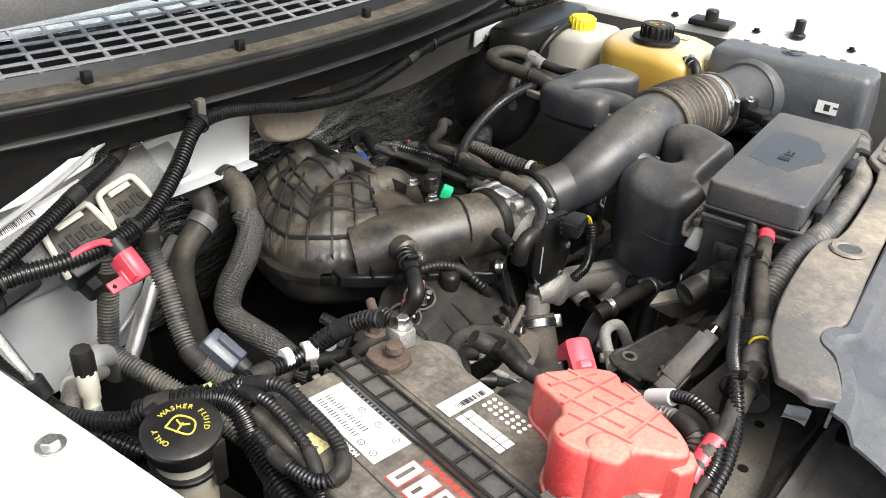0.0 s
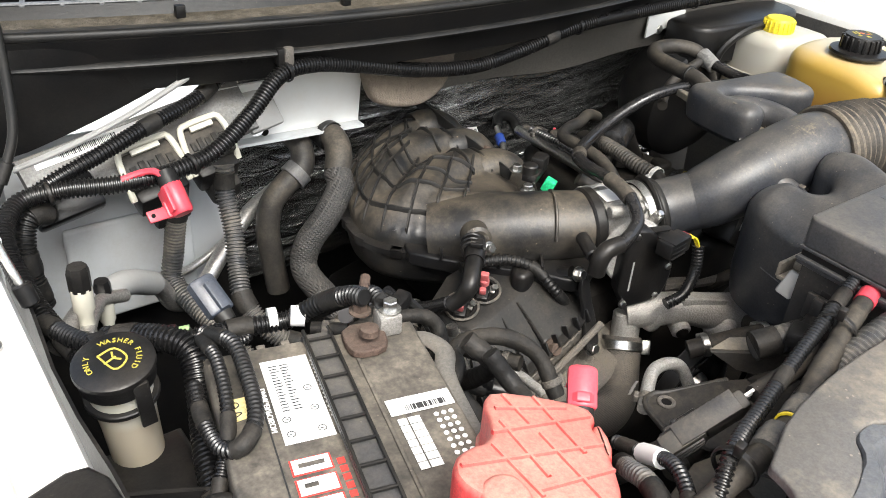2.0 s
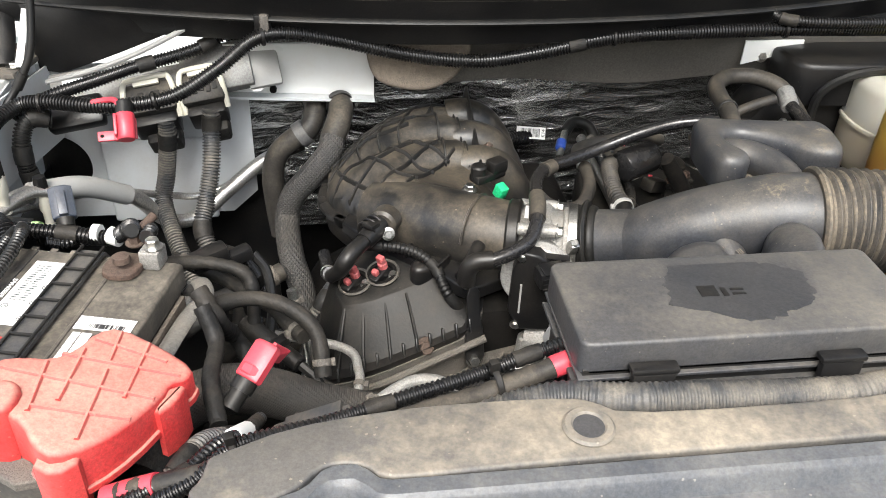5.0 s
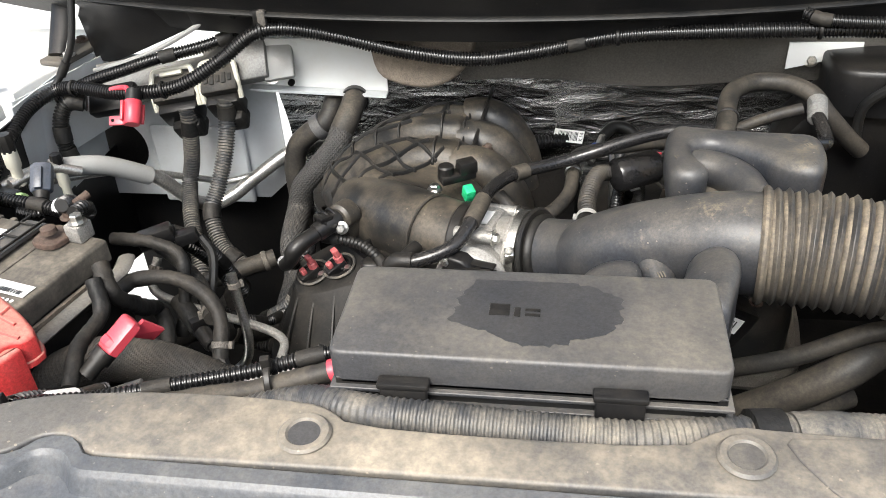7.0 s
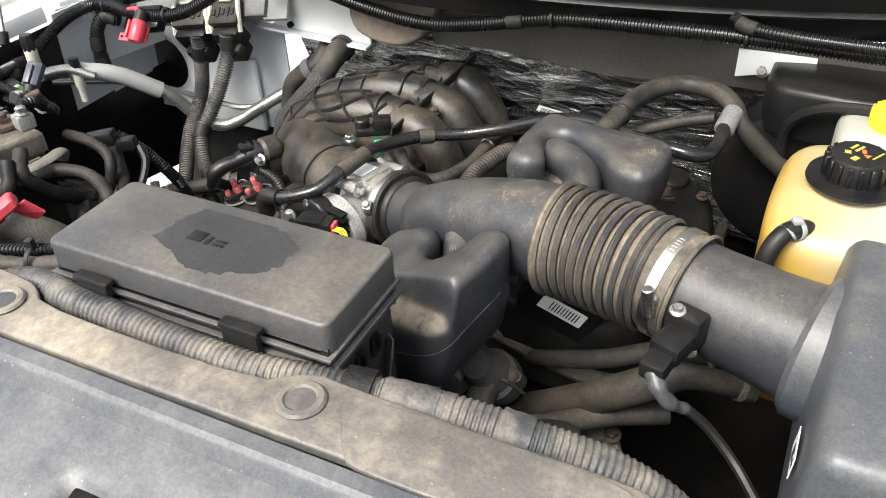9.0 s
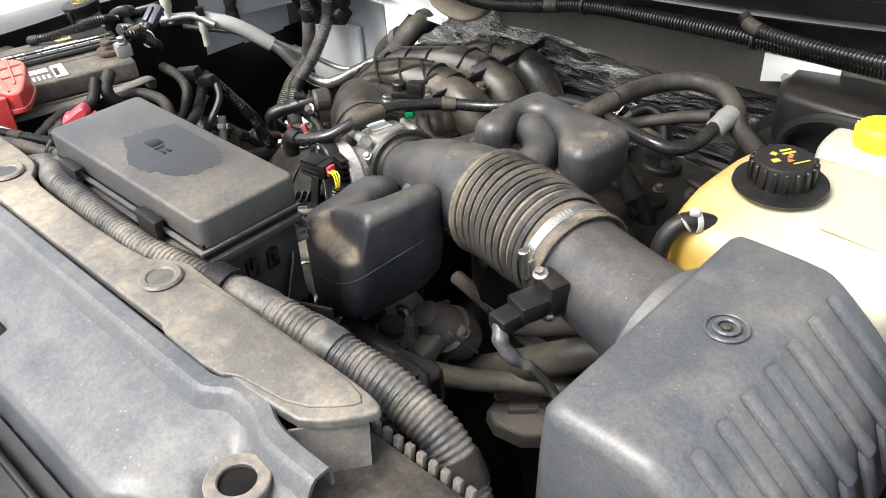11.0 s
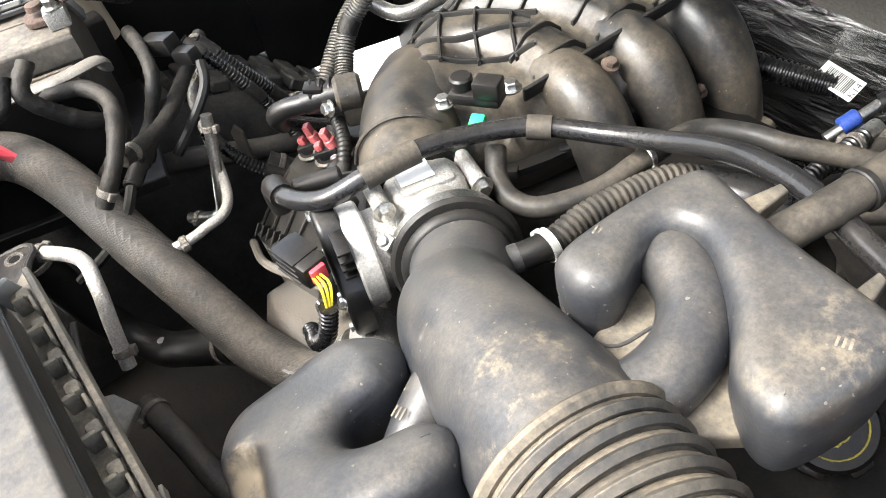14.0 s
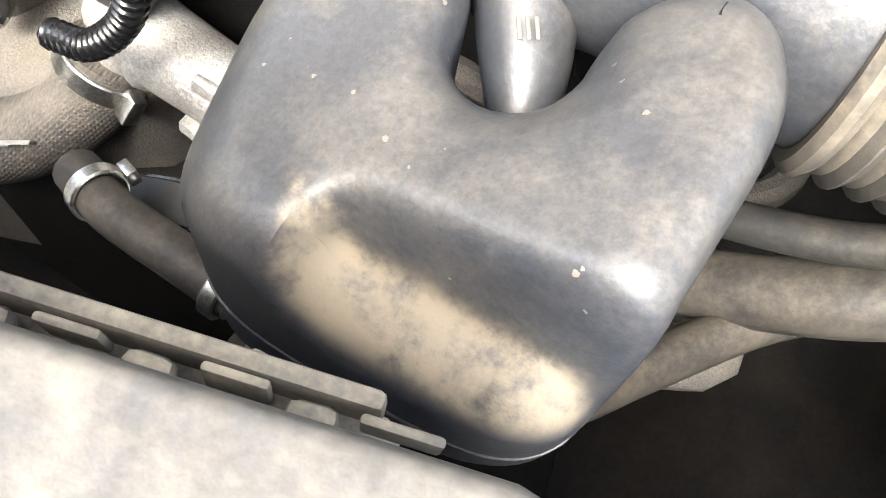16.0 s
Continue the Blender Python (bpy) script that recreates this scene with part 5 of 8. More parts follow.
part("flange", join(rod((1.184, 0.404, 0.812), (1.196, 0.398, 0.808), 0.036, 24, 0.003), box((0.014, 0.030, 0.100), at(1.190, 0.400, 0.808, 0, 0, 25), 0.007)), ALU, thermo)
part("web", box((0.080, 0.006, 0.030), at(1.085, 0.415, 0.855, 0, 14, -14), 0.002), ALU, thermo)
for dz in (-0.042, 0.042):
    bolt((1.190, 0.386, 0.808 + dz), (0.3, -1, 0.1), 0.008, thermo, 0.006)
uhose = thing("radiator_hose", "thick dusty upper radiator hose with woven texture and clamp", "hose")
part("hose", sweep([(0.978, 0.457, 0.820), (0.962, 0.438, 0.788), (0.925, 0.405, 0.772), (0.87, 0.378, 0.79), (0.825, 0.366, 0.815), (0.72, 0.335, 0.880), (0.661, 0.317, 0.926), (0.613, 0.293, 0.955), (0.57, 0.26, 0.955), (0.55, 0.20, 0.94)], 0.0265, 22, 0.008), WOVEN, uhose)
part("clamp", xf(join(ring(0.026, 0.029, 0.013), box((0.012, 0.01, 0.02), at(0.033, 0, 0.006), 0.002)), along((0.976, 0.4545, 0.815), (0.966, 0.443, 0.795))), STEEL, uhose, "spring steel hose clamp")
for k in range(3):
    part("print_mark", xf(box((0.010 + 0.004 * k, 0.0006, 0.004), at(0, 0, 0), 0), at(0.925 + 0.008 * k, 0.385 + 0.004 * k, 0.797, 60, 0, 20)), GREYP, uhose)
pul = thing("pulley", "dark drive belt pulley on the engine front", "pulley")
part("wheel", xf(lathe([(0.012, 0.006), (0.03, 0.010), (0.050, 0.006), (0.060, 0.0), (0.060, 0.03), (0.012, 0.03)], 32), along((1.056, 0.372, 0.760), (1.052, 0.432, 0.770))), GLOSS, pul)
part("hub", xf(lathe([(0.010, -0.006), (0.016, -0.004), (0.018, 0.006)], 16), along((1.056, 0.372, 0.760), (1.052, 0.432, 0.770))), STEEL, pul)
part("belt", xf(ring(0.060, 0.066, 0.024, 40), along((1.0557, 0.375, 0.7605), (1.052, 0.432, 0.770))), RUBBER, pul, "ribbed black drive belt")

# far valve cover, oil cap and dipstick
vc2 = thing("valve_cover", "grimy black valve cover with the oil filler", "valve cover")
part("cover", slab([(1.12, 0.52), (1.36, 0.50), (1.42, 0.62), (1.42, 0.95), (1.14, 0.95)], 0.74, 0.862, 0.02, 0, 2, top=lambda x, y: -0.12 * (x - 1.3)), VCOVER, vc2)
for x, y, a, w in ((1.262, 0.890, 25, 0.034), (1.300, 0.800, 10, 0.026), (1.335, 0.900, -15, 0.030), (1.250, 0.700, 30, 0.028), (1.385, 0.760, 5, 0.022)):
    part("raised_boss", xf(slab([(-w, -0.6 * w), (-0.4 * w, -w), (0.7 * w, -0.8 * w), (w, 0.1 * w), (0.4 * w, w), (-0.7 * w, 0.7 * w)], 0, 0.016, 0.006, 0, 2), at(x, y, 0.856 - 0.12 * (x - 1.3), 0, 7, a)), VCOVER, vc2)
for x, y in ((1.273, 0.885), (1.340, 0.843), (1.301, 0.818), (1.39, 0.86), (1.345, 0.56)):
    bolt((x, y, 0.872 - 0.12 * (x - 1.3)), (0.1, 0, 1), 0.006, vc2, 0.008, RUST)
part("bolt_hole", xf(join(ring(0.004, 0.011, 0.007), box((0.022, 0.018, 0.006), at(0, 0, 0.001), 0.003)), at(1.343, 0.842, 0.858, 0, 7, 20)), DUSTRUB, vc2)
part("edge_flange", sweep([(1.145, 0.532, 0.80), (1.355, 0.508, 0.78), (1.418, 0.624, 0.77), (1.420, 0.93, 0.77)], 0.011, 8, 0.012), GASKET, vc2, "grimy bare metal flange")
part("fuel_rail", sweep([(1.165, 0.58, 0.895), (1.17, 0.75, 0.90), (1.175, 0.93, 0.90)], 0.009, 12, 0.01), STEEL, vc2, "dull steel fuel rail")
for y in (0.72, 0.80, 0.88):
    part("injector", join(rod((1.175, y, 0.90), (1.205, y + 0.004, 0.872), 0.008, 12, 0.002), box((0.020, 0.016, 0.014), at(1.196, y - 0.010, 0.895, 0, 30, 0), 0.003)), BLACK, vc2)
for x, y in ((1.250, 0.900), (1.262, 0.790)):
    coil = part("coil", join(box((0.044, 0.026, 0.022), at(x, y, 0.884, 0, 20, 35), 0.005), box((0.020, 0.020, 0.018), at(x + 0.026, y - 0.018, 0.876, 0, 10, 35), 0.006)), DUSTRUB, vc2)
    part("coil_lock", box((0.010, 0.004, 0.004), at(x - 0.006, y + 0.006, 0.8975, 0, 20, 35), 0.001), REDNEW, coil)
    part("lead", sweep([(x - 0.018, y + 0.012, 0.892), (x - 0.034, y + 0.022, 0.900), (x - 0.050, y + 0.018, 0.893), (x - 0.062, y + 0.010, 0.885)], 0.003, 8, 0.005), TAPE, coil)
loom("wiring_loom", "dusty ribbed loom lying over the far valve cover", [(1.19, 0.70, 0.905), (1.205, 0.76, 0.905), (1.205, 0.84, 0.902), (1.19, 0.93, 0.90)], 0.0085, DUSTRUB)
brt = thing("breather_tube", "grey breather tube plugged into the valve cover", "hose")
part("tube", sweep([(1.255, 0.748, 0.955), (1.279, 0.753, 0.920), (1.300, 0.754, 0.888)], [0.0125, 0.0135, 0.0145], 16, 0.005), DUSTRUB, brt)
part("collar", sweep([(1.299, 0.754, 0.890), (1.320, 0.754, 0.858), (1.332, 0.753, 0.84)], [0.0165, 0.0150, 0.013], 16, 0.005), BLACK, brt)
part("lug", box((0.016, 0.012, 0.010), at(1.309, 0.738, 0.876, 0, 40, 0), 0.003), BLACK, brt)
oil = thing("oil_filler_cap", "black oil filler cap with yellow print", "filler cap")
om = along((1.327, 0.652, 0.868), (1.353, 0.630, 0.93))
part("cap", xf(lathe([(0.030, -0.02), (0.032, 0.0), (0.034, 0.004), (0.034, 0.016), (0.031, 0.019), (0.0, 0.0192)], 36), om), BLACK, oil)
for k in range(6):
    part("grip", xf(box((0.012, 0.020, 0.026), at(0.033 * math.cos(radians(60 * k)), 0.033 * math.sin(radians(60 * k)), -0.004, 0, 0, 60 * k), 0.004), om), BLACK, oil)
part("print_ring", xf(ring(0.0235, 0.0248, 0.0006), om @ at(0, 0, 0.0192)), YELLOW, oil)
ot = om @ at(0, 0, 0.0195, 0, 0, 60)
part("lettering", lettering("SAE 5W-20", 0.0085, ot @ at(0, 0.009, 0)), YELLOW, oil, "yellow lettering")
part("oil_can_symbol", xf(join(sweep([(-0.008, -0.004, 0), (-0.006, -0.011, 0), (0.006, -0.011, 0), (0.007, -0.004, 0), (-0.008, -0.004, 0)], 0.0008, 6, 0.003), sweep([(0.007, -0.006, 0), (0.015, -0.002, 0)], 0.0008, 6, 0.003), sweep([(-0.008, -0.004, 0), (-0.013, -0.002, 0), (-0.012, -0.008, 0), (-0.007, -0.008, 0)], 0.0008, 6, 0.003)), ot), YELLOW, oil)
dip = thing("dipstick", "yellow plastic dipstick handle beside the valve cover", "dipstick")
part("handle", sweep([(1.333, 0.768, 0.815), (1.339, 0.774, 0.822), (1.352, 0.786, 0.826), (1.372, 0.800, 0.830)], [0.004, 0.0085, 0.0075, 0.0065], 12, 0.004, flat=0.5), YELLOWP, dip)
part("tube", sweep([(1.334, 0.768, 0.818), (1.330, 0.764, 0.79), (1.325, 0.76, 0.72)], 0.005, 8, 0.01), DARK, dip)
# ---- air intake: duct, bellows, resonators, filter box ----
def caked(base, name, colour, line, soft, cover=1.0):
    """The duct's plastic with a crust of settled dust where x > x0 and y < c - slope * (x - x0), ragged at its edge."""
    m = base.copy()
    m.name = name
    n, l = m.node_tree.nodes, m.node_tree.links
    sock = n["Principled BSDF"].inputs["Base Color"]
    old = sock.links[0].from_socket
    geo = n.new("ShaderNodeNewGeometry")
    px, nz = n.new("ShaderNodeSeparateXYZ"), n.new("ShaderNodeSeparateXYZ")
    l.new(geo.outputs["Position"], px.inputs[0])
    l.new(geo.outputs["Normal"], nz.inputs[0])

    def op(kind, a, b):
        k = n.new("ShaderNodeMath")
        k.operation = kind
        for s, v in zip(k.inputs, (a, b)):
            if isinstance(v, (int, float)):
                s.default_value = v
            else:
                l.new(v, s)
        return k.outputs[0]

    def ramp(v, lo, hi):
        k = n.new("ShaderNodeMapRange")
        k.interpolation_type = "SMOOTHSTEP"
        k.inputs["From Min"].default_value, k.inputs["From Max"].default_value = lo, hi
        l.new(v, k.inputs["Value"])
        return k.outputs[0]

    t, u = n.new("ShaderNodeTexNoise"), n.new("ShaderNodeTexNoise")
    for q, sc in ((t, 120), (u, 38)):
        q.inputs["Scale"].default_value, q.inputs["Detail"].default_value, q.inputs["Roughness"].default_value = sc, 6, 0.7
        l.new(geo.outputs["Position"], q.inputs["Vector"])
    x0, slope, c = line
    wob = op("MULTIPLY", op("SUBTRACT", t.outputs[0], 0.5), soft * 1.6)
    e = op("ADD", op("SUBTRACT", op("SUBTRACT", c, op("MULTIPLY", op("SUBTRACT", px.outputs[0], x0), slope)), px.outputs[1]), wob)
    f = op("MULTIPLY", ramp(e, -soft * 0.3, soft * 0.5), ramp(op("ADD", px.outputs[0], wob), x0 - soft * 0.5, x0 + soft * 0.7))
    f = op("MULTIPLY", f, ramp(nz.outputs[2], 0.25, 0.75))
    f = op("MULTIPLY", f, ramp(op("ADD", op("MULTIPLY", t.outputs[0], 0.45), op("MULTIPLY", u.outputs[0], 0.55)), 0.62 - 0.32 * cover, 0.70 - 0.15 * cover))
    k = n.new("ShaderNodeMix")
    k.data_type = "RGBA"
    l.new(f, k.inputs["Factor"])
    l.new(old, k.inputs[6])
    k.inputs[7].default_value = (*colour, 1)
    l.new(k.outputs[2], sock)
    r = n["Principled BSDF"].inputs["Roughness"]
    if r.links:
        l.new(op("ADD", r.links[0].from_socket, op("MULTIPLY", f, 0.25)), r)
    return m


intake = thing("air_intake_duct", "black moulded intake duct with bellows and resonators", "air duct")
part("boot", sweep([(1.050, 0.531, 0.956), (1.064, 0.527, 0.958), (1.080, 0.520, 0.962)], [0.047, 0.050, 0.046], 36, 0.003, folds=(0.011, 0.004)), RUBBER, intake, "black rubber boot")
part("boot_rim", xf(ring(0.042, 0.055, 0.007, 40, 0.003), along((1.064, 0.527, 0.958), (1.080, 0.520, 0.962))), RUBBER, intake, "black rubber rim")
part("neck", sweep([(1.076, 0.522, 0.961), (1.095, 0.511, 0.968), (1.118, 0.495, 0.978), (1.140, 0.478, 0.990), (1.165, 0.462, 1.003)], [0.042, 0.041, 0.041, 0.0415, 0.042], 36, 0.005), DUCT, intake)
part("elbow", sweep([(1.108, 0.500, 0.974), (1.126, 0.488, 0.983), (1.148, 0.475, 0.997), (1.175, 0.466, 1.010), (1.205, 0.459, 1.021), (1.240, 0.451, 1.031), (1.275, 0.443, 1.038), (1.312, 0.434, 1.040)], [0.0365, 0.0432, 0.0465, 0.0488, 0.0500, 0.0520, 0.0545, 0.056], 44, 0.003), caked(DUCT, "caked_elbow_plastic", (0.165, 0.140, 0.102), (1.175, 0.0, 1.0), 0.090, 0.30), intake)
AX = [(1.308, 0.434, 1.040), (1.345, 0.428, 1.042), (1.385, 0.418, 1.043), (1.415, 0.410, 1.043)]
part("collar", xf(ring(0.053, 0.0635, 0.009, 48, 0.003), along((1.302, 0.4355, 1.040), AX[1])), BELLOWS, intake)
part("bellows", sweep(AX, 0.0590, 48, 0.004, folds=(0.0118, 0.006)), BELLOWS, intake)
line, run = spline(AX, 0.0005)
for k in range(10):
    i = min(len(line) - 4, int((0.0060 + 0.0118 * k) / 0.0005))
    rr_ = 0.0624 if k < 7 else 0.0606
    part("bellows_ridge", xf(ring(0.0540, rr_, 0.0066 if k % 3 else 0.0072, 48, 0.0032), along(tuple(line[i]), tuple(line[i + 3]))), RIDGE, intake, "scuffed dark ridge")
part("cuff", sweep([(1.413, 0.4105, 1.043), (1.430, 0.4055, 1.043), (1.450, 0.399, 1.042)], [0.052, 0.056, 0.056], 40, 0.005), BELLOWS, intake)
cm = along((1.430, 0.4055, 1.043), (1.450, 0.399, 1.042))
hc = part("hose_clamp", xf(ring(0.0562, 0.0578, 0.012, 48, 0.0004), cm), STEEL, intake, "shiny steel worm-drive clamp")
for k in range(12):
    t = radians(95 + 4 * k)
    part("clamp_slot", xf(box((0.001, 0.0012, 0.006), at(0.0577, 0, 0.006), 0), cm @ Matrix.Rotation(t, 4, "Z")), GREYP, hc)
part("clamp_screw", join(rod((1.421, 0.345, 1.075), (1.425, 0.345, 1.045), 0.006, 10, 0.001), box((0.014, 0.010, 0.016), at(1.424, 0.348, 1.058), 0.002)), STEEL, intake)
part("ring_bead", xf(ring(0.055, 0.060, 0.005, 40, 0.002), along((1.450, 0.399, 1.042), (1.47, 0.393, 1.041))), BELLOWS, intake)
part("sensor_tube", sweep([(1.450, 0.399, 1.042), (1.50, 0.385, 1.040), (1.55, 0.372, 1.038), (1.60, 0.362, 1.035)], [0.052, 0.053, 0.056, 0.064], 36, 0.008), DUCT, intake)
c2 = xf(ring(0.0480, 0.0502, 0.011, 40, 0.0004), along((1.042, 0.5335, 0.955), (1.056, 0.5295, 0.956)))
part("hose_clamp", c2, STEEL, intake, "shiny steel worm-drive clamp")
part("clamp_screw", join(box((0.012, 0.014, 0.020), at(1.034, 0.487, 0.978, 25, 0, 10), 0.003), rod((1.034, 0.480, 0.990), (1.034, 0.494, 0.962), 0.005, 10, 0.001)), STEEL, intake)


# front resonator: a U-shaped chamber
FR = [(1.108, 0.318), (1.107, 0.345), (1.11, 0.375), (1.116, 0.4), (1.13, 0.42), (1.15, 0.426), (1.17, 0.418), (1.18, 0.402), (1.182, 0.386), (1.181, 0.367), (1.192, 0.356), (1.209, 0.354), (1.219, 0.364), (1.223, 0.38), (1.228, 0.392), (1.2434, 0.401), (1.2572, 0.4), (1.269, 0.388), (1.273, 0.368), (1.27, 0.345), (1.262, 0.32), (1.2549, 0.298), (1.251, 0.279), (1.241, 0.268), (1.225, 0.265), (1.2, 0.271), (1.165, 0.281), (1.135, 0.292), (1.117, 0.304)]


def fr_top(x, y):
    """The chamber's upper skin: a plane rising to the driver's side, with a recess cut out of its front."""
    rear = 1 / (1 + math.exp(-(y - 0.370) * 110))
    d = (0.42 - 0.10 * rear) * (x - 1.212) - 0.012 * rear * max(0.0, (y - 0.395) / 0.03)
    edge = 0.3135 - 0.30 * (x - 1.162) - y
    step = 1 / (1 + math.exp(-edge * 420)) / (1 + math.exp(-(x - 1.158 - 0.5 * (y - 0.30)) * 320))
    dip = 0.006 * math.exp(-((x - 1.199) / 0.018) ** 2) / (1 + math.exp(-(y - 0.335) * 160))
    floor = -0.036 + 0.20 * (x - 1.212)
    return d + (floor - d) * step - dip


def grid_cap(P, z0, z1, r, top, cell=0.006, rounds=2, low=0.012, tilt=0.0):
    """A moulded chamber: side wall, rounded rim and a fine upper skin that follows top(x, y)."""
    P = smooth_poly(ccw(P), rounds)
    k = len(P)
    V, F = [], []
    for d, z in ((low, z0), (low * 0.25, z0 + low * 0.7), (0, z0 + low * 2.2)):
        V += [(x, y, z + tilt * (x - P[:, 0].mean())) for x, y in inset(P, d)]
    ang = np.linspace(0, math.pi / 2, 6)
    for a in ang:
        Q = inset(P, r * (1 - math.cos(a)))
        V += [(x, y, z1 + top(x, y) - r + r * math.sin(a)) for x, y in Q]
    n = 3 + len(ang)
    for i in range(n - 1):
        for j in range(k):
            F.append((i * k + j, i * k + (j + 1) % k, (i + 1) * k + (j + 1) % k, (i + 1) * k + j))
    F.append(tuple(reversed(range(k))))
    inner = []
    for gx in np.arange(Q[:, 0].min(), Q[:, 0].max(), cell):
        for gy in np.arange(Q[:, 1].min(), Q[:, 1].max(), cell):
            a, b = Q, np.roll(Q, -1, 0)
            cross = ((a[:, 1] > gy) != (b[:, 1] > gy)) & (gx < (b[:, 0] - a[:, 0]) * (gy - a[:, 1]) / (b[:, 1] - a[:, 1] + 1e-12) + a[:, 0])
            if cross.sum() % 2 and np.hypot(Q[:, 0] - gx, Q[:, 1] - gy).min() > cell * 0.5:
                inner.append((gx, gy))
    pts = [Vector((x, y)) for x, y in Q] + [Vector(p) for p in inner]
    co, _, tri, _, _, _ = delaunay_2d_cdt(pts, [], [list(range(k))], 1, 1e-7)
    base = len(V)
    V += [(p.x, p.y, z1 + top(p.x, p.y)) for p in co]
    F += [tuple(base + i for i in f) for f in tri]
    me = bpy.data.meshes.new("tmp")
    me.from_pydata(V, [], F)
    bm = bmesh.new()
    bm.from_mesh(me)
    bpy.data.meshes.remove(me)
    bmesh.ops.remove_doubles(bm, verts=bm.verts[:], dist=0.0002)
    bm.verts.index_update()
    g = ([tuple(v.co) for v in bm.verts], [tuple(v.index for v in f.verts) for f in bm.faces])
    bm.free()
    return g


part("front_resonator", grid_cap(FR, 0.898, 1.056, 0.020, fr_top, 0.003, 2, 0.024, 0.62), caked(DUCT, "caked_duct_plastic", (0.215, 0.178, 0.125), (1.152, 0.30, 0.3150), 0.012), intake, "U-shaped dusty resonator chamber", 50)
FS = smooth_poly(ccw(FR), 2)
FS = inset(FS, 0.0002)
seam = [(x, y, 0.992 + 0.45 * (x - 1.24) + 0.12 * (y - 0.27)) for x, y in FS if y < 0.37 and not 1.17 < x < 1.225 or y < 0.30]
seam.sort(key=lambda p: math.atan2(p[1] - 0.40, p[0] - 1.195))
part("seam", sweep(seam[::3], 0.0009, 6, 0.005), DUCT, intake)
part("mould_mark", xf(join(*[box((0.0016, 0.008, 0.0008), at(0.0032 * k, 0, 0), 0.0003) for k in (-1, 0, 1)]), at(1.190, 0.407, 1.0255, -8, 0, 20)), TANDUST, intake)
part("mould_mark", xf(join(*[box((0.0016, 0.008, 0.0008), at(0.0032 * k, 0, 0), 0.0003) for k in (-1, 0, 1)]), at(1.278, 0.434, 1.0915, 0, -8, 10)), TANDUST, intake)
part("resonator_neck", sweep([(1.209, 0.354, 0.992), (1.208, 0.370, 0.998), (1.205, 0.388, 1.005), (1.200, 0.406, 1.011), (1.194, 0.428, 1.018)], [0.004, 0.010, 0.015, 0.018, 0.020], 24, 0.004), DUCT, intake)
part("mould_mark", xf(join(*[box((0.0014, 0.008, 0.0008), at(0.0030 * k, 0, 0), 0.0003) for k in (-1, 0, 1)]), at(1.2008, 0.390, 1.0288, 12, 0, 20)), TANDUST, intake)
part("neck_flange", sweep([(1.176, 0.436, 1.040), (1.190, 0.433, 1.050), (1.204, 0.428, 1.049), (1.225, 0.421, 1.036), (1.250, 0.414, 1.026), (1.272, 0.404, 1.018)], [0.004, 0.005, 0.0055, 0.007, 0.006, 0.005], 10, 0.004), TANDUST, intake, "flange caked with tan dust")
part("neck_web", thick(([(1.190, 0.433, 1.046), (1.225, 0.421, 1.034), (1.272, 0.404, 1.016), (1.268, 0.412, 0.985), (1.19, 0.44, 1.0)], [(0, 1, 2, 3, 4)]), 0.005), TANDUST, intake)
# rear resonator
RR = [(1.211, 0.510), (1.210, 0.55), (1.216, 0.608), (1.230, 0.626), (1.258, 0.617), (1.306, 0.604), (1.350, 0.597), (1.384, 0.590), (1.390, 0.56), (1.380, 0.508), (1.362, 0.500), (1.336, 0.513), (1.320, 0.536), (1.294, 0.559), (1.264, 0.578), (1.242, 0.570), (1.245, 0.544), (1.259, 0.517), (1.247, 0.498), (1.224, 0.499)]
part("rear_resonator", grid_cap(RR, 1.030, 1.094, 0.0155, lambda x, y: 0.05 * (x - 1.30), 0.003, 2, 0.014), caked(DUCT, "caked_chamber_plastic", (0.15, 0.128, 0.095), (1.335, 0.0, 0.66), 0.020, 0.5), intake, "U-shaped dusty resonator chamber", 35)
part("port", rod((1.106, 0.520, 0.975), (1.118, 0.552, 0.977), 0.012, 16, 0.002), DUCT, intake)
part("resonator_neck", sweep([(1.285, 0.455, 1.035), (1.302, 0.49, 1.052), (1.300, 0.525, 1.058), (1.280, 0.553, 1.060), (1.252, 0.566, 1.060), (1.235, 0.568, 1.055)], [0.028, 0.023, 0.022, 0.022, 0.021, 0.02], 20, 0.005), DUCT, intake)
part("seam", sweep([(1.214, 0.51, 1.045), (1.238, 0.497, 1.045), (1.264, 0.504, 1.045), (1.27, 0.53, 1.045)], 0.002, 6, 0.006), DUCT, intake)
for x, y, z in ((1.240, 0.592, 1.090), (1.224, 0.536, 1.0895), (1.367, 0.556, 1.097)):
    part("mould_mark", join(*[xf(box((0.0016, 0.007, 0.001), at(0.0032 * k, 0, 0), 0.0003), at(x, y, z, 0, -3, 20)) for k in (-1, 0, 1)]), TANDUST, intake)
part("side_tab", slab([(1.335, 0.595), (1.352, 0.598), (1.344, 0.640), (1.338, 0.642)], 1.050, 1.060, 0.002), TANDUST, intake, "tab caked with tan dust")
part("side_tab", slab([(1.240, 0.612), (1.262, 0.610), (1.262, 0.660), (1.254, 0.662)], 1.050, 1.060, 0.002), TANDUST, intake, "tab caked with tan dust")
part("caked_web", slab([(1.235, 0.575), (1.262, 0.585), (1.325, 0.55), (1.352, 0.512), (1.322, 0.478), (1.275, 0.485), (1.25, 0.50)], 1.034, 1.046, 0.004), TANDUST, intake, "web caked with tan dust")
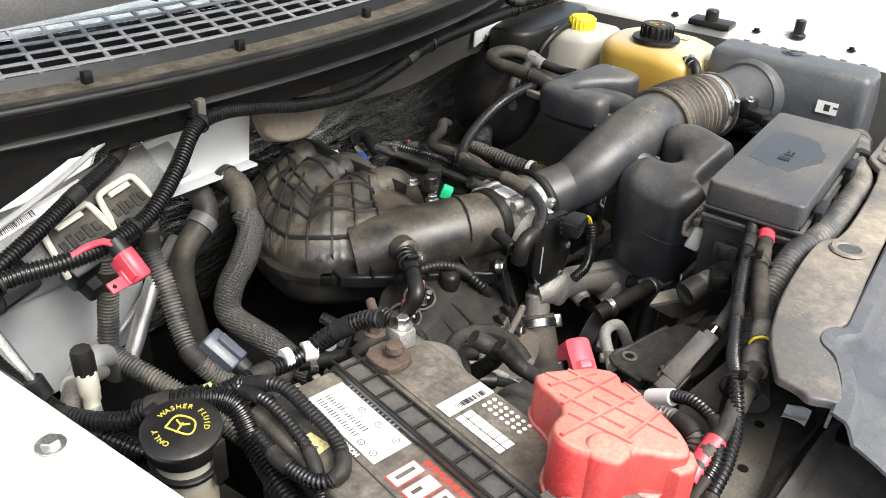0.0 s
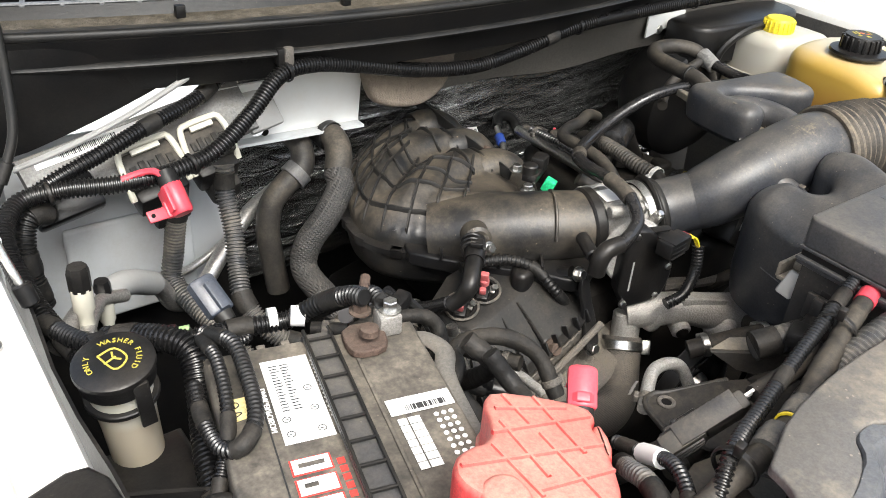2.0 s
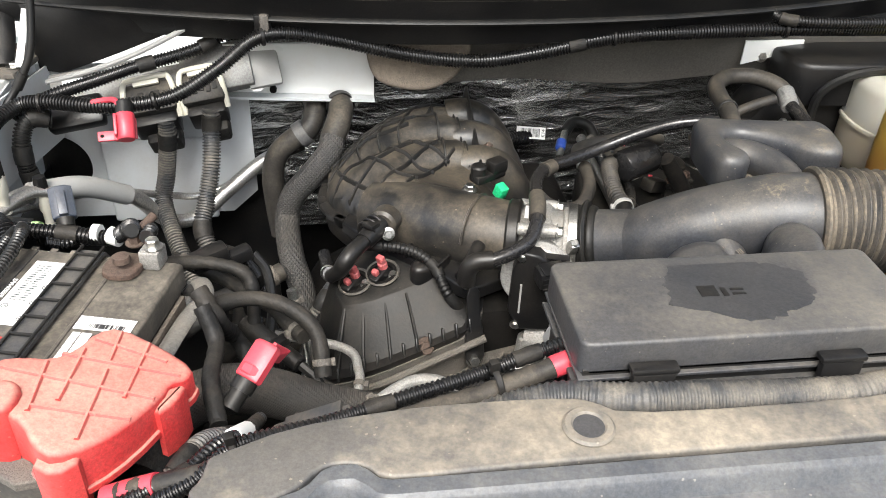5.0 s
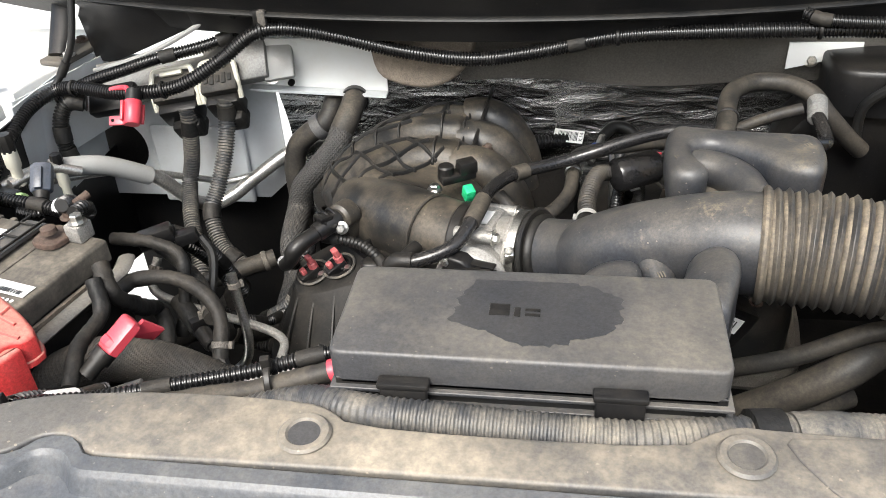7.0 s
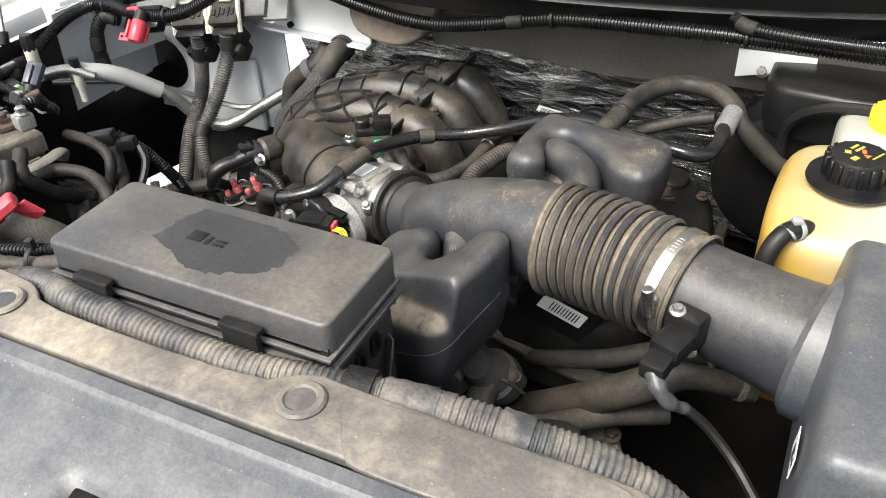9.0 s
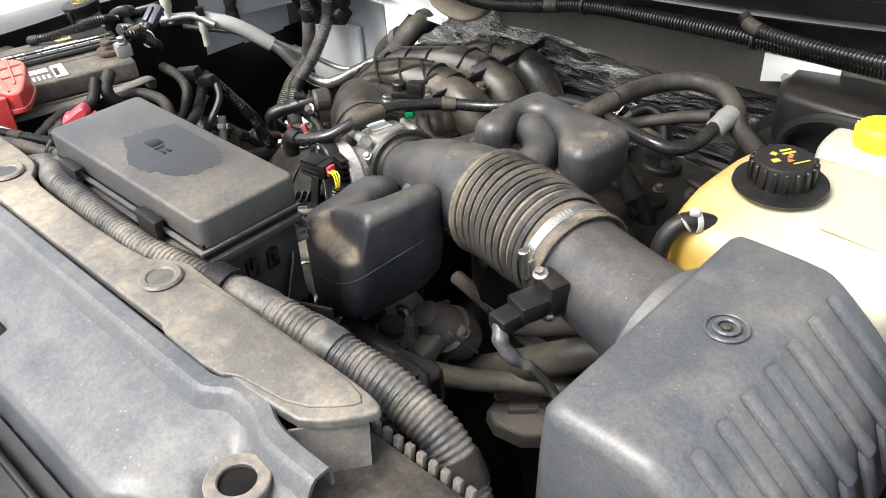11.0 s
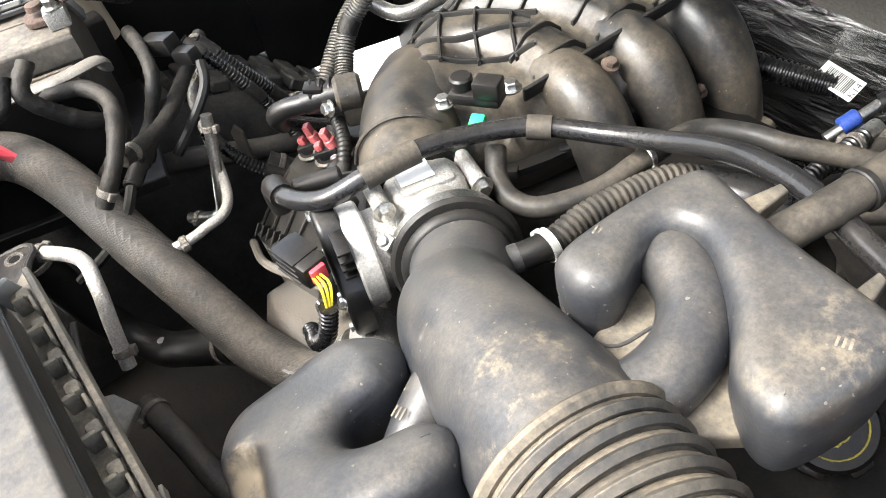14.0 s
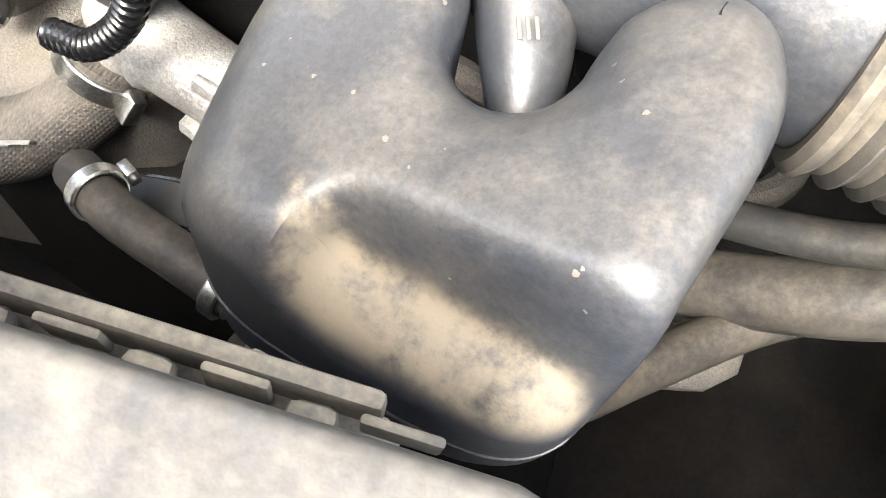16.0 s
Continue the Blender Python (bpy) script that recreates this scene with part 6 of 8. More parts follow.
part("mount_web", thick(([(1.18, 0.44, 1.015), (1.19, 0.475, 1.0), (1.235, 0.50, 1.05), (1.25, 0.46, 1.06)], [(0, 1, 2, 3)]), 0.004), DUCT, intake)

airbox = thing("air_filter_box", "large black plastic air filter box with a ribbed slope", "air filter box")
XZ = Matrix(((1, 0, 0, 0), (0, 0, -1, 0), (0, 1, 0, 0), (0, 0, 0, 1)))
AB = [(1.566, 0.93), (1.574, 1.095), (1.584, 1.112), (1.60, 1.113), (1.66, 1.112), (1.676, 1.107), (1.70, 1.088), (1.735, 1.055), (1.752, 1.03), (1.772, 0.93)]
part("lid", xf(slab(AB, -0.454, -0.166, 0.016, 0.016, 1, n=4), XZ), AIRBOX, airbox, "", 50)
part("base", slab([(1.585, 0.44), (1.585, 0.18), (1.67, 0.18), (1.77, 0.19), (1.77, 0.40), (1.70, 0.44)], 0.72, 0.94, 0.01, 0, 1), BLACK, airbox)
for k in range(7):
    y0 = 0.418 - 0.036 * k
    part("rib", join(box((0.105, 0.014, 0.008), at(1.7195, y0, 1.0715, 0, 42.5, 0), 0.0035), box((0.05, 0.014, 0.008), at(1.760, y0, 1.016, 0, 70, 0), 0.0035)), AIRBOX, airbox)
part("screw_recess", xf(join(ring(0.007, 0.011, 0.003), ring(0.015, 0.018, 0.0015)), at(1.640, 0.321, 1.1135)), AIRBOX, airbox)
part("screw", rod((1.640, 0.321, 1.112), (1.640, 0.321, 1.1165), 0.004, 12, 0.001), DUSTRUB, airbox)
lb = part("label", box((0.0008, 0.036, 0.022), at(1.5685, 0.225, 1.05, 0, 3, 0), 0), PAPER, airbox, "small white printed label")
part("label_print", box((0.0004, 0.010, 0.012), at(1.5679, 0.225, 1.05, 0, 3, 0), 0), INK, lb)
part("label_print", box((0.0004, 0.008, 0.004), at(1.5679, 0.211, 1.052, 0, 3, 0), 0), INK, lb)
part("throat", rod((1.562, 0.371, 1.037), (1.60, 0.362, 1.035), 0.068, 36, 0.006), AIRBOX, airbox)

maf = thing("air_flow_sensor", "black air flow sensor plugged into the intake tube", "sensor")
part("flange", box((0.034, 0.022, 0.034), at(1.462, 0.335, 1.052, 0, 0, -18), 0.004), BLACK, maf)
part("body", box((0.030, 0.034, 0.020), at(1.455, 0.312, 1.046, 0, 0, -18), 0.004), BLACK, maf)
bolt((1.452, 0.332, 1.069), (0, -0.3, 1), 0.005, maf)
bolt((1.470, 0.323, 1.034), (0, -1, 0.2), 0.004, maf)
part("connector", box((0.024, 0.030, 0.018), at(1.448, 0.288, 1.040, 0, 0, -10), 0.004), RUBBER, maf)
part("wire_sleeve", sweep([(1.447, 0.280, 1.038), (1.455, 0.270, 1.03), (1.466, 0.272, 1.015), (1.480, 0.285, 1.0)], [0.0085, 0.007, 0.0065, 0.006], 10, 0.003, wrap=0.0014), mat("silver_grey_tape", (0.055, 0.055, 0.057), 0.4, dust=0.6, bump=0.6, bscale=90), maf, "silver-grey tape wrap")
part("wire", sweep([(1.480, 0.285, 1.0), (1.50, 0.29, 0.98), (1.53, 0.28, 0.955), (1.56, 0.25, 0.94)], 0.005, 8, 0.01), RUBBER, maf)

degas = thing("coolant_reservoir", "yellowed translucent coolant reservoir with black cap", "coolant tank")
DG = [(1.498, 0.475), (1.497, 0.56), (1.503, 0.635), (1.54, 0.66), (1.62, 0.665), (1.715, 0.655), (1.73, 0.60), (1.725, 0.48), (1.69, 0.462), (1.60, 0.46), (1.53, 0.46)]
part("tank", grid_cap(DG, 0.86, 1.098, 0.024, lambda x, y: -0.012 * max(0, (x - 1.62) / 0.1) - 0.012 * max(0, (0.53 - y) / 0.06)), COOLANT, degas, "", 60)
part("rib", sweep([(1.60, 0.458, 1.08), (1.60, 0.455, 1.0), (1.60, 0.455, 0.88)], 0.008, 10, 0.01), COOLANT, degas)
part("neck", rod((1.571, 0.560, 1.085), (1.571, 0.560, 1.105), 0.030, 28), COOLANT, degas)
dcap = part("cap", xf(lathe([(0.044, 0.0), (0.046, 0.003), (0.045, 0.007), (0.030, 0.009), (0.029, 0.028), (0.027, 0.032), (0.0, 0.0325)], 48), at(1.571, 0.560, 1.102)), BLACK, degas, "ribbed black screw cap")
for k in range(18):
    t = 2 * math.pi * k / 18
    part("cap_rib", box((0.006, 0.005, 0.022), at(1.571 + 0.0295 * math.cos(t), 0.560 + 0.0295 * math.sin(t), 1.121, 0, 0, math.degrees(t)), 0.001, 1), BLACK, dcap)
dm = at(1.571, 0.560, 1.1346, 0, 0, 60)
part("cap_print", xf(join(box((0.012, 0.003, 0.0004), at(0.008, 0.012, 0), 0), box((0.014, 0.003, 0.0004), at(0.008, 0.006, 0), 0), box((0.006, 0.006, 0.0004), at(-0.006, 0.010, 0, 0, 0, 30), 0), box((0.008, 0.006, 0.0004), at(-0.012, -0.002, 0), 0), box((0.018, 0.002, 0.0004), at(0.008, -0.014, 0), 0)), dm), YELLOW, dcap, "yellow pictograms")
part("cap_print", xf(join(([(-0.004, -0.010, 0.0003), (0.004, -0.010, 0.0003), (0, -0.003, 0.0003)], [(0, 1, 2)]), box((0.008, 0.004, 0.0004), at(0.006, 0.0, 0, 0, 0, 40), 0)), dm), ORANGE, dcap, "orange warning triangle")
part("label", box((0.06, 0.045, 0.0006), at(1.655, 0.545, 1.0945, 0, 8, 8), 0), STICKER, degas, "worn printed label")
hosed = thing("coolant_hose", "thin black hose clipped to the coolant reservoir", "hose")
part("hose", sweep([(1.549, 0.500, 1.070), (1.536, 0.480, 1.086), (1.521, 0.461, 1.088), (1.511, 0.448, 1.068), (1.510, 0.443, 1.03), (1.512, 0.440, 0.96)], 0.0095, 14, 0.005), RUBBER, hosed)
part("clip", join(xf(ring(0.0095, 0.0115, 0.006), along((1.533, 0.476, 1.0875), (1.524, 0.465, 1.0885))), xf(ring(0.0095, 0.0108, 0.003), along((1.524, 0.465, 1.0885), (1.516, 0.454, 1.080))), box((0.010, 0.010, 0.006), at(1.530, 0.470, 1.100, 0, 0, 30), 0.002)), GREYP, hosed, "pale spring clip")

brakeres = thing("fluid_reservoir", "milky white fluid reservoir with yellow cap", "reservoir")
part("tank", grid_cap([(1.545, 0.70), (1.545, 0.79), (1.58, 0.81), (1.70, 0.81), (1.73, 0.78), (1.73, 0.70), (1.70, 0.68), (1.58, 0.68)], 0.93, 1.085, 0.02, lambda x, y: -0.01 * max(0, (x - 1.64) / 0.06)), WASHTANK, brakeres, "", 60)
part("mid_seam", slab([(1.541, 0.70), (1.541, 0.79), (1.58, 0.814), (1.70, 0.814), (1.734, 0.78), (1.734, 0.70), (1.70, 0.676), (1.58, 0.676)], 1.008, 1.014, 0.002, 0, 2), WASHTANK, brakeres)
yc = part("cap", xf(lathe([(0.026, 0.0), (0.027, 0.003), (0.026, 0.022), (0.023, 0.026), (0.0, 0.0265)], 36), at(1.605, 0.735, 1.083)), YELLOWP, brakeres, "yellow ribbed cap")
for k in range(20):
    t = 2 * math.pi * k / 20
    part("cap_rib", box((0.003, 0.003, 0.02), at(1.605 + 0.0268 * math.cos(t), 0.735 + 0.0268 * math.sin(t), 1.096, 0, 0, math.degrees(t)), 0.001, 1), YELLOWP, yc)
booster = thing("brake_booster", "large black round brake booster by the firewall", "brake booster")
bolt((1.46, 0.80, 0.99), (0, -1, 0), 0.007, booster, 0.012)
bolt((1.585, 0.80, 0.99), (0, -1, 0), 0.007, booster, 0.012)
part("drum", xf(lathe([(0.05, 0), (0.10, 0.005), (0.118, 0.02), (0.124, 0.05), (0.124, 0.06), (0.118, 0.09), (0.10, 0.12)], 48), along((1.52, 0.80, 0.93), (1.52, 0.92, 0.945))), BLACK, booster)
wbox = thing("wiper_motor_cover", "black plastic cover box at the cowl's corner", "cover")
part("box", slab([(1.452, 0.80), (1.49, 0.775), (1.72, 0.775), (1.76, 0.80), (1.76, 0.88), (1.452, 0.885)], 1.025, 1.092, 0.010, 0, 1), BLACK, wbox)
part("seal", sweep([(1.49, 0.77, 0.99), (1.49, 0.765, 1.05), (1.53, 0.755, 1.085), (1.60, 0.755, 1.09), (1.68, 0.76, 1.075)], 0.007, 8, 0.01), RUBBER, wbox)

# ---- fuse box, control module, wiring ----
fbox = thing("fuse_box", "black plastic fuse box with a dusty latched lid", "fuse box")
FBASE = mat("dusty_box_plastic", (0.016, 0.016, 0.017), 0.42, dust=0.7, dscale=18, speck=0.5, dustcol=(0.13, 0.112, 0.086), film=0.1)
part("base", slab([(0.934, 0.126), (1.216, 0.126), (1.216, 0.228), (0.934, 0.228)], 0.985, 1.105, 0.004, 0.004, 0), FBASE, fbox)
part("end_clip", join(box((0.006, 0.030, 0.030), at(0.931, 0.196, 1.048), 0.002), box((0.010, 0.012, 0.020), at(0.929, 0.196, 1.052), 0.002), box((0.008, 0.008, 0.014), at(0.930, 0.172, 1.045), 0.002)), FBASE, fbox)
part("corner_tab", box((0.006, 0.018, 0.030), at(0.940, 0.236, 1.052, 18, 6, 20), 0.003), GREYP, fbox, "pale torn tab at the corner")
part("lid_skirt", slab([(0.930, 0.121), (1.222, 0.121), (1.222, 0.231), (0.930, 0.231)], 1.085, 1.114, 0.002, 0.002, 0), BLACK, fbox)
for z, d in ((1.1045, 0.0025), (1.0925, 0.0035), (1.0865, 0.0)):
    part("skirt_ridge", slab([(0.928 - d, 0.119 - d), (1.224 + d, 0.119 - d), (1.224 + d, 0.233), (0.928 - d, 0.233)], z, z + 0.0035, 0.001, 0.001), DUSTY, fbox)


def inset_corners(x0, x1, y0, y1, r):
    """A rectangle in plan with rounded corners."""
    P = []
    for cx, cy, a0 in ((x1 - r, y1 - r, 0), (x0 + r, y1 - r, 90), (x0 + r, y0 + r, 180), (x1 - r, y0 + r, 270)):
        P += [(cx + r * math.cos(radians(a0 + 30 * k)), cy + r * math.sin(radians(a0 + 30 * k))) for k in range(4)]
    return P


lid = part("lid", slab(inset_corners(0.926, 1.224, 0.121, 0.234, 0.009), 1.110, 1.140, 0.0035, 0, 0), DUSTY, fbox, "dusty flat lid")


def stain():
    """An irregular blot where liquid has washed the dust off the lid."""
    P = []
    for k in range(90):
        t = 2 * math.pi * k / 90
        r = 1 + 0.16 * noise.noise((3 * math.cos(t), 3 * math.sin(t), 1.7)) + 0.09 * noise.noise((9 * math.cos(t), 9 * math.sin(t), 4.2)) + 0.05 * noise.noise((22 * math.cos(t), 22 * math.sin(t), 2.2))
        P.append((1.080 + 0.066 * r * math.cos(t), 0.186 + 0.044 * r * math.sin(t)))
    P = [(x, min(y, 0.2190)) for x, y in P]
    return slab(P, 1.1396, 1.1403, 0)


part("washed_patch", stain(), mat("washed_plastic", (0.028, 0.029, 0.032), 0.3, dust=0.1), lid, "dark washed patch")
part("embossed_mark", join(box((0.016, 0.014, 0.0012), at(1.052, 0.180, 1.1405), 0.0003), box((0.012, 0.003, 0.001), at(1.078, 0.181, 1.1405), 0.0002), box((0.012, 0.003, 0.001), at(1.078, 0.175, 1.1405), 0.0002), box((0.005, 0.011, 0.001), at(1.066, 0.178, 1.1405), 0.0002)), BLACK, lid)
for x in (0.985, 1.145):
    part("latch", join(box((0.036, 0.008, 0.050), at(x, 0.1115, 1.092), 0.002), box((0.040, 0.012, 0.006), at(x, 0.1130, 1.119), 0.002), box((0.026, 0.006, 0.012), at(x, 0.108, 1.074), 0.002)), BLACK, fbox)
for x in (1.035, 1.09):
    part("clip_socket", join(box((0.030, 0.012, 0.006), at(x, 0.118, 1.082), 0.001), box((0.018, 0.010, 0.008), at(x, 0.114, 1.078), 0.001)), BLACK, fbox)
for y in (0.145, 0.170, 0.195):
    part("side_latch", join(box((0.008, 0.014, 0.022), at(1.216, y, 1.058), 0.002), box((0.012, 0.007, 0.012), at(1.219, y, 1.064), 0.001)), BLACK, fbox)
    part("side_latch", join(box((0.008, 0.012, 0.022), at(0.937, y, 1.058), 0.002)), BLACK, fbox)
wires = ((0.70, 0.05, 0.05), (0.75, 0.75, 0.75), (0.06, 0.25, 0.08), (0.7, 0.5, 0.05), (0.04, 0.04, 0.04), (0.65, 0.2, 0.3))
for k, c in enumerate(wires):
    part("wire", sweep([(1.205, 0.138 + 0.006 * k, 1.02), (1.222, 0.138 + 0.006 * k, 1.016), (1.232, 0.135 + 0.005 * k, 1.0), (1.236, 0.13 + 0.004 * k, 0.97)], 0.0016, 6, 0.006), mat("wire_insulation", c, 0.4, var=0.05), fbox, "coloured wire")
part("torn_tape", thick(sheet(8, 5, lambda u, v: (1.215 + 0.05 * u, 0.12 + 0.03 * v, 1.0 - 0.012 * u + 0.008 * math.sin(6 * v + 4 * u))), 0.002), TAPE, fbox, "torn cloth tape")
part("side_flap", thick(sheet(4, 6, lambda u, v: (1.226 - 0.016 * u, 0.214 + 0.012 * u - 0.02 * v, 1.05 - 0.06 * v)), 0.002), DLOOM, fbox)
part("rear_rail", join(box((0.254, 0.005, 0.018), at(1.068, 0.254, 1.060), 0.002), box((0.254, 0.020, 0.005), at(1.068, 0.244, 1.052), 0.001)), RAILDUST, fbox, "rail caked with tan dust")
for k in range(7):
    part("rail_clip", join(box((0.012, 0.010, 0.010), at(0.965 + 0.036 * k, 0.245, 1.062 + 0.003 * rng.random(), 0, 0, 8 * rng.random() - 4), 0.003), box((0.004, 0.009, 0.016), at(0.971 + 0.036 * k, 0.241, 1.062), 0.0015)), RAILDUST, fbox)
    part("rail_fin", box((0.013 + 0.006 * rng.random(), 0.0025, 0.012), at(0.984 + 0.036 * k, 0.249, 1.066, 12 * rng.random() - 6, 0, 0), 0.001), RAILDUST, fbox)
part("corner_tip", join(box((0.040, 0.014, 0.005), at(1.180, 0.250, 1.046, 0, 3, -10), 0.0015), box((0.036, 0.003, 0.010), at(1.179, 0.256, 1.048, 0, 3, -10), 0.001)), RAILDUST, fbox, "pale dusty corner of the rail")
part("pedestal", slab([(0.96, 0.14), (1.19, 0.14), (1.19, 0.20), (0.96, 0.20)], 0.80, 0.99, 0.01), DARK, fbox)

pcm = thing("engine_control_module", "dusty grey metal control module with white-levered plugs", "control module")
EM = Matrix.Translation((0.485, 0.862, 1.052)) @ Matrix.Rotation(radians(-9), 4, "Y") @ Euler((radians(52), 0, radians(4))).to_matrix().to_4x4()
part("case", xf(slab([(-0.148, -0.035), (0.142, -0.035), (0.142, 0.035), (-0.148, 0.035)], -0.012, 0.010, 0.003, 0, 0), EM), mat("dusty_cast_case", (0.17, 0.17, 0.165), 0.55, 0.4, 0.2, dust=0.9), pcm)
part("bracket", xf(box((0.05, 0.06, 0.012), at(0.158, -0.01, -0.004), 0.004), EM), GREYP, pcm)
bolt((0.632, 0.862, 1.046), (0, -1, 0.6), 0.009, pcm)
pl = part("label", xf(box((0.17, 0.014, 0.0008), at(-0.045, 0.022, 0.0105), 0), EM), PAPER, pcm, "white barcode label")
for k in range(34):
    w = rng.choice((0.0007, 0.0012, 0.0018))
    part("bar", xf(box((w, 0.008, 0.0004), at(-0.10 + 0.0021 * k, 0.022, 0.0112), 0), EM), INK, pl)
for i, x in enumerate((-0.118, -0.010, 0.066)):
    w = (0.080, 0.074, 0.062)[i]
    cn = part("plug", xf(box((w, 0.046, 0.024), at(x, -0.030, 0.012, -8), 0.005), EM), BLACK if i == 0 else DUSTRUB, pcm)
    if i:
        part("plug_block", xf(box((w * 0.9, 0.030, 0.040), at(x, -0.062, -0.004, -20), 0.006), EM), BLACK, cn)
        part("plug_skirt", xf(box((w * 0.66, 0.034, 0.034), at(x + 0.004, -0.082, -0.020, -20), 0.006), EM), TAPE, cn)
        h = w / 2
        part("lever", xf(sweep([(x - h, -0.062, 0.010), (x - h, -0.030, 0.022), (x - h + 0.004, -0.006, 0.024), (x - h + 0.012, -0.001, 0.024), (x + h - 0.012, -0.001, 0.024), (x + h - 0.004, -0.006, 0.024), (x + h, -0.030, 0.022), (x + h, -0.062, 0.010)], 0.0042, 8, 0.005), EM), CREAM, cn, "cream locking lever")
        part("lever_bar", xf(box((w * 0.5, 0.007, 0.006), at(x, -0.009, 0.026, -8), 0.001), EM), CREAM, cn)
        for k in range(5):
            part("plug_rib", xf(box((w * 0.11, 0.012 + 0.006 * (k % 2), 0.004), at(x + w * (-0.32 + 0.16 * k), -0.030, 0.0245, -8), 0.001), EM), TAPE, cn)

rplug = thing("spare_plug", "bright red plastic plug hanging from the wiring loom", "plug")
rm = along((0.466, 0.724, 1.064), (0.470, 0.690, 1.030))
part("body", xf(lathe([(0.0, 0.0), (0.0115, 0.0), (0.0125, 0.002), (0.0125, 0.034), (0.0105, 0.037), (0.0, 0.037)], 16), rm), REDNEW, rplug)
part("rib", xf(join(box((0.026, 0.004, 0.030), at(0, -0.0115, 0.018), 0.001), box((0.004, 0.026, 0.030), at(-0.0115, 0, 0.018), 0.001)), rm), REDNEW, rplug)
tab = part("tab", xf(join(box((0.030, 0.004, 0.014), at(-0.022, -0.006, 0.028), 0.0015), box((0.016, 0.010, 0.020), at(-0.008, -0.006, 0.026), 0.003)), rm), REDNEW, rplug)
part("tab_hole", xf(rod((-0.031, -0.0086, 0.028), (-0.031, -0.0034, 0.028), 0.0025, 10), rm), DARK, tab)
part("boot", xf(lathe([(0.011, -0.016), (0.012, 0.002)], 14), rm), RUBBER, rplug)
part("wire", sweep([(0.462, 0.722, 1.07), (0.455, 0.735, 1.078), (0.44, 0.745, 1.075), (0.42, 0.748, 1.07)], 0.004, 8, 0.006), REDNEW, rplug)


main = loom("wiring_loom", "thick ribbed black wiring loom clipped along the cowl", [(0.335, 0.50, 0.985), (0.31, 0.56, 1.0), (0.292, 0.64, 1.02), (0.290, 0.72, 1.045), (0.315, 0.768, 1.058), (0.36, 0.766, 1.064), (0.416, 0.752, 1.064), (0.47, 0.747, 1.066), (0.53, 0.755, 1.075), (0.589, 0.775, 1.105), (0.640, 0.796, 1.138), (0.69, 0.805, 1.142), (0.76, 0.812, 1.128), (0.86, 0.812, 1.105), (0.96, 0.808, 1.096), (1.05, 0.806, 1.108), (1.159, 0.806, 1.130), (1.29, 0.80, 1.139), (1.419, 0.794, 1.144), (1.60, 0.785, 1.146), (1.80, 0.78, 1.15)], 0.0108)
for c, d in (((0.648, 0.798, 1.141), (0.03, 0.008, 0.003)), ((1.159, 0.806, 1.130), (0.13, -0.006, 0.009)), ((1.419, 0.794, 1.144), (0.13, -0.008, 0.004)), ((0.50, 0.75, 1.069), (0.06, 0.01, 0.012)), ((0.345, 0.768, 1.062), (0.05, 0.0, 0.004))):
    part("cable_tie", xf(join(ring(0.0115, 0.0135, 0.005), box((0.007, 0.006, 0.006), at(0.0145, 0, 0.003), 0.001)), along(c, Vector(c) + Vector(d))), BLACK, main)
loom("wiring_loom", "ribbed black wiring loom climbing under the cowl", [(0.30, 0.79, 1.035), (0.36, 0.795, 1.062), (0.42, 0.808, 1.078), (0.47, 0.823, 1.090), (0.552, 0.852, 1.104), (0.60, 0.875, 1.125)], 0.010)
loom("wiring_loom", "thin ribbed black loom branching beside the main loom", [(1.40, 0.80, 1.165), (1.425, 0.785, 1.160), (1.50, 0.772, 1.160), (1.62, 0.765, 1.163), (1.8, 0.77, 1.165)], 0.0085)
loom("wiring_loom", "dusty taped loom dropping from the control module", [(0.566, 0.815, 1.025), (0.563, 0.812, 0.99), (0.560, 0.785, 0.945), (0.550, 0.755, 0.900), (0.545, 0.725, 0.870), (0.570, 0.69, 0.83), (0.62, 0.66, 0.81)], 0.0135, DLOOM)
loom("wiring_loom", "ribbed black loom dropping from the module's middle plug", [(0.500, 0.812, 1.01), (0.499, 0.812, 0.985), (0.488, 0.812, 0.92), (0.48, 0.80, 0.88), (0.50, 0.74, 0.85), (0.53, 0.68, 0.81), (0.56, 0.62, 0.76), (0.64, 0.58, 0.74), (0.74, 0.56, 0.745)], 0.0135, DLOOM)
loom("wiring_loom", "loose ribbed black loom curling from the module's side plug", [(0.35, 0.785, 1.03), (0.325, 0.775, 1.035), (0.312, 0.762, 1.01), (0.312, 0.755, 0.97), (0.318, 0.755, 0.93)], 0.0125, RUBBER, cat="wiring loom")

# harness crossing behind and beside the battery
loom("wiring_loom", "ribbed black loom running behind the battery", [(0.29, 0.62, 1.01), (0.315, 0.55, 1.02), (0.355, 0.505, 1.03), (0.40, 0.492, 1.03), (0.44, 0.487, 1.028), (0.484, 0.478, 1.026), (0.51, 0.462, 1.045), (0.525, 0.43, 1.070), (0.530, 0.41, 1.078)], 0.0095)
loom("wiring_loom", "second ribbed loom reaching the battery clamp", [(0.40, 0.505, 1.012), (0.45, 0.50, 1.012), (0.50, 0.486, 1.018), (0.53, 0.455, 1.045), (0.545, 0.425, 1.068), (0.545, 0.405, 1.072)], 0.008)
loom("wiring_loom", "thick ribbed loom dropping between battery and washer filler", [(0.33, 0.53, 1.03), (0.365, 0.49, 1.045), (0.384, 0.462, 1.04), (0.378, 0.43, 1.015), (0.362, 0.38, 1.0), (0.348, 0.32, 0.985), (0.335, 0.25, 0.97), (0.33, 0.18, 0.94)], 0.0125)
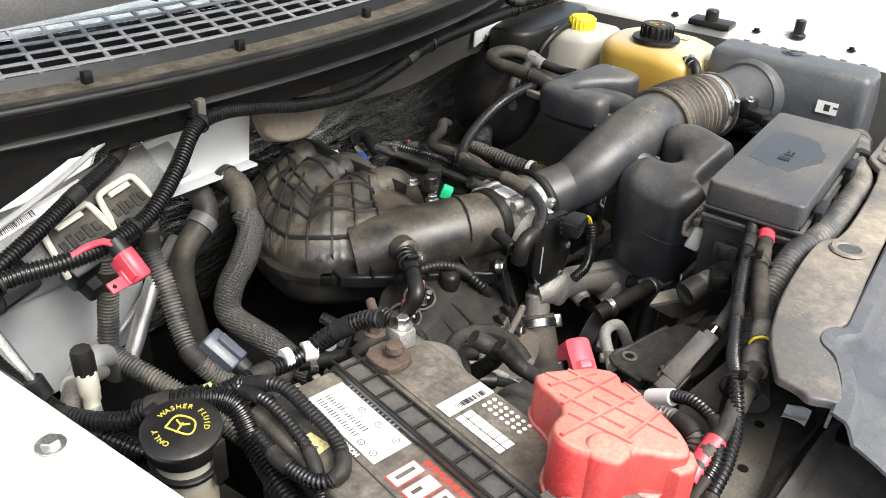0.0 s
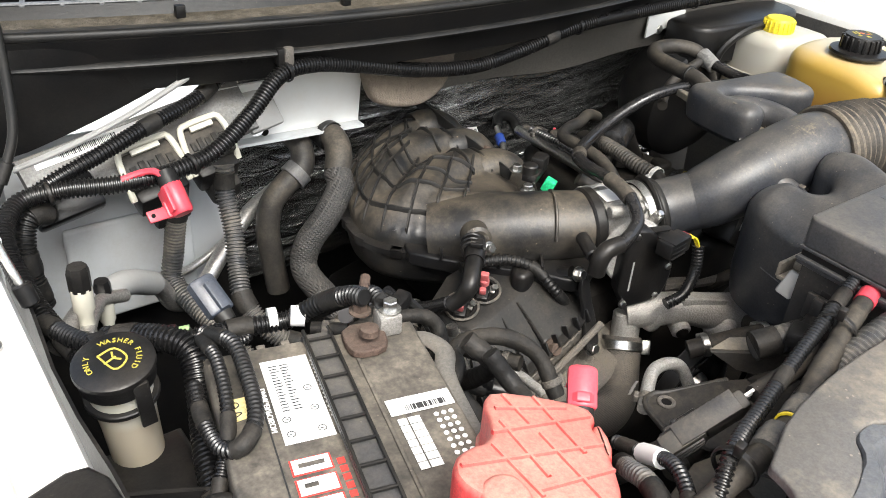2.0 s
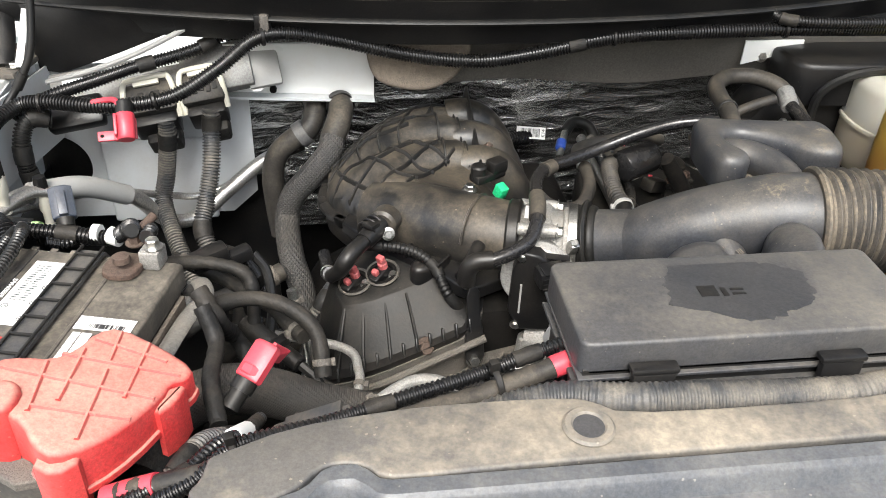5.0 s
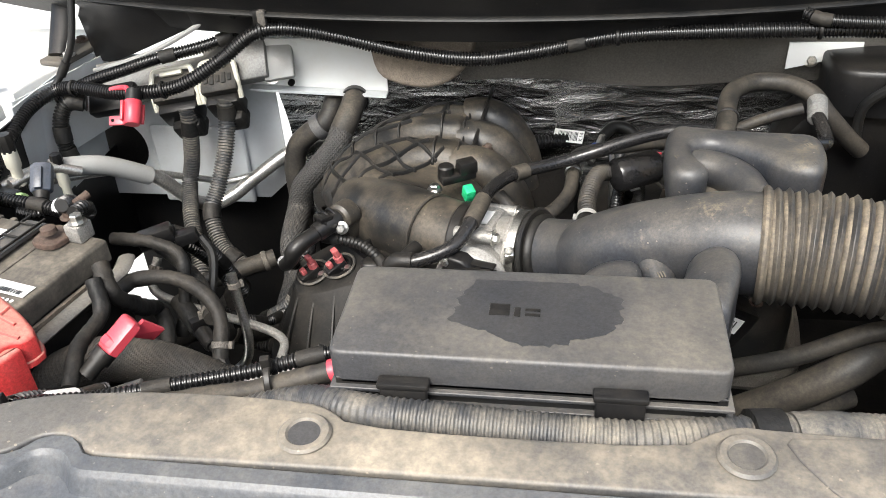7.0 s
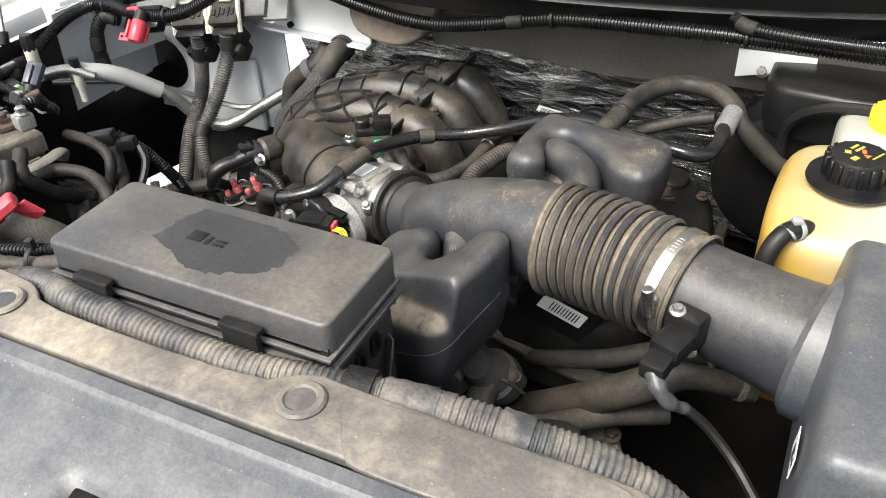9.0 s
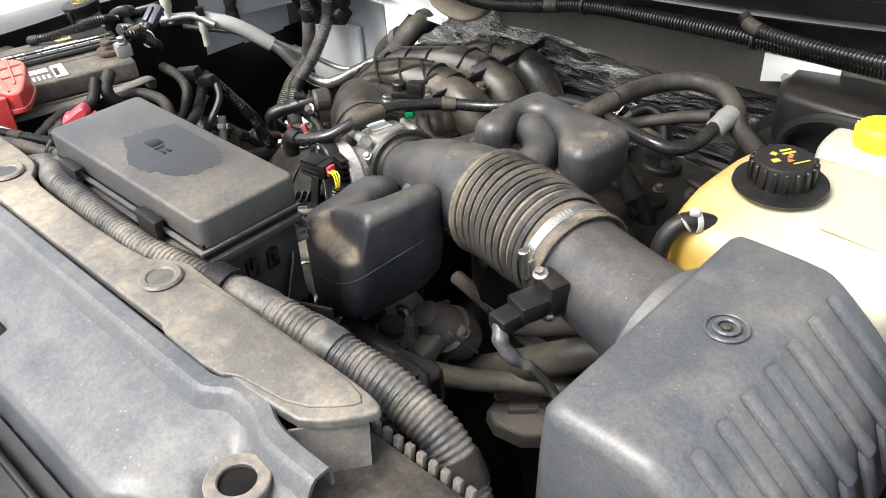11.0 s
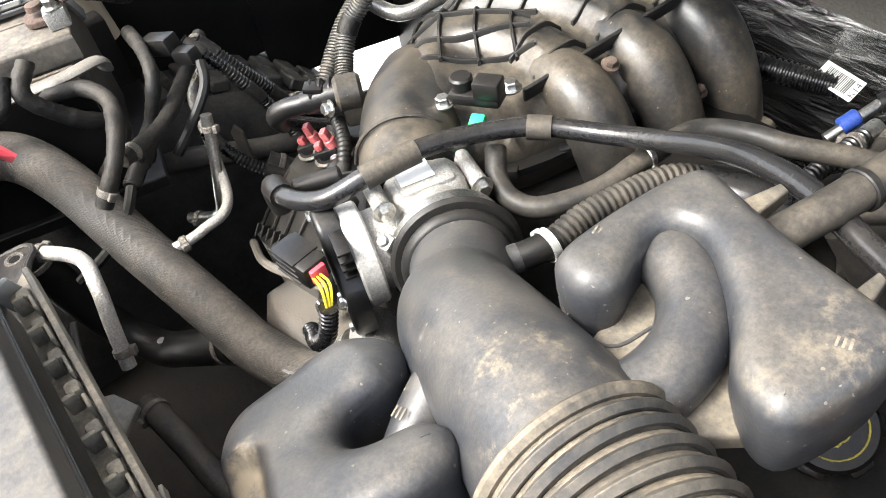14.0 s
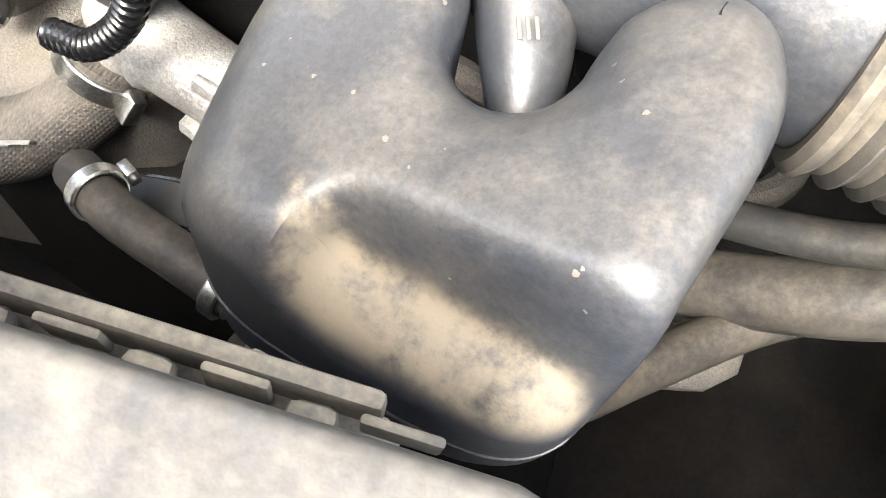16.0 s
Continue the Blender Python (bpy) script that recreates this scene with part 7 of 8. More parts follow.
loom("wiring_loom", "thin ribbed loom looping over the battery's edge", [(0.40, 0.47, 1.05), (0.41, 0.43, 1.062), (0.405, 0.39, 1.058), (0.392, 0.345, 1.054), (0.372, 0.325, 1.05), (0.36, 0.34, 1.04), (0.362, 0.38, 1.035), (0.37, 0.42, 1.04)], 0.007)
loom("wiring_loom", "thin ribbed loom hanging beside the battery", [(0.395, 0.465, 1.05), (0.392, 0.42, 1.055), (0.375, 0.36, 1.045), (0.348, 0.32, 1.02), (0.335, 0.30, 1.0)], 0.006)
for pts, r, s in (([(0.50, 0.47, 1.03), (0.488, 0.476, 1.031)], 0.0105, 0), ([(0.476, 0.482, 1.03), (0.468, 0.484, 1.03)], 0.0105, 0)):
    solo("wire_flag", sweep(pts, r, 10, 0.004), PAPER, "white paper flag wrapped round a loom", "wire tag")

con = thing("wire_connector", "dark grey plastic connector on the harness", "connector")
part("shell", xf(join(slab([(-0.013, -0.010), (0.013, -0.010), (0.013, 0.010), (-0.013, 0.010)], -0.004, 0.036, 0.003, 0.003, 1), box((0.010, 0.006, 0.03), at(0, 0.012, 0.012), 0.001)), along((0.432, 0.512, 1.036), (0.422, 0.546, 1.062))), mat("slate_plastic", (0.045, 0.055, 0.075), 0.35, dust=0.2), con)
part("seal", xf(lathe([(0.009, -0.014), (0.010, -0.004)], 14), along((0.432, 0.512, 1.036), (0.422, 0.546, 1.062))), RUBBER, con)
part("wire", sweep([(0.435, 0.503, 1.029), (0.445, 0.49, 1.02), (0.44, 0.475, 1.022), (0.42, 0.47, 1.03)], 0.006, 8, 0.005, ribs=(0.004, 0.001)), LOOM, con)
con2 = thing("wire_connector", "black plastic connector with a pale green seal", "connector")
part("shell", xf(box((0.02, 0.016, 0.042), at(0, 0, 0), 0.003), along((0.372, 0.523, 1.018), (0.42, 0.505, 1.022))), BLACK, con2)
part("seal", rod((0.393, 0.515, 1.02), (0.402, 0.512, 1.021), 0.008, 12), mat("pale_green_rubber", (0.3, 0.45, 0.2), 0.5, var=0.1), con2)
con3 = thing("wire_connector", "black two-part connector beside the battery clamp", "connector")
part("shell", join(box((0.045, 0.022, 0.022), at(0.592, 0.478, 0.993, 0, -10, 25), 0.004), box((0.03, 0.018, 0.018), at(0.625, 0.492, 0.985, 0, -10, 25), 0.004)), BLACK, con3)
part("wire", sweep([(0.64, 0.50, 0.98), (0.655, 0.49, 0.96), (0.66, 0.46, 0.93), (0.655, 0.43, 0.90)], 0.006, 8, 0.006), RUBBER, con3)
for pts, r, lb_ in (([(0.545, 0.46, 1.0), (0.60, 0.455, 1.0), (0.638, 0.445, 0.985), (0.642, 0.42, 0.94), (0.638, 0.40, 0.90)], 0.008, "thin taped cable curving down past the clamp"),
                    ([(0.600, 0.345, 1.045), (0.618, 0.325, 1.022), (0.622, 0.36, 0.975), (0.620, 0.395, 0.945), (0.636, 0.375, 0.925), (0.640, 0.34, 0.90)], 0.0095, "taped cable curling beside the battery tray"),
                    ([(0.606, 0.318, 1.045), (0.619, 0.295, 1.018), (0.618, 0.246, 1.014), (0.628, 0.20, 1.0)], 0.0085, "taped cable running along the battery tray")):
    solo("taped_cable", sweep(pts, r, 12, 0.004, wrap=0.0008), TAPE, lb_, "cable")
tc_ = thing("inline_connector", "dusty taped connector tube below the battery tray", "connector")
part("tube", rod((0.629, 0.428, 0.933), (0.672, 0.386, 0.923), 0.012, 14, 0.002), TAPE, tc_)
part("shell", join(rod((0.668, 0.390, 0.924), (0.695, 0.365, 0.918), 0.010, 14, 0.002), box((0.012, 0.02, 0.014), at(0.672, 0.386, 0.934, 0, 0, -45), 0.002)), BLACK, tc_)
part("wire", sweep([(0.695, 0.365, 0.918), (0.715, 0.345, 0.905), (0.72, 0.31, 0.88), (0.715, 0.27, 0.86)], 0.006, 8, 0.006), RUBBER, tc_)
for pts, r in (([(0.60, 0.50, 0.99), (0.625, 0.52, 0.96), (0.64, 0.55, 0.90), (0.648, 0.57, 0.84)], 0.0075), ([(0.575, 0.52, 0.97), (0.60, 0.545, 0.93), (0.612, 0.58, 0.87), (0.62, 0.60, 0.80)], 0.009), ([(0.64, 0.47, 0.90), (0.665, 0.49, 0.86), (0.69, 0.53, 0.82), (0.70, 0.575, 0.80)], 0.0075)):
    loom("wiring_loom", "thin ribbed black loom dropping beside the engine", pts, r)
# cables from the red cover to the fuse box
loom("wiring_loom", "ribbed black loom lying along the radiator support", [(0.520, 0.072, 1.012), (0.547, 0.076, 1.03), (0.584, 0.076, 1.045), (0.625, 0.084, 1.060), (0.655, 0.099, 1.078), (0.690, 0.112, 1.076), (0.725, 0.122, 1.074), (0.790, 0.140, 1.078), (0.851, 0.155, 1.084), (0.900, 0.166, 1.094), (0.942, 0.176, 1.098)], 0.0068)
loom("wiring_loom", "ribbed black loom arching from the fuse lead", [(0.664, 0.205, 1.00), (0.656, 0.172, 1.020), (0.650, 0.150, 1.037), (0.637, 0.126, 1.052), (0.618, 0.100, 1.055), (0.598, 0.090, 1.053), (0.575, 0.084, 1.045), (0.549, 0.088, 1.028), (0.53, 0.09, 1.01)], 0.0065)
loom("wiring_loom", "grey ribbed loom leaving the terminal cover", [(0.650, 0.185, 1.00), (0.628, 0.160, 1.026), (0.618, 0.136, 1.040), (0.606, 0.112, 1.040), (0.590, 0.108, 1.024), (0.57, 0.115, 1.00)], 0.0088, DLOOM)
pc = thing("power_cable", "thick grey taped power cable with red bands", "cable")
part("cable", sweep([(0.556, 0.098, 1.034), (0.580, 0.094, 1.046), (0.610, 0.090, 1.056), (0.655, 0.090, 1.066), (0.690, 0.092, 1.072), (0.724, 0.095, 1.076), (0.757, 0.104, 1.077), (0.815, 0.124, 1.078), (0.866, 0.140, 1.080), (0.922, 0.153, 1.092), (0.945, 0.158, 1.096)], [0.0085, 0.0085, 0.0088, 0.0095, 0.0105, 0.0110, 0.0110, 0.0100, 0.0092, 0.0088, 0.0088], 14, 0.005, wrap=0.0009, rough_=0.0008), DUSTRUB, pc)
for a, b in (((0.915, 0.1515, 1.0905), (0.930, 0.1548, 1.0935)), ((0.556, 0.098, 1.034), (0.598, 0.0915, 1.0525))):
    part("red_band", sweep([a, ((a[0] + b[0]) / 2, (a[1] + b[1]) / 2, (a[2] + b[2]) / 2 + 0.0004), b], 0.0098, 14, 0.004), REDNEW, pc, "red heat-shrink band")
for k, (x, y, z) in enumerate(((0.700, 0.094, 1.074), (0.742, 0.100, 1.077))):
    part("tape_wrap", sweep([(x - 0.013, y - 0.003, z), (x, y, z + 0.0006), (x + 0.013, y + 0.003, z)], 0.0122, 14, 0.004, wrap=0.0012), DLOOM, pc, "frayed dusty tape")
part("yellow_mark", xf(ring(0.0121, 0.0126, 0.003), along((0.724, 0.095, 1.0762), (0.757, 0.104, 1.077))), YELLOWP, pc)
for c, d in (((0.655, 0.094, 1.071), (0.06, 0.012, 0.008)), ((0.862, 0.145, 1.081), (0.06, 0.014, 0.004))):
    part("cable_tie", xf(join(ring(0.0165, 0.0185, 0.006), box((0.007, 0.012, 0.008), at(0.0, 0.020, 0.003), 0.001)), along(c, Vector(c) + Vector(d))), BLACK, pc)
inline = thing("inline_connector", "long dusty inline connector lying on the cables", "connector")
im_ = along((0.684, 0.171, 1.006), (0.760, 0.146, 1.056), 20)
ICON = mat("grey_connector_plastic", (0.022, 0.022, 0.023), 0.42, dust=0.8, dustcol=(0.15, 0.13, 0.1))
part("shell", xf(join(box((0.020, 0.028, 0.040), at(0, 0, 0.020), 0.004), box((0.017, 0.024, 0.044), at(0, 0, 0.062), 0.003), box((0.024, 0.018, 0.024), at(0.003, 0, 0.022), 0.003), box((0.020, 0.004, 0.060), at(0.002, 0.013, 0.046), 0.001), box((0.020, 0.004, 0.060), at(0.002, -0.013, 0.046), 0.001)), im_), ICON, inline)
for k in range(3):
    part("shell_rib", xf(box((0.024, 0.0025, 0.030), at(0, -0.008 + 0.008 * k, 0.020), 0.001), im_), BLACK, inline)
part("latch", xf(join(box((0.008, 0.012, 0.020), at(0.013, 0, 0.034), 0.002), box((0.005, 0.016, 0.005), at(0.0155, 0, 0.022), 0.001)), im_), BLACK, inline)
for k in range(3):
    part("wire", xf(sweep([(0.002, -0.006 + 0.006 * k, 0.082), (0.003, -0.006 + 0.005 * k, 0.098)], 0.0016, 6, 0.006), im_), PAPER, inline)
part("tail", sweep([(0.684, 0.171, 1.006), (0.668, 0.180, 0.995), (0.655, 0.195, 0.975), (0.650, 0.22, 0.95)], 0.011, 10, 0.006), TAPE, inline)
part("tail", sweep([(0.758, 0.147, 1.054), (0.800, 0.144, 1.062), (0.84, 0.150, 1.060), (0.89, 0.165, 1.05)], 0.009, 10, 0.006), DUSTRUB, inline)
solo("wire_flag", sweep([(0.656, 0.172, 1.020), (0.652, 0.159, 1.030), (0.648, 0.148, 1.038)], 0.0085, 10, 0.004), PAPER, "white paper flag on the fuse lead", "wire tag")
stub = loom("wiring_loom", "dusty corrugated loom end below the fuse box", [(0.862, 0.214, 1.018), (0.889, 0.201, 1.026), (0.915, 0.19, 1.030), (0.95, 0.18, 1.03)], [0.013, 0.0145, 0.0145, 0.013], DLOOM, 0.0056, 0.0012)
BL = [(0.70, 0.085, 1.03), (0.80, 0.118, 1.05), (0.90, 0.118, 1.085), (0.955, 0.102, 1.097), (1.0, 0.099, 1.097), (1.08, 0.097, 1.094), (1.16, 0.098, 1.090), (1.24, 0.115, 1.083), (1.32, 0.129, 1.076), (1.40, 0.141, 1.060), (1.45, 0.149, 1.045), (1.495, 0.152, 1.020), (1.525, 0.145, 0.98), (1.54, 0.13, 0.93)]
bigl = loom("wiring_loom", "thick dusty grey corrugated loom behind the radiator cover", BL, [0.0155] * 6 + [0.0165, 0.0175, 0.019, 0.0205, 0.021, 0.021, 0.021, 0.021], DLOOM, 0.0056, 0.0012)
part("tape_wrap", sweep([(1.27, 0.1205, 1.0805), (1.30, 0.126, 1.078), (1.325, 0.130, 1.075)], 0.0192, 14, 0.003, wrap=0.0008), DLOOM, bigl)
part("tape_wrap", sweep([(1.36, 0.136, 1.069), (1.385, 0.139, 1.064)], 0.0206, 14, 0.003, wrap=0.0008), DLOOM, bigl)

# ---- hoses and pipes ----
def hose_run(name, label, cat, pts, r, material, **kw):
    """A hose or pipe with a clamp or collar near each end."""
    t = thing(name, label, cat)
    part("tube", sweep(pts, r, 14, 0.006, **kw), material, t)
    line, run = spline(pts, 0.004)
    for i in (3, len(line) - 6):
        a, b = Vector(line[i]), Vector(line[i + 2])
        part("clamp", xf(join(ring(r, r + 0.0018, 0.008), box((0.005, 0.008, 0.009), at(r + 0.003, 0, 0.004), 0.001)), along(a, b)), GASKET, t)
    return t


hb = thing("heater_hose", "heater hose in a black braided sleeve", "hose")
part("hose", sweep([(0.742, 0.832, 0.965), (0.735, 0.812, 0.948), (0.705, 0.80, 0.915), (0.676, 0.80, 0.880), (0.665, 0.79, 0.842), (0.672, 0.717, 0.822), (0.686, 0.676, 0.79), (0.690, 0.614, 0.775), (0.695, 0.57, 0.74)], 0.0195, 18, 0.006), BRAID, hb)
part("elbow", sweep([(0.742, 0.832, 0.965), (0.752, 0.845, 0.985), (0.757, 0.87, 0.998), (0.752, 0.91, 0.998)], 0.0195, 18, 0.005), DUSTRUB, hb)
part("collar", xf(ring(0.0185, 0.0225, 0.012), along((0.757, 0.875, 0.998), (0.752, 0.91, 0.998))), BLACK, hb)
hc_ = thing("heater_hose", "bare dusty rubber heater hose with a joint collar", "hose")
part("hose", sweep([(0.712, 0.925, 0.995), (0.716, 0.895, 0.985), (0.705, 0.872, 0.962), (0.675, 0.868, 0.942), (0.652, 0.866, 0.918), (0.643, 0.862, 0.88), (0.645, 0.855, 0.83), (0.65, 0.85, 0.78)], 0.0175, 16, 0.006), DUSTRUB, hc_)
part("collar", sweep([(0.702, 0.871, 0.959), (0.688, 0.869, 0.950)], 0.0215, 16, 0.004), mat("slate_collar", (0.07, 0.07, 0.072), 0.5, dust=0.5), hc_)
acp = thing("refrigerant_pipe", "bent aluminium refrigerant pipe with service ports", "pipe")
part("pipe", sweep([(0.30, 0.60, 0.985), (0.345, 0.655, 0.985), (0.395, 0.705, 0.965), (0.445, 0.760, 0.915), (0.475, 0.800, 0.850), (0.505, 0.822, 0.830), (0.535, 0.840, 0.838), (0.570, 0.862, 0.860), (0.628, 0.897, 0.893), (0.690, 0.93, 0.905)], 0.0115, 16, 0.006), ALUPIPE, acp)
part("sleeve", sweep([(0.345, 0.655, 0.985), (0.395, 0.705, 0.965), (0.440, 0.755, 0.920)], 0.0150, 16, 0.006), GREYP, acp, "grey sleeve over the pipe")
part("pipe", sweep([(0.31, 0.64, 0.965), (0.40, 0.74, 0.935), (0.47, 0.83, 0.875), (0.52, 0.865, 0.850), (0.58, 0.885, 0.862), (0.66, 0.92, 0.890)], 0.0058, 12, 0.008), ALUPIPE, acp)
part("crossbar", sweep([(0.325, 0.590, 0.995), (0.352, 0.640, 0.995), (0.385, 0.668, 0.975)], 0.0075, 12, 0.008), ALUPIPE, acp)
for (x, y, z), r in (((0.331, 0.604, 1.063), 0.011), ((0.361, 0.655, 1.006), 0.009)):
    part("port", xf(lathe([(r * 0.7, -0.075), (r * 0.7, -0.05), (r * 0.95, -0.045), (r * 0.95, -0.02)], 16), at(x, y, z)), CREAM, acp, "pale port body")
    part("port_cap", xf(join(lathe([(r, -0.022), (r, -0.002), (r * 0.85, 0.004), (0, 0.0045)], 8), lathe([(r * 0.9, -0.03), (r * 0.9, -0.022)], 14)), at(x, y, z)), BLACK, acp, "black hexagonal port cap")

pcv = thing("crankcase_vent_hose", "black quick-connect elbow on the manifold's vent", "hose")
part("elbow", sweep([(0.803, 0.582, 0.966), (0.790, 0.566, 0.963), (0.776, 0.550, 0.958)], [0.0125, 0.0135, 0.0125], 16, 0.003), BLACK, pcv)
part("latch", box((0.016, 0.020, 0.006), at(0.786, 0.560, 0.9765, -8, 0, -40), 0.0015), BLACK, pcv)
part("elbow", sweep([(0.776, 0.550, 0.958), (0.760, 0.533, 0.953), (0.750, 0.524, 0.944), (0.742, 0.528, 0.928), (0.730, 0.535, 0.915)], [0.0105, 0.0110, 0.0112, 0.010, 0.009], 14, 0.004), BLACK, pcv)
part("hose", sweep([(0.730, 0.535, 0.92), (0.727, 0.58, 0.885), (0.727, 0.63, 0.86), (0.722, 0.665, 0.862)], 0.009, 12, 0.005), GLOSS, pcv)
part("clip", xf(ring(0.009, 0.0108, 0.006), along((0.727, 0.60, 0.874), (0.727, 0.63, 0.86))), STEEL, pcv)
for k in range(3):
    part("collar", xf(ring(0.010, 0.0145, 0.004), along((0.793 - 0.006 * k, 0.578 - 0.008 * k, 0.9665), (0.787 - 0.006 * k, 0.570 - 0.008 * k, 0.966))), BLACK, pcv)
loom("corrugated_hose", "dusty corrugated hose beside the valve cover", [(0.64, 0.63, 0.74), (0.664, 0.617, 0.761), (0.702, 0.592, 0.802), (0.722, 0.60, 0.832), (0.735, 0.64, 0.825), (0.738, 0.676, 0.804)], 0.011, DLOOM, 0.006, 0.002, "hose")

vent = thing("breather_tube", "shiny black breather tube crossing to the resonator", "tube")
part("tube", sweep([(0.900, 0.453, 0.985), (0.925, 0.450, 0.990), (0.955, 0.458, 0.997), (0.975, 0.472, 1.004), (0.990, 0.505, 1.016), (0.998, 0.55, 1.018), (1.010, 0.60, 1.010), (1.035, 0.645, 1.003), (1.08, 0.675, 1.0), (1.13, 0.69, 1.010), (1.18, 0.69, 1.030), (1.225, 0.681, 1.048), (1.272, 0.670, 1.056), (1.329, 0.650, 1.057), (1.38, 0.632, 1.060), (1.41, 0.640, 1.055), (1.42, 0.68, 1.050), (1.42, 0.73, 1.055)], 0.0088, 12, 0.006), GLOSS, vent)
part("fitting", join(sweep([(0.895, 0.455, 0.955), (0.896, 0.453, 0.975), (0.905, 0.452, 0.987), (0.925, 0.450, 0.990)], 0.0115, 12, 0.004), rod((0.90, 0.468, 0.970), (0.919, 0.509, 0.972), 0.009, 12, 0.002)), BLACK, vent)
part("sleeve", sweep([(0.988, 0.50, 1.014), (0.994, 0.525, 1.0175), (0.998, 0.548, 1.018)], 0.0108, 12, 0.004), DUSTRUB, vent)
part("sleeve", sweep([(1.030, 0.638, 1.004), (1.045, 0.652, 1.002)], 0.0108, 12, 0.004), DUSTRUB, vent)
part("joint", join(rod((1.42, 0.72, 1.05), (1.425, 0.755, 1.062), 0.013, 12, 0.002), box((0.02, 0.02, 0.026), at(1.422, 0.742, 1.056), 0.005)), mat("dull_grey_plastic", (0.17, 0.17, 0.165), 0.5, dust=0.5), vent, "grey plastic joint")
loop = thing("vacuum_hose", "thick brown-dusty rubber vacuum hose in a loop", "hose")
part("hose", sweep([(1.283, 0.618, 1.062), (1.296, 0.665, 1.070), (1.303, 0.715, 1.071), (1.318, 0.765, 1.069), (1.35, 0.795, 1.069), (1.39, 0.79, 1.070), (1.42, 0.768, 1.064), (1.438, 0.752, 1.045), (1.47, 0.76, 1.01), (1.50, 0.77, 0.98)], 0.0125, 14, 0.006), DUSTRUB, loop)
part("hose", sweep([(1.262, 0.69, 1.02), (1.29, 0.712, 1.02), (1.33, 0.735, 1.03), (1.37, 0.74, 1.045), (1.405, 0.742, 1.055)], 0.008, 12, 0.006), DUSTRUB, loop)
part("band", xf(ring(0.012, 0.0145, 0.006), along((1.298, 0.675, 1.0705), (1.303, 0.715, 1.071))), RUBBER, loop)
hose3 = thing("vent_hose", "corrugated black hose with a white clip by the throttle body", "hose")
part("cuff", sweep([(1.117, 0.549, 0.977), (1.123, 0.562, 0.979), (1.128, 0.580, 0.981)], 0.0115, 14, 0.005), BLACK, hose3)
part("hose", sweep([(1.127, 0.578, 0.980), (1.126, 0.61, 0.982), (1.132, 0.65, 0.982), (1.142, 0.69, 0.978), (1.16, 0.72, 0.965)], 0.012, 14, 0.005, ribs=(0.006, 0.0018)), DUSTRUB, hose3)
part("clip", xf(join(ring(0.0130, 0.0140, 0.007), box((0.006, 0.008, 0.009), at(0.015, 0, 0.004), 0.002)), along((1.126, 0.568, 0.980), (1.127, 0.585, 0.981))), GREYP, hose3, "pale grey clip")
hose4 = thing("coolant_hose", "dusty grey hose curving round the throttle body", "hose")
part("hose", sweep([(1.011, 0.616, 0.985), (1.030, 0.600, 0.972), (1.055, 0.595, 0.966), (1.080, 0.606, 0.966), (1.102, 0.649, 0.970), (1.107, 0.695, 0.975), (1.111, 0.752, 0.972), (1.145, 0.778, 0.97), (1.180, 0.787, 0.97), (1.236, 0.821, 0.96), (1.28, 0.84, 0.94)], 0.0095, 14, 0.006), DUSTRUB, hose4)
part("clamp", xf(ring(0.0095, 0.0115, 0.006), along((1.107, 0.695, 0.975), (1.111, 0.752, 0.972))), STEEL, hose4)
valve = thing("purge_valve", "black cylindrical valve with white print behind the resonator", "valve")
part("body", xf(lathe([(0.010, -0.005), (0.022, 0.0), (0.024, 0.004), (0.024, 0.060), (0.020, 0.066), (0.010, 0.068), (0.008, 0.085)], 24), along((1.165, 0.700, 0.970), (1.235, 0.738, 0.972))), GLOSS, valve)
for k in range(4):
    part("print_mark", xf(box((0.006, 0.0005, 0.010 + 0.005 * (k % 2)), at(-0.012 + 0.008 * k, 0, 0.030), 0.0), along((1.165, 0.700, 0.970), (1.235, 0.738, 0.972)) @ Matrix.Rotation(radians(180 + 6 * k), 4, "Z") @ at(0.0, 0.0245, 0)), PAPER, valve)
fuel = thing("fuel_line", "steel fuel line with blue clip and barcode tag", "pipe")
part("pipe", rod((1.135, 0.915, 0.873), (1.155, 0.965, 0.896), 0.006, 12), STEEL, fuel)
part("blue_clip", rod((1.139, 0.93, 0.880), (1.146, 0.948, 0.888), 0.009, 12, 0.002), BLUE, fuel, "blue release clip")
part("sleeve", sweep([(1.155, 0.965, 0.896), (1.175, 0.985, 0.905), (1.205, 0.985, 0.895), (1.22, 0.97, 0.86)], 0.010, 12, 0.006), RUBBER, fuel)
tg = part("tag", xf(box((0.052, 0.024, 0.001), at(0, 0, 0), 0), at(1.098, 0.985, 0.886, 35, 0, -12)), PAPER, fuel, "white barcode tag")
for k in range(16):
    part("bar", xf(box((rng.choice((0.0008, 0.0014)), 0.017, 0.0004), at(-0.018 + 0.0022 * k, 0, 0.0008), 0), at(1.098, 0.985, 0.886, 35, 0, -12)), INK, tg)
part("tag_lettering", lettering("K14", 0.010, at(1.098, 0.985, 0.886, 35, 0, -12) @ at(0.0225, 0, 0.0006, 0, 0, 90)), INK, tg)
part("conduit", sweep([(1.02, 0.96, 0.885), (1.06, 0.975, 0.88), (1.10, 0.99, 0.875)], 0.013, 12, 0.006, ribs=(0.006, 0.002)), LOOM, fuel)

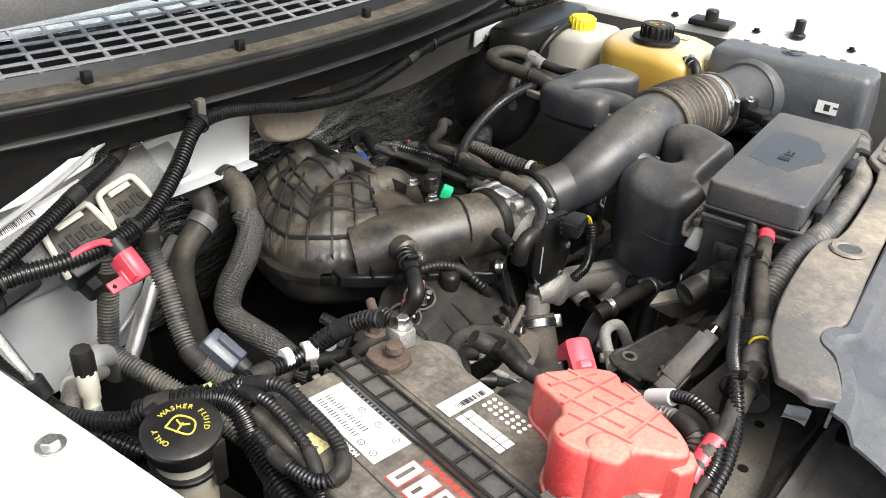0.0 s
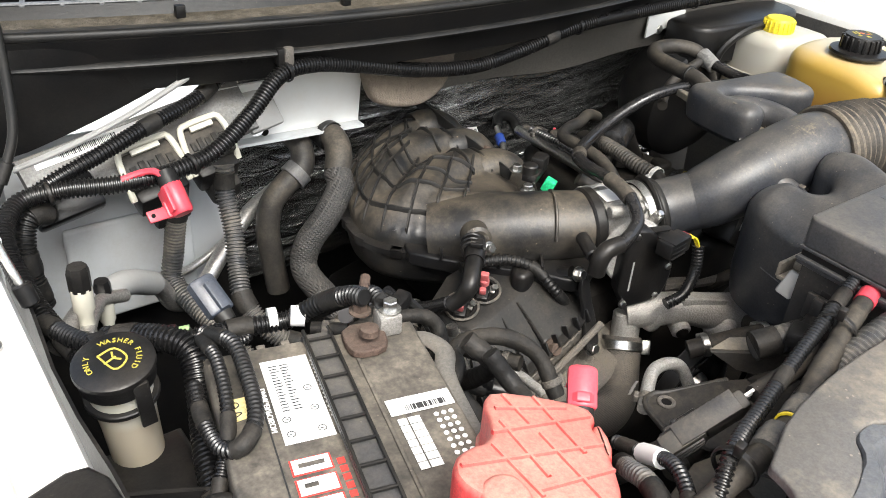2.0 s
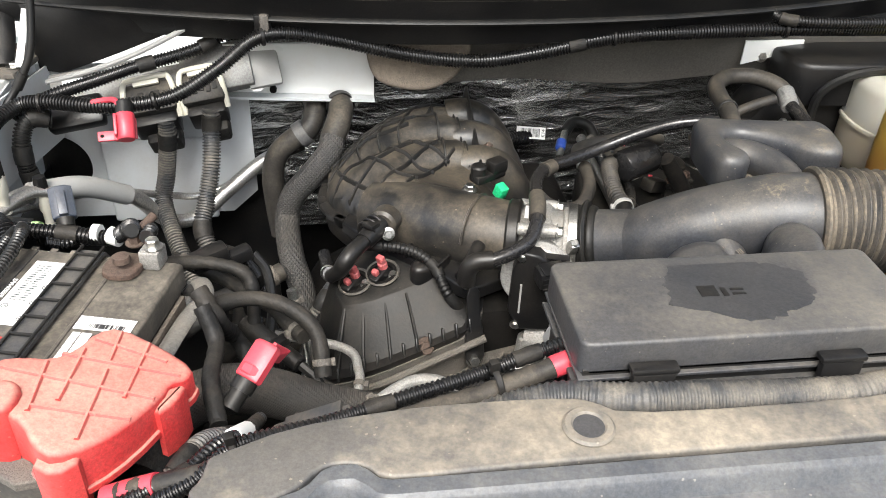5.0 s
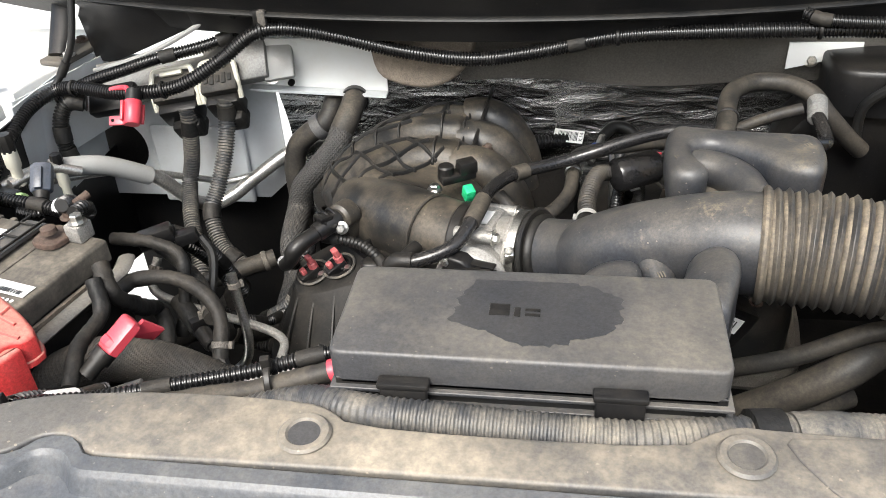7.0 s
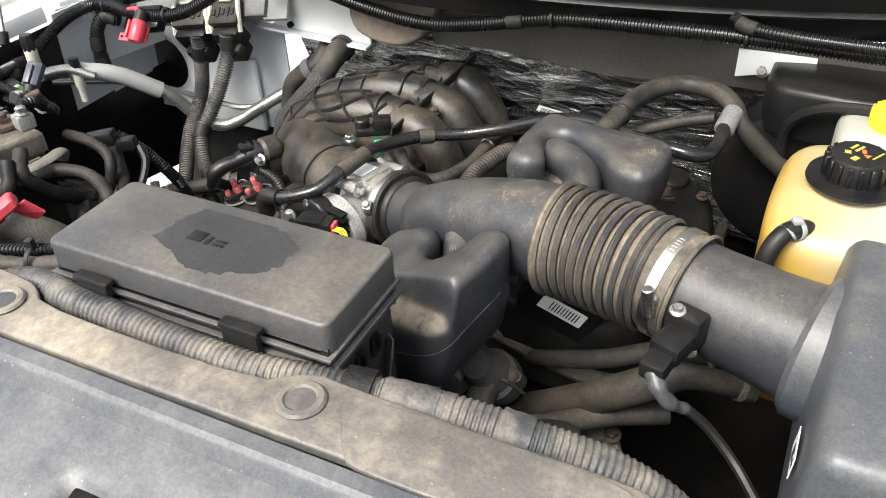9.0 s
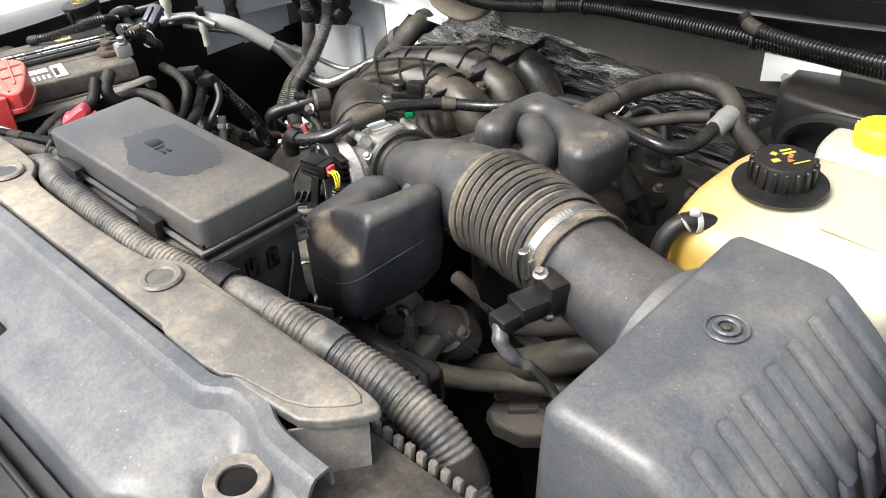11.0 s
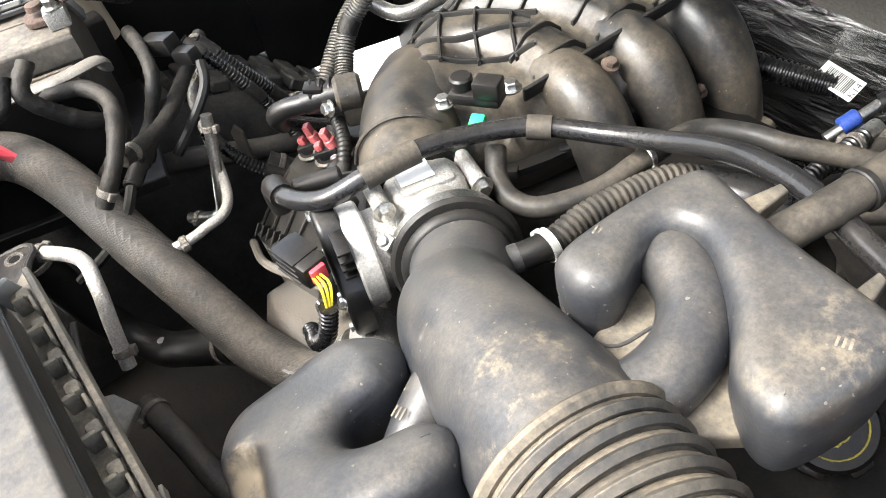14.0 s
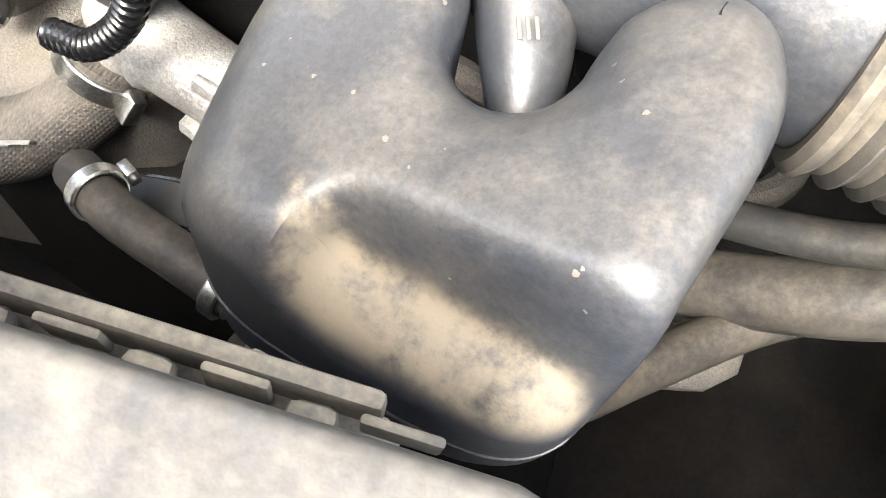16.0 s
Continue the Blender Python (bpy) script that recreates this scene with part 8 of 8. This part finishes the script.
# low pipes seen through the gaps
for pts, r, m_, lb_ in (([(1.17, 0.62, 0.66), (1.23, 0.54, 0.75), (1.296, 0.465, 0.835), (1.367, 0.434, 0.889), (1.438, 0.427, 0.935), (1.50, 0.42, 0.95)], 0.011, DUSTRUB, "dusty hose crossing below the filter box"),
                        ([(1.20, 0.46, 0.70), (1.281, 0.445, 0.761), (1.359, 0.425, 0.831), (1.415, 0.421, 0.878), (1.46, 0.44, 0.90), (1.53, 0.46, 0.89)], 0.021, DUSTRUB, "thick dusty hose crossing below the duct"),
                        ([(0.684, 0.471, 0.945), (0.690, 0.462, 0.91), (0.70, 0.445, 0.86), (0.690, 0.435, 0.825), (0.65, 0.41, 0.81)], 0.0065, STEEL, "thin bent steel pipe"),
                        ([(0.53, 0.62, 0.80), (0.60, 0.64, 0.82), (0.66, 0.67, 0.83)], 0.014, DUSTRUB, "dusty hose low beside the manifold")):
    hose_run("hose" if m_ is not STEEL else "pipe", lb_, "hose" if m_ is not STEEL else "pipe", pts, r, m_)
und = thing("bypass_hose", "dusty bypass hose with a T-joint below the resonator", "hose")
part("hose", sweep([(1.005, 0.37, 0.845), (1.037, 0.350, 0.858), (1.075, 0.337, 0.862), (1.110, 0.326, 0.862)], 0.0125, 14, 0.006), DUSTRUB, und)
part("tee", join(rod((1.105, 0.328, 0.862), (1.150, 0.316, 0.862), 0.0105, 14, 0.002), rod((1.128, 0.322, 0.862), (1.140, 0.352, 0.845), 0.009, 12, 0.002)), GREYP, und, "grey plastic T-joint")
part("hose", sweep([(1.146, 0.317, 0.862), (1.189, 0.312, 0.862), (1.23, 0.315, 0.855), (1.27, 0.33, 0.84), (1.317, 0.37, 0.82), (1.38, 0.42, 0.815), (1.444, 0.452, 0.815)], 0.014, 14, 0.006), DUSTRUB, und)
part("hose", sweep([(1.138, 0.35, 0.847), (1.155, 0.39, 0.82), (1.172, 0.425, 0.79)], 0.011, 14, 0.006), DUSTRUB, und)
for a_, b_ in (((1.098, 0.3297, 0.862), (1.11, 0.326, 0.862)), ((1.152, 0.3158, 0.862), (1.165, 0.3145, 0.862)), ((1.020, 0.361, 0.852), (1.037, 0.350, 0.858))):
    part("clamp", xf(join(ring(0.0128, 0.0155, 0.009), box((0.006, 0.009, 0.012), at(0.018, 0, 0.004), 0.001)), along(a_, b_)), STEEL, und, "spring steel clamp")
pump = thing("coolant_pump", "grey cast pump housing below the bellows", "pump")
PM = along((1.232, 0.43, 0.81), (1.222, 0.385, 0.872))
part("housing", join(xf(lathe([(0.030, -0.03), (0.034, -0.01), (0.034, 0.012), (0.029, 0.016), (0.027, 0.040), (0.020, 0.050), (0.018, 0.064), (0.0, 0.065)], 20), PM), xf(box((0.07, 0.02, 0.05), at(0, 0.01, 0.0), 0.008, 3), PM), xf(box((0.03, 0.05, 0.03), at(0.01, -0.025, 0.03), 0.008, 3), PM)), mat("dusty_grey_casting", (0.10, 0.098, 0.094), 0.6, 0.2, 0.3, 30, 0.6, 300, 0.8), pump)
for k in range(6):
    part("fin", xf(box((0.072, 0.004, 0.012), at(0, 0.0, -0.022 + 0.011 * k), 0.001), PM), GASKET, pump)
part("spout", rod((1.205, 0.395, 0.84), (1.165, 0.38, 0.835), 0.011, 14, 0.002), ALU, pump)
for k in range(3):
    t = radians(20 + 120 * k)
    bolt(tuple(PM @ Vector((0.034 * math.cos(t), 0.034 * math.sin(t), 0.014))), PM.to_3x3() @ Vector((0, 0, 1)), 0.005, pump, 0.007, RUST)
relay = thing("relay_box", "black box with a white barcode label below the duct", "relay box")
part("case", box((0.10, 0.05, 0.06), at(1.283, 0.528, 0.875, 0, 30, 14), 0.006), BLACK, relay)
rl = part("label", xf(box((0.062, 0.0008, 0.022), at(0, -0.0256, 0.006), 0), at(1.283, 0.528, 0.875, 0, 30, 14)), PAPER, relay, "white barcode label")
for k in range(10):
    part("bar", xf(box((0.0016, 0.0004, 0.014), at(-0.016 + 0.0042 * k, -0.0262, 0.006), 0), at(1.283, 0.528, 0.875, 0, 30, 14)), INK, rl)
holeb = thing("support_bracket", "dusty stamped bracket with a round hole", "bracket")
part("plate", slab([(0.760, 0.250), (0.776, 0.256), (0.792, 0.246), (0.848, 0.222), (0.912, 0.172), (0.890, 0.148), (0.770, 0.160), (0.752, 0.210)], 0.960, 0.966, 0.002, 0, 1, top=lambda x, y: 0.16 * (x - 0.776)), DUSTRUB, holeb)
part("hole", xf(join(ring(0.0052, 0.0095, 0.0022)), at(0.777, 0.238, 0.9655)), GASKET, holeb)
part("hole_core", rod((0.777, 0.238, 0.9655), (0.777, 0.238, 0.9668), 0.0052, 14), DARK, holeb)
part("edge", sweep([(0.752, 0.212, 0.958), (0.760, 0.249, 0.962), (0.776, 0.255, 0.964), (0.792, 0.246, 0.966), (0.848, 0.222, 0.974)], 0.0035, 8, 0.006), DUSTRUB, holeb)
wedge = thing("support_bracket", "dark wedge-shaped bracket below the fuse box", "bracket")
part("face", thick(([(0.843, 0.246, 0.999), (0.932, 0.180, 1.002), (0.930, 0.176, 0.962), (0.868, 0.228, 0.978)], [(0, 1, 2, 3)]), 0.004), DUSTRUB, wedge)
part("top", thick(([(0.843, 0.247, 1.000), (0.932, 0.181, 1.003), (0.945, 0.205, 1.003), (0.875, 0.248, 1.001)], [(0, 1, 2, 3)]), 0.003), TANDUST, wedge)
support = thing("radiator_support", "dusty grey steel radiator support panel", "panel", kind="structure")
part("panel", slab([(0.470, 0.010), (0.470, 0.110), (0.560, 0.118), (0.640, 0.136), (0.712, 0.156), (0.800, 0.140), (0.900, 0.120), (0.900, 0.060), (0.760, 0.030), (0.620, 0.000)], 0.985, 0.992, 0.003, 0, 0), mat("tan_dusted_steel", (0.060, 0.057, 0.052), 0.55, dust=1.1, dscale=9, dustcol=(0.20, 0.172, 0.13)), support)
part("front_flange", box((0.40, 0.006, 0.09), at(0.69, 0.004, 0.945, 0, 0, 5), 0.002), DUSTRUB, support)
solo("wire_connector", join(box((0.03, 0.022, 0.018), at(0.888, 0.186, 1.040, 0, 0, 20), 0.005), rod((0.90, 0.19, 1.04), (0.935, 0.20, 1.035), 0.007, 10, 0.002)), RUBBER, "black rubber-booted connector beside the fuse box", "connector")
scoop = thing("air_scoop", "black plastic air scoop panel beside the radiator cover", "panel")


def scoop_f(u, v):
    x, y = 0.515 + 0.235 * u, -0.110 + (0.150 - 0.025 * u) * v
    rim = 0.012 / (1 + math.exp(-(v - 0.94) * 90))
    return x, y, 1.020 - 0.006 * v + rim - 0.006 * math.exp(-((x - 0.658) / 0.018) ** 2 - ((y + 0.025) / 0.014) ** 2)


part("panel", thick(sheet(40, 24, scoop_f), 0.003), DUSTY, scoop)
part("lip", sweep([(0.515, 0.041, 1.022), (0.576, 0.038, 1.024), (0.646, 0.032, 1.026), (0.700, 0.024, 1.027), (0.750, 0.014, 1.028)], 0.004, 8, 0.008), BLACK, scoop)
for pts, r, m_, nm, lb_, ct in (
        ([(0.70, 0.37, 0.955), (0.68, 0.405, 0.95), (0.655, 0.442, 0.95), (0.60, 0.49, 0.955), (0.54, 0.535, 0.955)], 0.009, TAPE, "taped_cable", "taped harness crossing between battery and engine", "cable"),
        ([(0.54, 0.315, 0.985), (0.60, 0.355, 1.0), (0.612, 0.378, 1.0), (0.65, 0.392, 0.995), (0.69, 0.381, 0.985), (0.715, 0.36, 0.965), (0.72, 0.33, 0.93)], 0.009, TAPE, "taped_cable", "thick taped cable looping below the battery clamp", "cable"),
        ([(0.560, 0.52, 0.93), (0.557, 0.493, 0.90), (0.60, 0.48, 0.885), (0.738, 0.443, 0.875), (0.76, 0.40, 0.872), (0.757, 0.362, 0.868)], 0.0058, ALU, "pipe", "thin bent metal pipe between battery and engine", "pipe"),
        ([(0.76, 0.25, 0.955), (0.811, 0.284, 0.958), (0.850, 0.284, 0.95), (0.870, 0.276, 0.92), (0.885, 0.268, 0.88)], 0.007, ALU, "pipe", "short bent metal pipe behind the radiator", "pipe"),
        ([(0.62, 0.53, 0.80), (0.655, 0.575, 0.765), (0.70, 0.60, 0.77), (0.725, 0.62, 0.79)], 0.017, DUSTRUB, "hose", "dusty hose low beside the cylinder head", "hose"),
        ([(0.50, 0.40, 0.80), (0.56, 0.46, 0.82), (0.60, 0.56, 0.80), (0.60, 0.66, 0.78)], 0.015, DUSTRUB, "hose", "dark dusty hose deep behind the battery", "hose"),
        ([(0.30, 0.28, 1.02), (0.33, 0.30, 1.03), (0.36, 0.29, 1.02), (0.40, 0.22, 1.0), (0.44, 0.14, 0.99)], 0.008, RUBBER, "cable", "black cable along the front of the battery", "cable"),
        ([(1.05, 0.30, 0.80), (1.00, 0.28, 0.79), (0.93, 0.27, 0.80), (0.86, 0.26, 0.80)], 0.013, DUSTRUB, "hose", "dark dusty hose low behind the radiator", "hose"),
        ([(1.16, 0.66, 0.90), (1.17, 0.72, 0.915), (1.18, 0.80, 0.915), (1.18, 0.90, 0.91)], 0.009, LOOM, "wiring_loom", "black loom lying along the far coils", "wiring loom")):
    hose_run(nm, lb_, ct, pts, r, m_, wrap=0.0007 if m_ is TAPE else 0.0, ribs=(0.006, 0.0015) if m_ in (DLOOM, LOOM) else None)
lever = solo("support_tab", slab([(0.0, 0.0), (0.012, 0.0), (0.012, 0.06), (0.004, 0.07), (-0.004, 0.06)], 0, 0.004, 0.001), DUSTRUB, "flat upright steel tab beside the cylinder head", "bracket")
lever.data.transform(Matrix.Translation((0.655, 0.50, 0.83)) @ Euler((radians(90), 0, radians(35))).to_matrix().to_4x4())
gpl = thing("support_plate", "dusty grey stamped plate with holes by the radiator cover", "plate")
part("plate", slab([(0.555, 0.070), (0.563, 0.086), (0.64, 0.090), (0.706, 0.092), (0.762, 0.082), (0.758, 0.060), (0.672, 0.052), (0.60, 0.046)], 0.993, 1.008, 0.002), mat("dusty_grey_steel", (0.085, 0.08, 0.072), 0.6, 0.2, dust=0.9), gpl)
for x, y in ((0.63, 0.068), (0.70, 0.074)):
    part("hole", rod((x, y, 1.0078), (x, y, 1.0088), 0.005, 14), DARK, gpl)
part("paper_tag", thick(sheet(6, 5, lambda u, v: (0.702 + 0.024 * u, 0.036 + 0.022 * v, 1.026 + 0.003 * math.sin(7 * u + 3 * v))), 0.0008), PAPER, gpl, "crumpled white tag")
stb = thing("support_bracket", "tan-dusted stamped bracket with a round hole", "bracket")
part("upper_plate", slab([(0.982, 0.262), (1.040, 0.200), (1.012, 0.182), (0.945, 0.228), (0.955, 0.25)], 0.926, 0.931, 0.002), TANDUST, stb)
part("lower_plate", slab([(0.832, 0.248), (0.845, 0.212), (0.96, 0.214), (0.93, 0.238), (0.88, 0.240)], 0.908, 0.914, 0.002), DUSTRUB, stb)
part("hole", rod((0.856, 0.231, 0.9142), (0.856, 0.231, 0.9148), 0.005, 16), DARK, stb)
part("lip", sweep([(0.832, 0.248, 0.913), (0.88, 0.240, 0.914), (0.93, 0.238, 0.914)], 0.003, 8, 0.008), DUSTRUB, stb)
hose_run("hose", "short black hose below the thermostat stub", "hose", [(1.130, 0.399, 0.785), (1.128, 0.394, 0.745), (1.122, 0.388, 0.70), (1.115, 0.385, 0.64)], 0.0165, RUBBER)
hose_run("hose", "dusty bypass hose behind the thermostat housing", "hose", [(1.205, 0.352, 0.86), (1.190, 0.348, 0.815), (1.172, 0.344, 0.770), (1.135, 0.335, 0.735), (1.09, 0.33, 0.72)], 0.0165, DUSTRUB)
lowh = hose_run("hose", "thick black hose low in the gap behind the fuse box", "hose", [(0.59, 0.235, 0.84), (0.598, 0.250, 0.76), (0.615, 0.272, 0.69), (0.645, 0.292, 0.668), (0.675, 0.309, 0.668), (0.705, 0.325, 0.684), (0.740, 0.341, 0.704), (0.79, 0.37, 0.73)], 0.023, RUBBER)
part("print_mark", rod((0.676, 0.304, 0.6895), (0.676, 0.304, 0.692), 0.005, 14), GREYP, lowh)
lowb = thing("support_bracket", "dusty stamped steel bracket beside the radiator", "bracket")
part("plate", thick(sheet(6, 5, lambda u, v: (0.86 + 0.14 * u, 0.19 + 0.035 * v + 0.01 * u, 0.99 - 0.02 * u - 0.04 * v * v)), 0.003), DUSTRUB, lowb)
fsh = thing("fan_shroud_cover", "dusty grey plastic shroud corner with a warning sticker", "shroud")
part("plate", slab([(1.198, 0.128), (1.200, 0.172), (1.222, 0.186), (1.262, 0.205), (1.292, 0.206), (1.318, 0.185), (1.345, 0.150), (1.362, 0.122), (1.30, 0.108)], 0.995, 1.006, 0.003, 0, 1), mat("tan_dusted_shroud", (0.07, 0.066, 0.06), 0.5, dust=1.1, dscale=8), fsh)
part("step", slab([(1.262, 0.200), (1.30, 0.205), (1.36, 0.235), (1.41, 0.230), (1.425, 0.165), (1.375, 0.118), (1.335, 0.150)], 0.955, 0.984, 0.006, 0, 1), BLACK, fsh, "stepped black shroud")
part("step", slab([(1.33, 0.235), (1.372, 0.258), (1.402, 0.250), (1.395, 0.215), (1.35, 0.21)], 0.93, 0.972, 0.005, 0, 1), BLACK, fsh)
part("fin", box((0.085, 0.004, 0.022), at(1.365, 0.196, 0.990, 0, 0, 18), 0.001), BLACK, fsh)
part("fin", box((0.07, 0.004, 0.03), at(1.235, 0.208, 0.985, 0, 0, 22), 0.001), BLACK, fsh)
bolt((1.322, 0.150, 1.006), (0, 0, 1), 0.005, fsh, 0.004, RUST)
SM = at(1.284, 0.172, 1.0066, 0, 0, 28)
wl = part("warning_sticker", xf(box((0.034, 0.036, 0.0007), None, 0), SM), PAPER, fsh, "red and white fan warning sticker")
part("sticker_band", xf(([(-0.015, 0.003, 0.0006), (0.015, 0.003, 0.0006), (0.015, 0.016, 0.0006), (-0.004, 0.016, 0.0006)], [(0, 1, 2, 3)]), SM), ORANGE, wl)
for x, m_ in ((-0.008, INK), (0.007, REDINK)):
    part("pictogram", xf(join(sweep([(x - 0.005, -0.010, 0.0006), (x, -0.004, 0.0006), (x + 0.005, -0.009, 0.0006)], 0.0012, 6, 0.002), sweep([(x - 0.004, -0.004, 0.0006), (x + 0.004, -0.011, 0.0006)], 0.0012, 6, 0.002)), SM), m_, wl)
mnt = thing("engine_bracket", "grimy cast bracket low on the engine front", "bracket")
part("casting", xf(join(slab([(-0.045, -0.030), (0.030, -0.036), (0.050, 0.010), (0.015, 0.035), (-0.035, 0.022)], 0, 0.034, 0.008, 0, 1), box((0.040, 0.012, 0.020), at(0.0, 0.0, 0.036, 0, 0, 25), 0.004)), at(1.352, 0.428, 0.722, 14, 8, 20)), GASKET, mnt)
for x, y in ((1.328, 0.420), (1.384, 0.440)):
    bolt((x, y, 0.762), (0, -0.2, 1), 0.008, mnt, 0.008, RUST)
part("foot", sweep([(1.352, 0.43, 0.73), (1.36, 0.45, 0.60), (1.36, 0.46, 0.42)], 0.018, 10, 0.02), DARK, mnt)
tb_ = thing("tape_bundle", "dusty cloth-taped wire bundle below the fuse box", "cable")
part("bundle", sweep([(1.150, 0.178, 1.0), (1.175, 0.165, 1.008), (1.198, 0.148, 1.006), (1.215, 0.128, 1.012), (1.222, 0.112, 1.02)], [0.013, 0.016, 0.016, 0.015, 0.013], 14, 0.004, wrap=0.002), mat("dusty_cloth_tape", (0.05, 0.046, 0.04), 0.65, dust=1.1, bump=0.6, bscale=120), tb_)
part("flap", thick(sheet(8, 5, lambda u, v: (1.172 + 0.055 * u, 0.185 - 0.022 * v, 1.008 + 0.010 * math.sin(3 * u) - 0.006 * v)), 0.002), TANDUST, tb_, "torn tape end")

# wheel seen deep in the gap, hood strut, headlamp corner
wheel = thing("wheel", "dusty truck tyre with blocky tread in the wheel well", "tyre")
part("tyre", xf(lathe([(0.24, -0.13), (0.34, -0.13), (0.385, -0.10), (0.395, 0.0), (0.385, 0.10), (0.34, 0.13), (0.24, 0.13)], 64), at(0.265, 0.45, 0.40, 0, 90, 0)), TYRE, wheel)
for k in range(56):
    t = 2 * math.pi * k / 56
    for j, x in enumerate((-0.08, -0.027, 0.027, 0.08)):
        a = t + 0.04 * j
        part("tread_block", xf(box((0.044, 0.030, 0.02), at(0, 0, 0.397), 0.003, 1), at(0.265 + x, 0.45, 0.40) @ Matrix.Rotation(a, 4, "X")), TYRE, wheel)
strut = thing("hood_strut", "slim gas strut holding the open hood", "gas strut")
part("rod", rod((0.282, 0.60, 1.06), (0.225, 0.70, 1.30), 0.004, 10), STEEL, strut)
part("cylinder", rod((0.225, 0.70, 1.30), (0.16, 0.82, 1.58), 0.010, 14, 0.002), BLACK, strut)
part("end", rod((0.285, 0.594, 1.045), (0.281, 0.602, 1.066), 0.009, 12, 0.002), BLACK, strut)
lampc = thing("headlamp_bracket", "black plastic headlamp bracket at the fender's end", "bracket")
part("lever", join(slab([(0.17, 0.21), (0.275, 0.25), (0.27, 0.31), (0.24, 0.315), (0.15, 0.27)], 1.085, 1.105, 0.006, 0, 1)), BLACK, lampc)
part("wall", thick(sheet(6, 5, lambda u, v: (0.28 + 0.10 * u, 0.38 - 0.05 * u, 1.0 - 0.25 * v)), 0.004), BLACK, lampc)
bolt((0.30, 0.245, 1.03), (1, -0.4, 0.5), 0.010, lampc, 0.010)
settle_roots()
